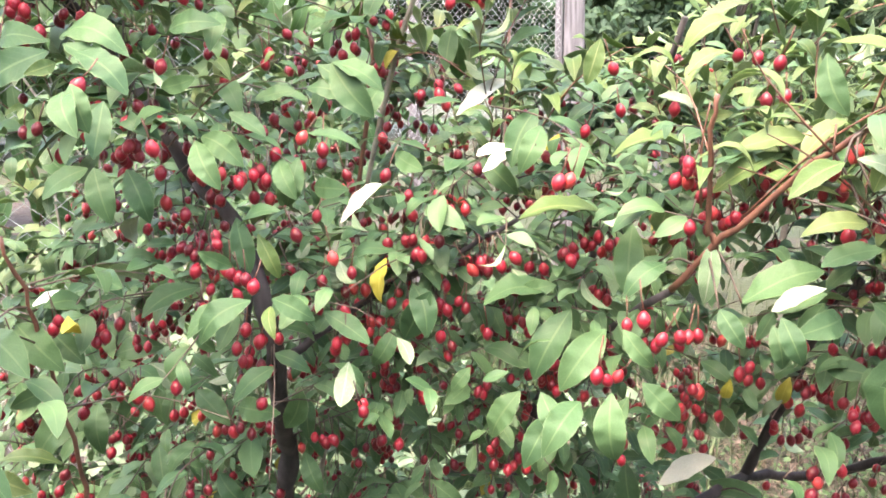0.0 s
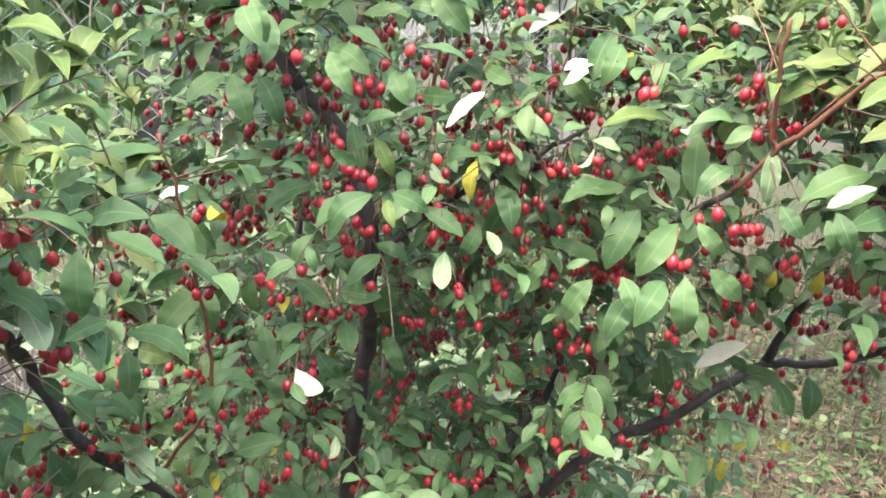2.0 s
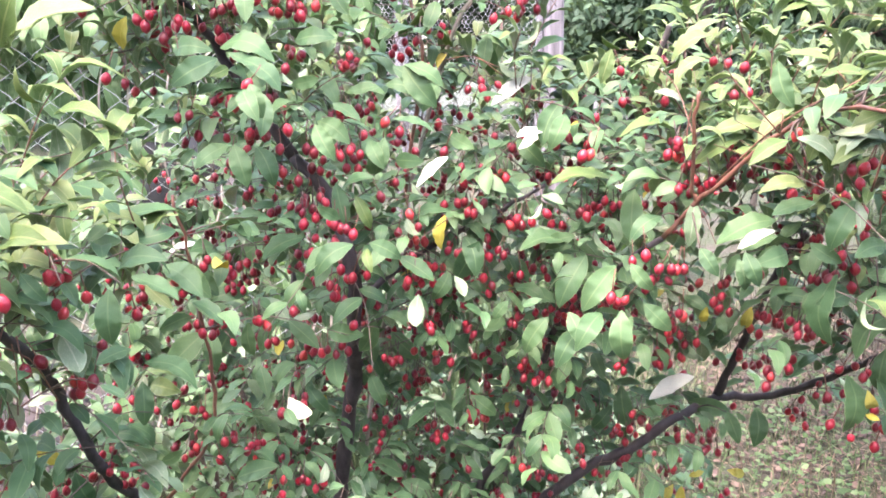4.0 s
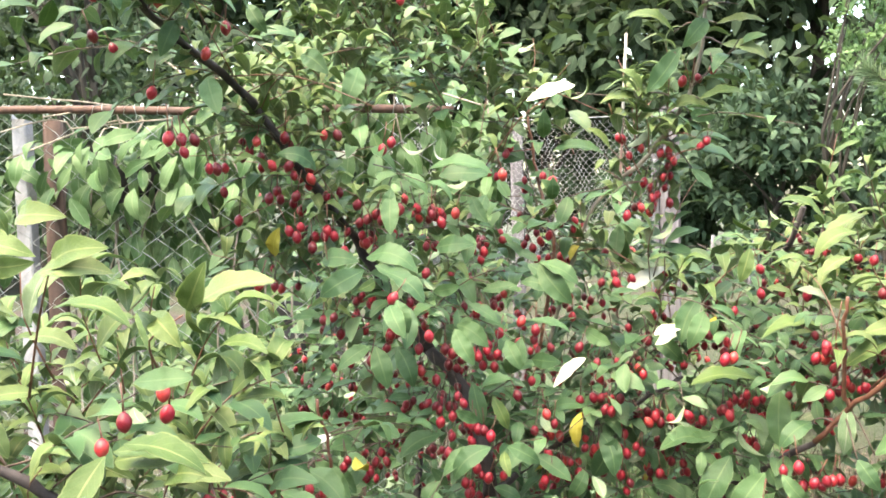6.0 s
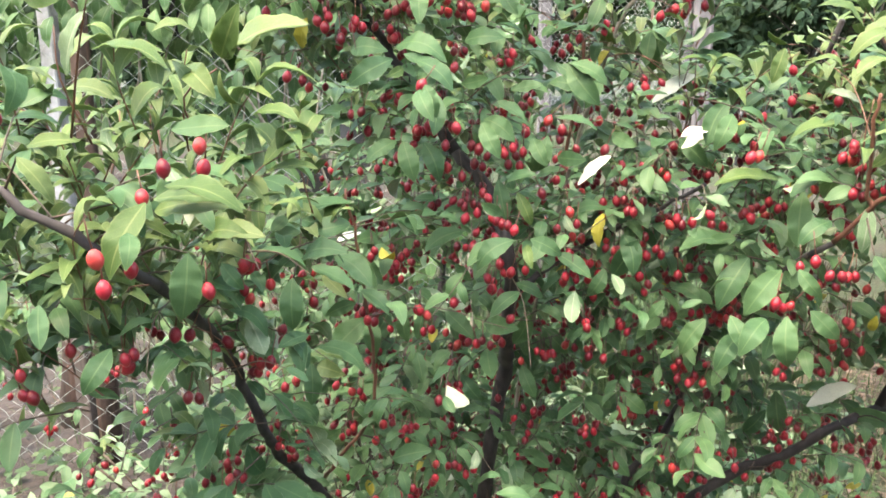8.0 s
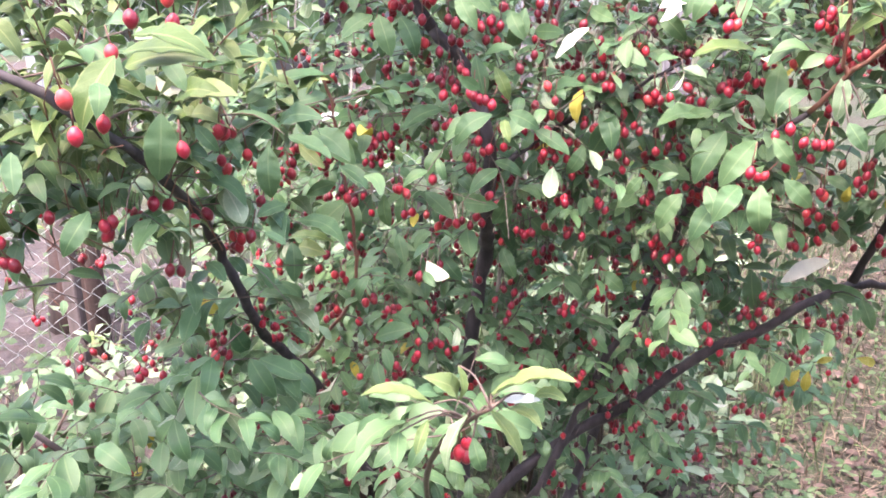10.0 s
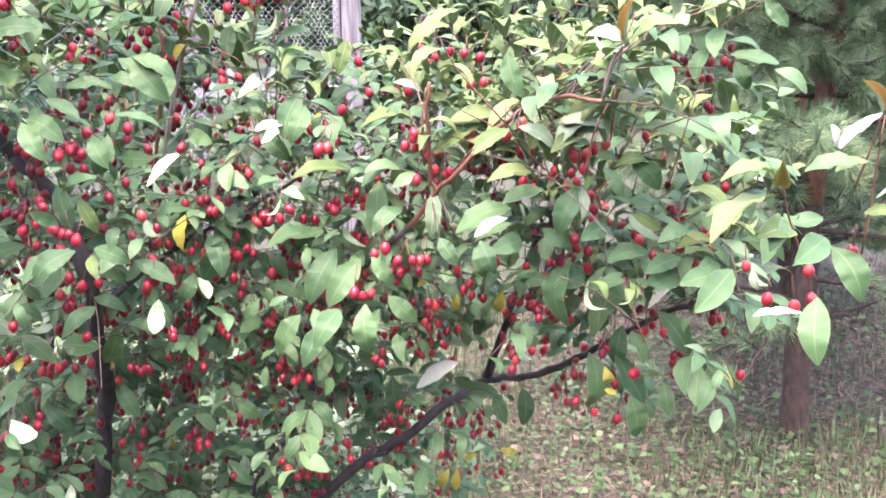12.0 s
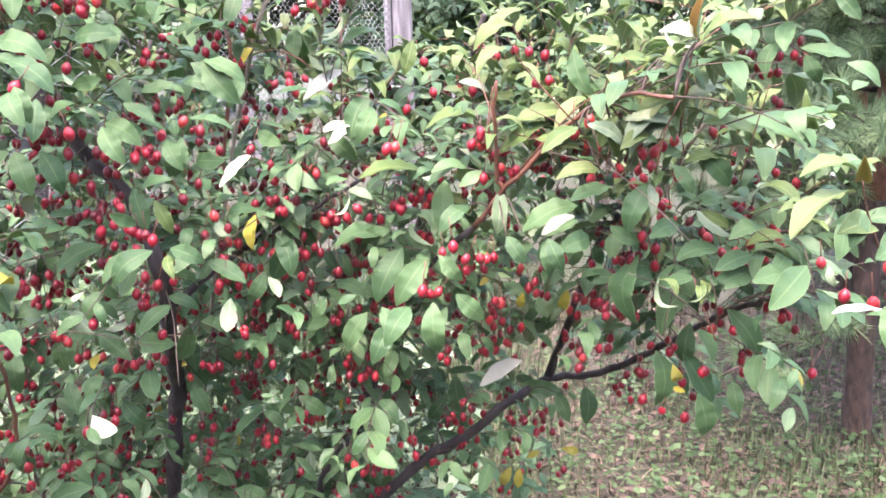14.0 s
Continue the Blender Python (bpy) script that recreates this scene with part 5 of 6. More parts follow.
# leafy shoots that can be told apart: foot, tip, leaves, leaf length
SHOOTS = [
    ((-0.382, 0.30, 1.411), (-0.327, 0.24, 1.498), 5, 0.050), ((-0.355, 0.42, 1.401), (-0.314, 0.37, 1.451), 4, 0.045), ((-0.398, 0.50, 1.38), (-0.371, 0.45, 1.463), 6, 0.045),
    ((-0.327, 0.62, 1.30), (-0.333, 0.60, 1.391), 6, 0.045), ((-0.456, 0.45, 1.39), (-0.461, 0.42, 1.482), 7, 0.048), ((0.503, 0.50, 1.275), (0.456, 0.46, 1.341), 7, 0.038), ((0.52, 0.50, 1.25), (0.47, 0.45, 1.29), 6, 0.036), ((0.55, 0.50, 1.33), (0.54, 0.46, 1.40), 6, 0.034),
    ((0.563, 0.50, 1.27), (0.542, 0.46, 1.394), 9, 0.038), ((0.341, 0.60, 1.333), (0.338, 0.54, 1.404), 7, 0.05), ((0.367, 0.60, 1.40), (0.382, 0.59, 1.482), 3, 0.04),
]
TALL_SHOOTS = [
    ((0.328, 0.82, 1.36), (0.335, 0.85, 1.501), 10, 0.05), ((0.068, 1.0, 1.36), (0.072, 1.0, 1.474), 9, 0.045), ((0.298, 1.1, 1.40), (0.318, 1.1, 1.602), 10, 0.048),
    ((0.221, 0.77, 1.327), (0.222, 0.76, 1.411), 6, 0.05), ((0.10, 0.94, 1.66), (0.13, 0.93, 1.85), 12, 0.052), ((0.04, 0.97, 1.55), (0.0, 0.95, 1.64), 8, 0.048),
    ((-0.09, 1.08, 1.50), (-0.105, 1.09, 1.64), 6, 0.045), ((0.25, 0.76, 1.32), (0.35, 0.66, 1.43), 9, 0.055), ((0.30, 0.70, 1.38), (0.40, 0.62, 1.36), 7, 0.052),
]
for a, b, n, size in SHOOTS:
    sprig(a, b, max(2, n - 4), size * 0.75, "young", near=True)
for a, b, n, size in TALL_SHOOTS:
    sprig(a, b, n, size, "young" if size > 0.047 else "green", near=False, berries=1)

# side twigs along every limb
DENSITY = (20, 76, 18, 30, 34, 12, 22, 12, 4, 22, 10, 12, 12, 40, 40, 34, 14)
for which, (line, count) in enumerate(zip(limb_lines, DENSITY)):
    for _ in range(count):
        k = rng.uniform(0.25, 1.0) * (len(line) - 1)
        i = min(int(k), len(line) - 2)
        p = line[i].lerp(line[i + 1], k - i)
        if p.z < 0.42 or p.y < 0.36:
            continue
        an = rng.uniform(0, 6.28)
        way = Vector((math.cos(an), math.sin(an) * 0.9, rng.uniform(-0.35, 0.75)))
        if p.x > 0.1 and p.z < 1.0 and way.z < 0:
            way.z = 0.3
        length = rng.uniform(0.07, 0.20)
        if p.y + way.y * length < 0.45:
            way.y = abs(way.y)
        tip_z = p.z + way.z * length
        sort = "young" if tip_z > 1.45 and rng.random() < 0.55 else "green"
        leafy_twig(p, way, length, int(rng.integers(6, 10)), rng.uniform(0.032, 0.048), sort, int(rng.integers(0, 3 if which == 1 else 6)))

# inner and rear growth, in rounded masses: middle, reach, twigs
FRONT_MASSES = [
    ((-0.25, 0.86, 1.37), (0.06, 0.04, 0.07), 14, 0.1),
    ((-0.46, 0.56, 0.84), (0.22, 0.10, 0.08), 26, 0.0), ((-0.50, 0.56, 1.22), (0.19, 0.12, 0.13), 46, 0.5), ((-0.30, 0.96, 1.64), (0.22, 0.13, 0.13), 28, 0.5), ((-0.62, 0.72, 0.74), (0.20, 0.12, 0.12), 30, 0.0),
    ((-0.19, 0.84, 1.20), (0.10, 0.05, 0.15), 16, 0.1), ((-0.30, 0.86, 1.45), (0.10, 0.08, 0.12), 22, 0.3),
]
INNER_MASSES = [
    ((-0.12, 1.26, 1.06), (0.46, 0.32, 0.36), 290, 0.0), ((-0.12, 1.38, 0.70), (0.55, 0.35, 0.32), 190, 0.0), ((-0.55, 0.85, 0.78), (0.30, 0.24, 0.30), 105, 0.0),
    ((0.26, 1.20, 1.22), (0.30, 0.28, 0.14), 50, 0.1), ((-0.30, 0.98, 0.92), (0.25, 0.18, 0.22), 45, 0.0), ((-0.32, 0.70, 0.72), (0.34, 0.16, 0.16), 50, 0.0),
    ((0.03, 0.98, 1.20), (0.24, 0.14, 0.20), 40, 0.0), ((-0.05, 1.26, 1.36), (0.36, 0.18, 0.11), 100, 0.3), ((-0.42, 1.15, 1.22), (0.16, 0.16, 0.12), 40, 0.2), ((-0.24, 1.12, 1.46), (0.20, 0.20, 0.15), 30, 0.35), ((-0.75, 1.15, 0.95), (0.28, 0.30, 0.28), 60, 0.1),
]
OUTER_MASSES = [
    ((0.15, 1.02, 1.02), (0.16, 0.12, 0.16), 30, 0.0), ((-0.70, 0.62, 1.18), (0.16, 0.18, 0.18), 34, 0.4), ((0.52, 0.80, 1.24), (0.14, 0.16, 0.10), 26, 0.3),
    ((-0.52, 0.50, 1.30), (0.20, 0.13, 0.11), 66, 0.8), ((-0.56, 0.58, 1.02), (0.25, 0.14, 0.20), 64, 0.1), ((-0.22, 1.08, 1.70), (0.25, 0.16, 0.12), 36, 0.6),
    ((0.36, 1.0, 1.37), (0.12, 0.18, 0.12), 44, 0.75), ((0.39, 0.74, 1.34), (0.13, 0.12, 0.08), 46, 0.8), ((0.06, 1.0, 1.40), (0.10, 0.14, 0.07), 14, 0.5),
    ((0.47, 0.76, 1.23), (0.09, 0.07, 0.05), 18, 0.2), ((0.46, 0.80, 1.13), (0.09, 0.08, 0.05), 16, 0.0), ((0.45, 0.62, 1.18), (0.07, 0.06, 0.05), 9, 0.3),
    ((-0.19, 1.06, 1.74), (0.13, 0.12, 0.09), 34, 0.6), ((-0.14, 1.06, 1.66), (0.10, 0.10, 0.08), 24, 0.6), ((-0.30, 1.0, 1.76), (0.12, 0.10, 0.08), 26, 0.5),
    ((0.42, 1.02, 1.30), (0.12, 0.10, 0.10), 26, 0.5), ((0.30, 1.05, 1.34), (0.10, 0.10, 0.08), 26, 0.5), ((0.48, 0.95, 1.18), (0.10, 0.08, 0.06), 16, 0.2),
    ((0.02, 1.0, 1.60), (0.08, 0.08, 0.08), 16, 0.6), ((0.06, 0.98, 1.54), (0.05, 0.05, 0.08), 20, 0.6),
]
for c, reach, count, fresh in FRONT_MASSES + INNER_MASSES + OUTER_MASSES:
    for _ in range(count):
        q = rng.normal(0, 1, 3)
        q = q / np.linalg.norm(q) * rng.random() ** 0.4
        p = Vector(c) + Vector((q[0] * reach[0], q[1] * reach[1], q[2] * reach[2]))
        way = Vector((q[0] + rng.normal(0, 0.5), q[1] + rng.normal(0, 0.5) - 0.25, rng.uniform(-0.4, 0.7)))
        young = rng.random() < fresh
        if young:
            way.z = rng.uniform(0.5, 1.6)
        leafy_twig(p, way, rng.uniform(0.06, 0.14), int(rng.integers(6, 10)), rng.uniform(0.030, 0.045) * (1.15 if p.y < 0.8 and not young else 1.1 if p.y < 0.8 else 1.0), "young" if young else "green", 0 if young else int(rng.integers(0, 7)), near=c[1] < 0.60 and len(near_leaves) < 296)

# link the growth
for m, sort, slim in near_leaves[:300]:
    cut = "over" if slim and sort in ("green", "young") else sort
    i = int(rng.integers(len(SHAPES_OF[cut])))
    key = (i, sort, cut)
    if key not in single_meshes:
        v, f, s, uv = SHAPES_OF[cut][i]
        single_meshes[key] = mesh_from("leaf", v, f, SINGLE[sort], s, uv)
    lab = {"under": "leaf turned over, silvery underside", "yellow": "yellowed leaf", "young": "yellow-green young leaf", "bud": "bronze-orange unfolding leaf", "silver": "dry silvery-white leaf"}.get(sort, "")
    ob = child("leaf", single_meshes[key], bush, lab)
    ob.matrix_basis = Matrix.Translation(-BUSH) @ Matrix([list(r) for r in m])
for m, which in near_berries:
    ob = child("berry", berry_mesh, bush)
    ob.matrix_basis = Matrix.Translation(-BUSH) @ Matrix([list(r) for r in m])
    child("stalk", stalk_meshes[which], ob)
WORDS = {"green": "dense green leaves", "young": "yellow-green young leaves", "yellow": "scattered yellow leaves"}
for sort, mats in (("green", (leaf_green, leaf_under)), ("young", (leaf_young, leaf_under)), ("yellow", (leaf_yellow, leaf_yellow))):
    if many[sort]:
        kinds = OVER_SHAPES if sort == "young" else LIGHT_SHAPES
        picks = [int(len(kinds) + i % 6 if m[1, 3] > (0.90 if sort == "green" else 0.98) else i % len(kinds)) for i, m in enumerate(many[sort])]
        child("foliage", strewn("foliage", kinds + REAR_SHAPES, many[sort], mats, BUSH, picks), bush, WORDS[sort], "stuff")
child("berries", strewn("berries", LOW_BERRY, [m for m, w in loose_berries], (berry_many, twig_bark), BUSH, [w for m, w in loose_berries]), bush, "small red speckled berries", "stuff")
for mat, lab in ((twig_bark, "thin brown twigs"), (red_stem, "reddish young stems")):
    parts = []
    for line, thick, mt in twig_lines:
        if mt is mat:
            parts.append(tube_data(under(bush, line), [thick * (1 - 0.5 * i / (len(line) - 1)) for i in range(len(line))], 4))
    v, f = merged(parts)
    child("twigs", mesh_from("twigs", v, f, [mat]), bush, lab, "stuff")


# ---- fence of chain link on a rusty rail, with grey posts ----
FENCE_Y = 2.40
RAIL = [(-3.6, FENCE_Y - 0.03, 1.885), (-0.36, FENCE_Y, 1.785)]


def rail_z(x):
    return RAIL[0][2] + (x - RAIL[0][0]) / (RAIL[1][0] - RAIL[0][0]) * (RAIL[1][2] - RAIL[0][2])


fence = thing("chain_link_fence", (-1.7, FENCE_Y, 0), "galvanised chain-link fence with a rusty top rail", "fence")
line = [Vector(RAIL[0]).lerp(Vector(RAIL[1]), i / 12) + Vector((0, 0, 0.004 * math.sin(i * 1.9))) for i in range(13)]
child("rail", mesh_from("rail", *tube_data(under(fence, line), [0.0125] * 13, 10, 0.05), [rust]), fence, "rusty brown steel top rail")


def link_wire(top, hand):
    """One zigzag wire that hooks over the rail at its top."""
    step, half = 0.040, 0.0262
    pts = []
    n = int((top - 0.06) / step)
    for i in range(n + 1):
        side = 1 if i % 2 else -1
        pts += [(half * side, 0.004 * side, 0.06 + i * step), (half * side * 0.42, -0.003 * side, 0.06 + (i + 0.38) * step)]
    z = pts[-1][2]
    pts += [(0.006, -0.040, top - 0.014), (0.012, -0.040, top + 0.010), (0.020, -0.018, top + 0.019), (0.026, 0.003, top + 0.008), (0.028, 0.004, top - 0.016), (0.022, 0.0, top - 0.03)]
    pts = [(x * hand, y, z) for x, y, z in pts]
    return tube_data(pts, [0.0011] * len(pts), 5)


wire_meshes = {}
for i in range(62):
    x = -3.58 + i * 0.0515
    key = round(rail_z(x) / 0.01)
    both = (key, i % 2)
    if both not in wire_meshes:
        wire_meshes[both] = mesh_from("wire", *link_wire(key * 0.01, 1 if i % 2 else -1), [wire_mat])
    ob = child("wire", wire_meshes[both], fence)
    ob.location = (x + 1.7, 0.02 + 0.006 * math.sin(i * 0.7), rail_z(x) - key * 0.01)


def square_post(w, d, h, lean, seed):
    """Post with softened edges and a worn top, standing in the ground."""
    r = np.random.default_rng(seed)
    verts, faces = [], []
    ring = [(-1, -0.8), (-0.8, -1), (0.8, -1), (1, -0.8), (1, 0.8), (0.8, 1), (-0.8, 1), (-1, 0.8)]
    levels = 9
    for i in range(levels):
        z = -0.15 + (h + 0.15) * i / (levels - 1)
        k = 1 + r.normal(0, 0.015) - (0.06 if i == levels - 1 else 0)
        for a, b in ring:
            verts.append((a * w / 2 * k + lean * z, b * d / 2 * k, z + (r.normal(0, 0.006) if i == levels - 1 else 0)))
    for i in range(levels - 1):
        for k in range(8):
            faces.append((i * 8 + k, i * 8 + (k + 1) % 8, (i + 1) * 8 + (k + 1) % 8, (i + 1) * 8 + k))
    faces.append(tuple((levels - 1) * 8 + k for k in range(8)))
    return verts, faces


child("post", mesh_from("post", *[([(x - 0.03, y + 0.05, z + 0.85) for x, y, z in v], f) for v, f in [square_post(0.05, 0.05, 0.955, -0.006, 3)]][0], [grey_paint], smooth=False), fence, "pale grey painted square post")
child("post_foot", mesh_from("post_foot", *[([(x - 0.03, y + 0.05, z) for x, y, z in v], f) for v, f in [square_post(0.047, 0.047, 0.80, 0.0, 5)]][0], [lilac_wood], smooth=False), fence, "bare pinkish-brown foot of the post")
child("post", mesh_from("post", *tube_data([(0.04, 0.07, -0.1), (0.045, 0.07, 0.5), (0.05, 0.07, 1.1), (0.055, 0.07, 1.80)], [0.036, 0.032, 0.031, 0.028], 11, 0.22), [brown_wood]), fence, "rough dark red-brown timber post")
far_post = child("post", mesh_from("post", *square_post(0.066, 0.05, 1.86, 0.0, 4), [grey_paint], smooth=False), fence)
far_post.location = (-1.75, 0.06, 0)

# ---- netting panel between weathered timber posts ----
PANEL_Y = 5.0
panel = thing("netting_panel", (0.1, PANEL_Y, 0), "hexagonal wire netting between weathered grey posts", "fence")


def netting(x0, x1, z0, z1, pitch, shift):
    """Hexagonal netting: strands that swing to one neighbour and the other and meet them in short twists."""
    h = pitch * 1.3
    parts = []
    cols, rows = int((x1 - x0) / pitch), int((z1 - z0) / h)
    for c in range(cols):
        pts = []
        for r in range(rows):
            x = x0 + pitch * c + pitch * (0.48 if (r + c) % 2 else -0.48) + 0.010 * math.sin(0.23 * r + 0.7 * c)
            sag = shift + 0.02 * math.sin(0.37 * c + 0.13 * r)
            pts += [(x - 0.1, sag, z0 + r * h), (x - 0.1, sag, z0 + (r + 0.52) * h)]
        parts.append(tube_data(pts, [0.0008] * len(pts), 3))
    return merged(parts)


child("netting", mesh_from("netting", *netting(-1.02, 0.5, 1.0, 1.97, 0.0165, 0.0), [netting_wire]), panel, "galvanised wire netting")
for x, w, seed, lean in ((-0.294, 0.075, 11, 0.0), (0.575, 0.11, 13, 0.0), (0.495, 0.035, 12, 0.0)):
    ob = child("post", mesh_from("post", *square_post(w, 0.08, 1.98 if seed < 13 else 2.02, lean, seed), [old_wood], smooth=False), panel, "weathered grey timber post")
    ob.location = (x - 0.1, 0.06, 0)
child("top_wire", mesh_from("top_wire", *tube_data([(-1.12, 0, 1.975), (-0.3, 0.004, 1.97), (0.42, 0, 1.975)], [0.0022] * 3, 5), [netting_wire]), panel)

stake = thing("garden_stake", (0.14, 2.85, 0), "thin wooden stake with a peeled white tip", "stake")
# lower stake coloured dark to fit the view, where only the tip shows
child("pole", mesh_from("pole", *tube_data([(-0.03, 0, -0.1), (-0.01, 0, 1.2), (0.012, 0, 1.72)], [0.006, 0.0055, 0.005], 7, 0.2), [brown_wood]), stake, "dark brown lower stake")
child("peeled_tip", mesh_from("peeled_tip", *tube_data([(0.012, 0, 1.715), (0.02, 0, 1.88), (0.03, 0, 2.06)], [0.0056, 0.005, 0.0045], 7, 0.2), [white_wood]), stake, "peeled white tip")
for x, y, h, lean in ((2.2, 11.0, 0.95, 0.1), (2.35, 11.1, 0.8, -0.12), (1.85, 11.4, 1.0, 0.03)):
    st = thing("garden_stake", (x, y, 0), "short grey wooden garden stake", "stake", "stakes beyond the fence")
    child("pole", mesh_from("pole", *tube_data([(0, 0, -0.1), (lean * 0.4, 0, h * 0.5), (lean, 0, h)], [0.022, 0.02, 0.02], 7, 0.2), [old_wood]), st)
old = thing("old_post", (-1.78, 2.62, 0), "old split brown wooden post by the fence", "post")
child("pole", mesh_from("pole", *square_post(0.075, 0.06, 0.75, 0.05, 21), [brown_wood], smooth=False), old)
old2 = thing("old_post", (-1.98, 2.85, 0), "old dark brown stump beside the fence", "post")
child("pole", mesh_from("pole", *tube_data([(0, 0, -0.1), (0.02, 0, 0.3), (0.03, 0.02, 0.72)], [0.12, 0.1, 0.09], 10, 0.25), [brown_wood]), old2)


def crumpled(w, h, seed, amp):
    r = np.random.default_rng(seed)
    n = 13
    verts = []
    for j in range(n):
        for i in range(n):
            x, z = (i / (n - 1) - 0.5) * w, (j / (n - 1)) * h
            k = noise.noise((x * 9 + seed, z * 9, seed))
            verts.append((x * (1 + 0.2 * k), amp * k + amp * 0.6 * math.sin(26 * x + 5 * z), z + 0.02 * noise.noise((x * 14, z * 3, 2.0 + seed))))
    verts += [(x, y + 0.004, z) for x, y, z in verts]
    faces = []
    for o, flip in ((0, False), (n * n, True)):
        for j in range(n - 1):
            for i in range(n - 1):
                q = (o + j * n + i, o + j * n + i + 1, o + (j + 1) * n + i + 1, o + (j + 1) * n + i)
                faces.append(q[::-1] if flip else q)
    return verts, faces


for x, y, z, w, h, seed, turn in ((-0.90, 2.47, 1.02, 0.11, 0.20, 3, 0.2), (-0.76, 2.47, 1.06, 0.09, 0.26, 5, -0.1), (-1.40, 2.50, 1.50, 0.16, 0.20, 8, 0.1)):
    sheet = thing("plastic_sheet", (x, y, z), "crumpled black sheet hung on the fence", "plastic sheet", "black sheets on the fence")
    child("film", mesh_from("film", *crumpled(w, h, seed, 0.02), [sheet_black]), sheet)
    child("tie", mesh_from("tie", *tube_data([(0, -0.01, h - 0.02), (0.01, -0.05, h), (0, -0.01, h + 0.02)], [0.002] * 3, 4), [wire_mat]), sheet)

# ---- vine over the fence ----
VINE = Vector((-0.95, 2.5, 0))
vine = thing("climbing_vine", VINE, "climbing vine with large drooping green leaves", "vine")
vine_poses, vine_near = [], []
vine_lines = []
for k in range(15):
    x = rng.uniform(-1.75, -0.3)
    top = 1.78 + (0.28 * math.exp(-((x + 0.75) / 0.45) ** 2)) * rng.uniform(0.5, 1.0)
    pts = [(x + rng.normal(0, 0.05), 2.52 + rng.uniform(-0.02, 0.1), 0)]
    z = 0
    while z < top:
        z += rng.uniform(0.2, 0.35)
        x += rng.normal(0, 0.07)
        pts.append((x, 2.48 + rng.uniform(-0.06, 0.12), min(z, top)))
    pts.append((x + rng.uniform(-0.35, 0.35), 2.40 + rng.uniform(-0.15, 0.1), top - rng.uniform(-0.05, 0.15)))
    vine_lines.append(smooth_line(pts, 4))
for i in range(2300):
    x = rng.uniform(-2.3, -0.25)
    top = 1.74 + 0.34 * math.exp(-((x + 0.72) / 0.42) ** 2)
    if rng.random() < 0.36:
        z = rng.uniform(1.55, top)
        y = 2.42 + rng.uniform(-0.12, 0.35)
    else:
        z = 0.55 + (top - 0.6) * rng.random() ** 0.7
        y = 2.44 + rng.uniform(0.01, 0.4)
    if x < -1.55 and rng.random() < 0.6:
        continue
    way = (rng.normal(0, 0.45), rng.normal(-0.25, 0.4), -1.0 + 0.9 * rng.random() * (z > top - 0.15))
    m = aim_matrix((x, y, z), way, (rng.normal(0, 0.4), -1.0, 0.5 + rng.normal(0, 0.3)), rng.uniform(0.075, 0.12))
    (vine_near if y < 2.47 and len(vine_near) < 160 else vine_poses).append(m)
vine_single_meshes = [mesh_from("leaf", v, f, (vine_single, vine_under), s, uv) for v, f, s, uv in VINE_SHAPES]
for i, m in enumerate(vine_near):
    ob = child("leaf", vine_single_meshes[i % 5], vine)
    ob.matrix_basis = Matrix.Translation(-VINE) @ Matrix([list(r) for r in m])
child("foliage", strewn("foliage", REAR_SHAPES, vine_poses, (vine_green, vine_under), VINE), vine, "hanging green vine leaves", "stuff")
for line in vine_lines:
    child("stem", mesh_from("stem", *tube_data(under(vine, line), [0.005 - 0.0025 * i / len(line) for i in range(len(line))], 5), [grey_stem]), vine)


# ---- leafy undergrowth between the bush and the fence ----
def leafy_shrub(name, place, label, category, reach, count, size, mats, shapes, stems, group=""):
    """Low shrub: stems from the foot and leaves in loose tufts at their ends."""
    o = Vector(place)
    ob = thing(name, o, label, category, group)
    poses = []
    for k in range(stems):
        an, tilt = rng.uniform(0, 6.28), rng.random() ** 0.6
        tip = Vector((math.cos(an) * reach[0] * tilt, math.sin(an) * reach[1] * tilt, reach[2] * (1.05 - 0.5 * tilt * tilt) * rng.uniform(0.75, 1.05)))
        line = smooth_line([(0.02 * math.cos(an), 0.02 * math.sin(an), -0.03), tip * 0.5 + Vector((0, 0, 0.12 * reach[2])), tip], 3)
        child("stem", mesh_from("stem", *tube_data(line, [0.006 - 0.0035 * i / len(line) for i in range(len(line))], 5), [twig_bark]), ob)
        for i in range(count // stems):
            s = 1 - 0.75 * rng.random() ** 1.3
            p = line[min(int(s * (len(line) - 1)), len(line) - 1)] + Vector(rng.normal(0, 0.045, 3))
            an2 = rng.uniform(0, 6.28)
            poses.append(aim_matrix(p + o, (math.cos(an2), math.sin(an2), rng.uniform(-0.7, 0.5)), (rng.normal(0, 0.35), rng.normal(-0.2, 0.35), 1), size * rng.uniform(0.7, 1.2)))
    child("foliage", strewn("foliage", shapes, poses, mats, o), ob, kind="stuff")
    return ob


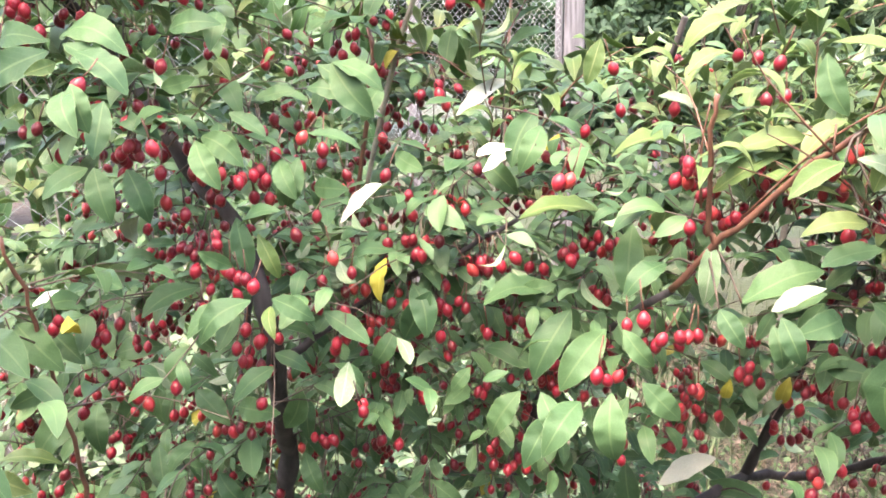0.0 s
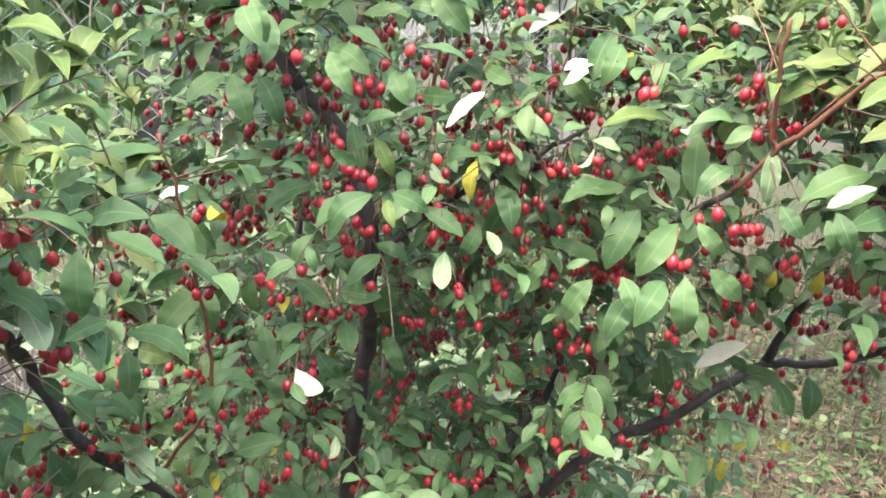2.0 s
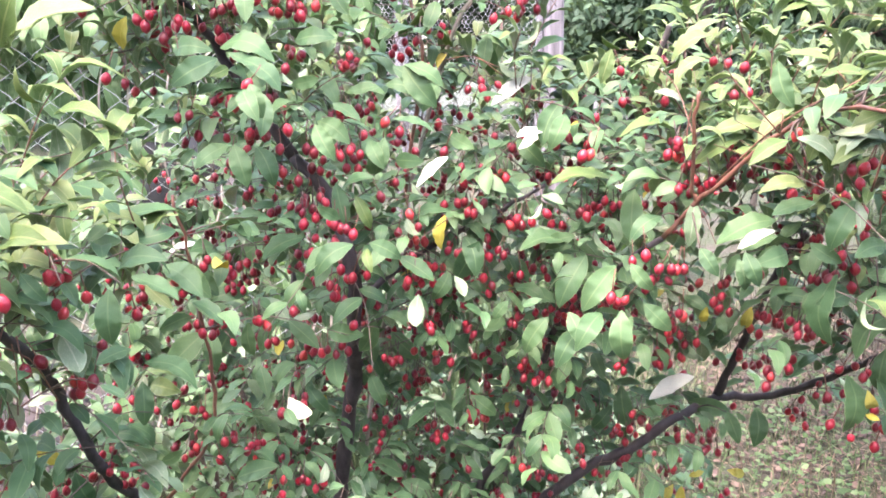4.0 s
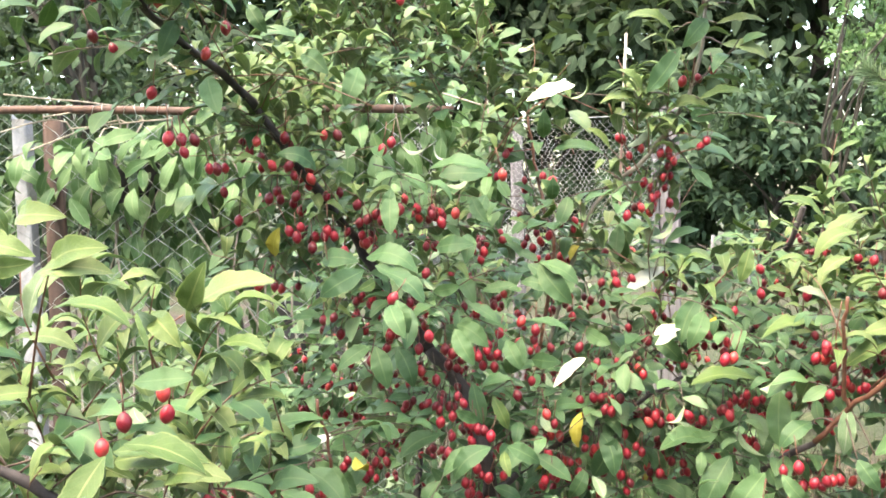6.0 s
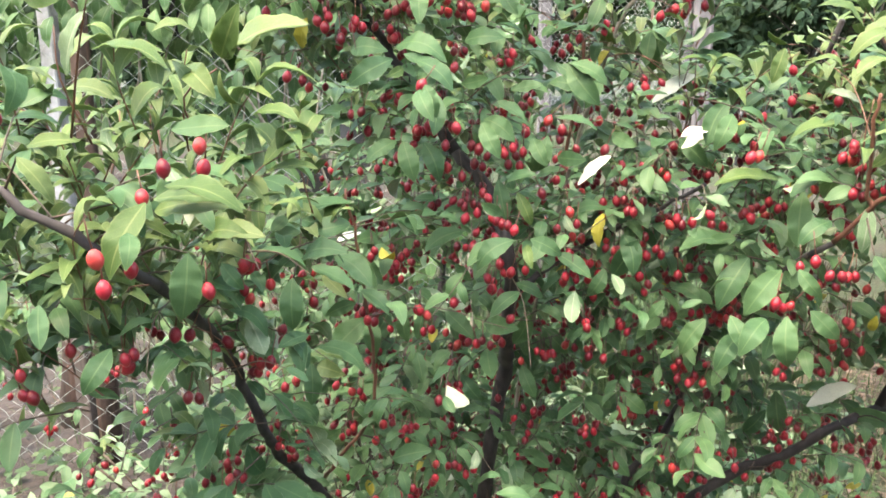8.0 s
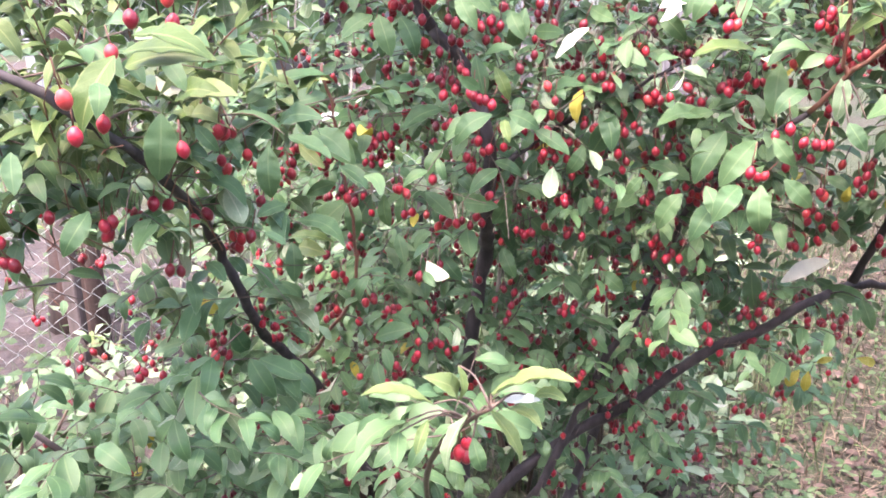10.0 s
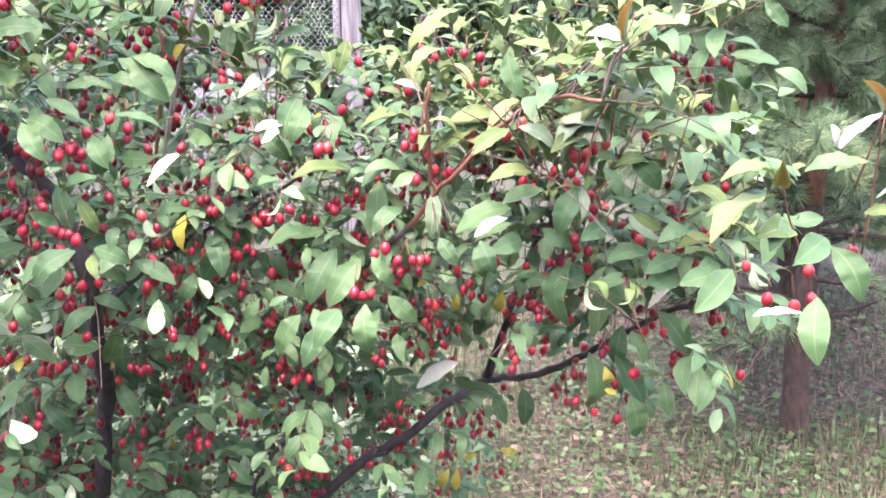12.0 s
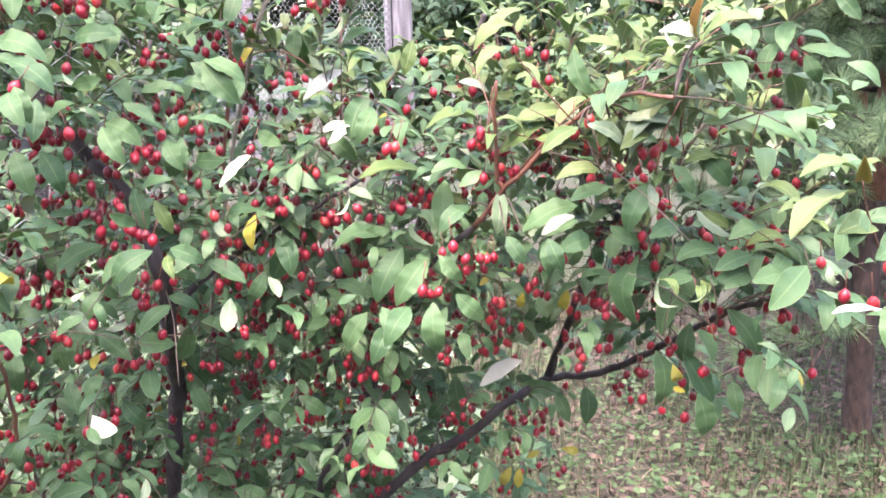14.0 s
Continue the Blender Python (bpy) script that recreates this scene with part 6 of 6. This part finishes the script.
for x, y, rz, cnt in ((-0.95, 1.65, 0.80, 400), (-0.55, 1.8, 1.05, 560), (-0.15, 1.95, 0.95, 480), (-1.30, 1.35, 0.55, 200), (0.22, 2.0, 0.9, 420), (0.05, 1.75, 0.8, 380)):
    leafy_shrub("undergrowth_shrub", (x, y, 0), "low shrub with pale grey-green leaves", "shrub", (0.36, 0.32, rz), cnt, 0.052, (grey_leaf, leaf_under), REAR_SHAPES, 12, "shrubs behind the berry bush")
FAR_HEARTS = [far_leaf(0.36, 0.08, 0.15), far_leaf(0.32, 0.14, 0.3), far_leaf(0.40, 0.05, 0.2)]
for x, y, rz in ((-1.2, 4.6, 0.6), (-2.3, 4.9, 0.55), (-3.2, 5.2, 0.6), (-1.7, 6.0, 0.6), (-2.9, 6.6, 0.65), (-4.2, 6.2, 0.6), (-0.4, 5.4, 0.5), (0.6, 4.6, 0.55), (0.1, 3.6, 0.6), (1.2, 5.6, 0.5)):
    leafy_shrub("vegetable_plant", (x, y, 0), "leafy green vegetable plant beyond the fence", "plant", (0.55, 0.5, rz), 420, 0.10, (weed_leaf, vine_under), FAR_HEARTS, 12, "vegetable plants")


# ---- pines ----
PINE = Vector((1.93, 2.60, 0))
pine = thing("pine_tree", PINE, "young pine with reddish scaly bark and long needles", "pine tree", "pines")
trunk_line = smooth_line([Vector((0.0, 0, -0.08)), Vector((0.0, 0, 0.05)), Vector((-0.01, 0, 0.4)), Vector((0.01, 0.02, 0.9)), Vector((0.05, 0.03, 1.5)), Vector((0.05, 0.0, 2.4)), Vector((0.04, 0, 3.4))], 6)
nn = len(trunk_line)
thick_at = [0.058 * (1 - 0.62 * (i / nn)) + (0.016 if i < 4 else 0) for i in range(nn)]
turn_at = next(i for i, p in enumerate(trunk_line) if p.z > 0.88)
child("trunk", mesh_from("trunk", *tube_data(trunk_line[:turn_at + 1], thick_at[:turn_at + 1], 18, 0.22), [pine_bark]), pine, "dark grey-brown furrowed lower trunk")
child("upper_trunk", mesh_from("upper_trunk", *tube_data(trunk_line[turn_at:], thick_at[turn_at:], 18, 0.16), [young_pine_bark]), pine, "orange-brown flaking upper trunk")
needles, pine_twigs = [], []


def needle_tuft(p, way, count, length):
    d = Vector(way).normalized()
    for _ in range(count):
        v = Vector(rng.normal(0, 1, 3))
        v = (v - d * v.dot(d)).normalized()
        start = p - d * (rng.random() * 0.07)
        w = (d * rng.uniform(0.3, 1.1) + v * rng.uniform(0.5, 1.0) + Vector((0, 0, 0.1))).normalized()
        needles.append((start, w, length * rng.uniform(0.7, 1.1)))


def pine_branch(z, an, length, rise, tufts):
    """A thin bough with side shoots, each ending in tufts of needles."""
    root = next((p for p in trunk_line if p.z >= z), trunk_line[-1])
    out = Vector((math.cos(an), math.sin(an), 0))
    line = smooth_line([root, root + out * length * 0.5 + Vector((0, 0, rise * 0.3)), root + out * length + Vector((0, 0, rise))], 5)
    child("branch", mesh_from("branch", *tube_data(line, [0.0085 * (0.6 + 0.2 * length) * (1.5 - i / len(line)) for i in range(len(line))], 6, 0.15), [pine_bark]), pine)
    for t in range(tufts):
        s = 0.12 + 0.88 * (t + 1) / tufts
        p = line[min(int(s * (len(line) - 1)), len(line) - 1)]
        side = out.cross(Vector((0, 0, 1))) * (1 if t % 2 else -1)
        d = (out * 0.7 + side * (rng.uniform(0.4, 1.0) if s < 0.97 else 0.0) + Vector((0, 0, rng.uniform(-0.3, 0.6)))).normalized()
        L = rng.uniform(0.08, 0.26) * (1.25 - s * 0.6)
        q = p + d * L
        pine_twigs.append(([p, p.lerp(q, 0.5) + Vector((0, 0, 0.01)), q], 0.003))
        needle_tuft(q, d, 92, 0.085)
        needle_tuft(p.lerp(q, 0.5), d, 46, 0.075)


for z, turn, length, n in ((0.50, 0.15, 0.42, 0), (0.64, 0.4, 0.9, 12), (0.80, 1.1, 0.85, 11), (0.95, 0.5, 1.05, 15), (1.1, 0.0, 1.1, 16), (1.3, 0.8, 1.1, 16), (1.55, 0.3, 1.05, 15), (1.85, 0.6, 0.95, 13), (2.2, 1.0, 0.8, 11), (2.6, 0.4, 0.6, 8), (3.0, 0.0, 0.4, 6)):
    whorl = 2 if z < 0.5 else 6
    for k in range(whorl):
        an = turn + k * 2 * math.pi / whorl + rng.normal(0, 0.2)
        if math.sin(an) < -0.1 and z < 1.0:
            continue
        pine_branch(z + rng.normal(0, 0.05), an, length * rng.uniform(0.7, 1.1), length * rng.uniform(-0.12 if z > 1.2 else 0.12, 0.28), n)
for k in range(22):
    pine_branch(rng.uniform(0.98, 2.5), rng.uniform(3.3, 5.8), rng.uniform(0.22, 0.6), rng.uniform(0.02, 0.12), 8)
for z, an, length, fall, n in ((0.52, 3.7, 0.42, -0.22, 3), (0.45, 3.4, 0.62, -0.10, 4), (0.62, 5.9, 0.70, -0.16, 7), (0.80, 6.1, 0.85, -0.20, 9), (0.75, 3.0, 0.75, -0.05, 6), (0.9, 3.6, 0.6, -0.1, 6)):
    pine_branch(z, an, length, fall, n)
P0, WAY, LEN = np.array([tuple(a) for a, b, c in needles]), np.array([tuple(b) for a, b, c in needles]), np.array([c for a, b, c in needles])
S = np.cross(WAY, (0.2, 0.3, 1.0))
S /= np.linalg.norm(S, axis=1)[:, None]
U = np.cross(WAY, S)
TIP = P0 + WAY * LEN[:, None] - np.array((0, 0, 0.10)) * LEN[:, None]
R = 0.0018
NV = np.stack([P0 + S * R, P0 - S * R * 0.5 + U * R, P0 - S * R * 0.5 - U * R, TIP], 1).reshape(-1, 3)
NF = [q for o in range(0, len(NV), 4) for q in ((o, o + 1, o + 3), (o, o + 3, o + 2))]
child("needles", mesh_from("needles", NV, NF, [needle_mat]), pine, "long pale green needles in tufts", "stuff")
child("twigs", mesh_from("twigs", *merged([tube_data(l, [t, t * 0.8, t * 0.6], 4) for l, t in pine_twigs]), [pine_bark]), pine, kind="stuff")
for x, y, turn in ((3.3, 4.6, 70.0), (2.75, 4.0, 205.0)):
    other = copy_thing(pine, pose(x, y, 0, 0, 0, turn))
    tagged(other, label="young pine with long needles farther back")


# ---- trees and shrubs in the distance ----
def broad_tree(name, place, height, radius, low, label, leaves, size, mat, group, clumps=34, stout=0.018):
    """Tapered trunk, forking limbs, and a crown of leaf clumps with gaps."""
    o = Vector(place)
    ob = thing(name, o, label, "tree", group)
    line = smooth_line([(0, 0, -0.2), (rng.normal(0, 0.1), 0, height * 0.25), (rng.normal(0, 0.25), rng.normal(0, 0.2), height * 0.55), (rng.normal(0, 0.3), rng.normal(0, 0.3), height * 0.9)], 5)
    r0 = height * stout
    child("trunk", mesh_from("trunk", *tube_data(line, [r0 * (1.1 - i / len(line)) for i in range(len(line))], 9, 0.15), [tree_bark]), ob)
    poses = []
    for c in range(clumps):
        an = rng.uniform(0, 6.28)
        h = low + (height - low) * rng.random() ** 0.85
        reach = radius * (1 - 0.55 * ((h - low) / (height - low)) ** 2) * math.sqrt(rng.random())
        mid = Vector((math.cos(an) * reach, math.sin(an) * reach, h))
        root = line[max(0, min(int((h / height) * 0.75 * (len(line) - 1)), len(line) - 1))]
        if c < 14:
            bough = smooth_line([root, root.lerp(mid, 0.5) + Vector((0, 0, 0.15)), mid], 3)
            child("limb", mesh_from("limb", *tube_data(bough, [r0 * 0.42 * (1.1 - i / len(bough)) for i in range(len(bough))], 5, 0.15), [tree_bark]), ob)
        cr = radius * rng.uniform(0.22, 0.42)
        for _ in range(leaves // clumps):
            q = rng.normal(0, 1, 3)
            q = q / np.linalg.norm(q) * rng.random() ** 0.45
            p = mid + Vector((q[0] * cr, q[1] * cr, q[2] * cr * 0.7)) + o
            poses.append(aim_matrix(p, rng.normal(0, 1, 3) - np.array((0, 0, 0.7)), (rng.normal(0, 0.7), rng.normal(-0.4, 0.7), 1), size * rng.uniform(0.7, 1.3)))
    child("crown", strewn("crown", FLAT_SHAPES, poses, (mat,), o), ob, kind="stuff")


TREES_BEHIND = ((-16, 19, 10, 3.2, 0.8), (-11.5, 17, 9, 2.9, 0.6), (-7.5, 19, 10.5, 3.1, 0.8), (-3.8, 22, 10, 2.8, 1.0), (-0.4, 24, 9.0, 2.5, 1.2), (2.6, 21, 11, 2.9, 1.0), (5.6, 20, 11.5, 3.0, 0.8), (9.0, 19, 11, 3.1, 0.8), (13, 18, 11, 3.3, 0.6), (17.5, 16, 10, 3.4, 0.6), (21, 12, 10, 3.4, 0.6))
# added out of view, behind and beside the camera, to block low sky light
UNSEEN_SHADE_TREES = ((-27, 8, 8, 3.6, 0.6), (-27, -5, 8, 3.6, 0.6), (-10, -6, 6, 3.0, 0.5), (-5, -8.5, 6, 3.0, 0.5), (0.5, -9.5, 6, 3.0, 0.5), (6, -8.5, 6, 3.0, 0.5), (11, -5, 6, 3.0, 0.5), (24, -9, 8, 3.8, 0.6))
for x, y, h, r, low in TREES_BEHIND + UNSEEN_SHADE_TREES:
    broad_tree("leafy_tree", (x, y, 0), h, r, low, "tall dark green broadleaf tree behind the garden or added out of view", 6200 if y > 8 else 1700, 0.455 if y > 8 else 0.68, tree_leaf, "distant trees", 80)
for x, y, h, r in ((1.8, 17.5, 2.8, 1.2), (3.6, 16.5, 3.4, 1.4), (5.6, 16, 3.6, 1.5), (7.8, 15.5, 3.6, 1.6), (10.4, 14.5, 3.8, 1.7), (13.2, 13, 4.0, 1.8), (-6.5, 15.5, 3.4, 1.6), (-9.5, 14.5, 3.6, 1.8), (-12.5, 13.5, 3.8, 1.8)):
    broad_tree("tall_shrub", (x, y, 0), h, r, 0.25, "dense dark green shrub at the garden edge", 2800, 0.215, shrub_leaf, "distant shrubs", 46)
broad_tree("fruit_tree", (2.55, 7.4, 0), 3.6, 0.45, 1.3, "small fruit tree with grey-green leaves", 2400, 0.065, vine_green, "", 30, 0.008)
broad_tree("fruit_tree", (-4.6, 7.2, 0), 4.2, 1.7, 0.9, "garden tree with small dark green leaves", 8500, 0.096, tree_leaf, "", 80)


# ---- ground plants ----
def blades(count, where, height, mat, name, label, lie=0.0):
    pts = where(count)
    h = height * rng.uniform(0.5, 1.25, count)
    an = rng.uniform(0, 6.28, count)
    lean = rng.uniform(0.15, 0.7, count) if not lie else rng.uniform(2.5, 6.0, count)
    dx, dy = np.cos(an), np.sin(an)
    w = rng.uniform(0.0012, 0.0028, count)
    v = np.zeros((count, 5, 3))
    z0 = np.array([ground_height(x, y) for x, y in pts]) + (0.004 if lie else 0)
    rise = h / np.sqrt(1 + lean ** 2)
    for k, (s, b) in enumerate(((0, 1), (0, -1), (0.55, 0.8), (0.55, -0.8), (1.0, 0))):
        v[:, k, 0] = pts[:, 0] + dx * lean * rise * s ** 1.6 - dy * w * b
        v[:, k, 1] = pts[:, 1] + dy * lean * rise * s ** 1.6 + dx * w * b
        v[:, k, 2] = z0 + rise * (s - 0.25 * s * s * (lean > 0.5))
    faces = []
    for i in range(count):
        o = 5 * i
        faces += [(o, o + 1, o + 3, o + 2), (o + 2, o + 3, o + 4)]
    ob = new(name, mesh_from(name, v.reshape(-1, 3), faces, [mat]))
    tagged(ob, label, "grass", kind="stuff")


def patch(x0, x1, y0, y1, lump=0.0):
    def where(n):
        out = np.zeros((0, 2))
        while len(out) < n:
            q = np.column_stack([rng.uniform(x0, x1, n), rng.uniform(y0, y1, n)]) + rng.normal(0, 0.18, (n, 2))
            if lump:
                keep = np.array([noise.noise((a * 1.3, b * 1.3, lump)) for a, b in q]) > rng.uniform(-0.5, 0.35, n)
                q = q[keep]
            out = np.concatenate([out, q])
        return out[:n]
    return where


blades(8000, patch(0.1, 4.2, 1.5, 5.0, 1.0), 0.075, grass_green, "green_grass", "short green grass on the garden ground")
blades(7000, patch(-4, 7, 4.8, 14, 2.0), 0.16, grass_green, "green_grass", "green grass farther off in the garden")
blades(1500, patch(1.35, 2.7, 1.9, 2.6), 0.11, grass_green, "green_grass", "long grass round the pine's foot")
blades(9000, patch(-0.2, 4.2, 1.5, 5.0, 4.0), 0.08, grass_dry, "dry_grass", "dry straw-coloured grass")
blades(11000, patch(-0.4, 4.2, 1.3, 5.0), 0.13, grass_dry, "straw_litter", "flattened dry straw and stems", lie=1)
blades(8000, patch(0.6, 3.6, 1.7, 4.2, 9.0), 0.11, grass_dry, "straw_litter", "flattened dry stems under the pine", lie=1)
blades(2600, patch(-2.6, -0.4, 1.2, 3.2), 0.13, grass_dry, "straw_litter", "dry straw along the fence", lie=1)
blades(2200, patch(-2.4, 0.2, 1.4, 4.5), 0.14, grass_green, "green_grass", "sparse grass along the fence")
blades(2600, patch(-0.9, 0.5, 2.45, 3.2), 0.85, grass_green, "tall_grass", "tall thin grass behind the netting")
blades(7000, patch(-4, 5, -4, 1.3, 3.0), 0.08, grass_green, "green_grass", "short green grass in front of the bush")
weeds = []
for x, y in patch(0.15, 1.75, 1.5, 3.6, 6.0)(3000):
    an = rng.uniform(0, 6.28)
    weeds.append(aim_matrix((x, y, ground_height(x, y) + rng.uniform(0.015, 0.09)), (math.cos(an), math.sin(an), rng.uniform(-0.3, 0.35)), (rng.normal(0, 0.3), rng.normal(-0.2, 0.3), 1), rng.uniform(0.014, 0.034)))
for x, y in patch(-2.4, 0.4, 1.2, 3.6, 7.0)(1300):
    an = rng.uniform(0, 6.28)
    weeds.append(aim_matrix((x, y, ground_height(x, y) + rng.uniform(0.02, 0.16)), (math.cos(an), math.sin(an), rng.uniform(-0.3, 0.35)), (rng.normal(0, 0.3), rng.normal(-0.2, 0.3), 1), rng.uniform(0.03, 0.06)))
ob = new("ground_weeds", strewn("ground_weeds", [far_leaf(0.42, 0.08, 0.15), far_leaf(0.36, 0.12, 0.3), far_leaf(0.48, 0.05, 0.2)] + FLAT_SHAPES[:2], weeds, (weed_leaf,)))
tagged(ob, "low green weeds with small rounded leaves", "weeds", kind="stuff")
sprout = []
for x, y in patch(1.5, 3.6, 1.7, 4.4, 6.0)(1300):
    an = rng.uniform(0, 6.28)
    sprout.append(aim_matrix((x, y, ground_height(x, y) + rng.uniform(0.01, 0.06)), (math.cos(an), math.sin(an), rng.uniform(-0.3, 0.35)), (rng.normal(0, 0.3), rng.normal(-0.2, 0.3), 1), rng.uniform(0.02, 0.05)))
ob = new("ground_weeds", strewn("ground_weeds", [far_leaf(0.42, 0.08, 0.15), far_leaf(0.30, 0.12, 0.3)] + FLAT_SHAPES[:2], sprout, (weed_leaf,)))
tagged(ob, "sparse green weeds under the pine", "weeds", kind="stuff")
litter = []
for x, y in patch(0.2, 4.2, 1.6, 5.0)(7000):
    an = rng.uniform(0, 6.28)
    litter.append(aim_matrix((x, y, ground_height(x, y) + rng.uniform(0.004, 0.02)), (math.cos(an), math.sin(an), rng.uniform(-0.15, 0.2)), (rng.normal(0, 0.3), rng.normal(0, 0.3), 1), rng.uniform(0.025, 0.055)))
ob = new("fallen_leaves", strewn("fallen_leaves", FLAT_SHAPES, litter, (dead_leaf,)))
tagged(ob, "fallen brown and purplish dry leaves on the ground", "leaf litter", kind="stuff")
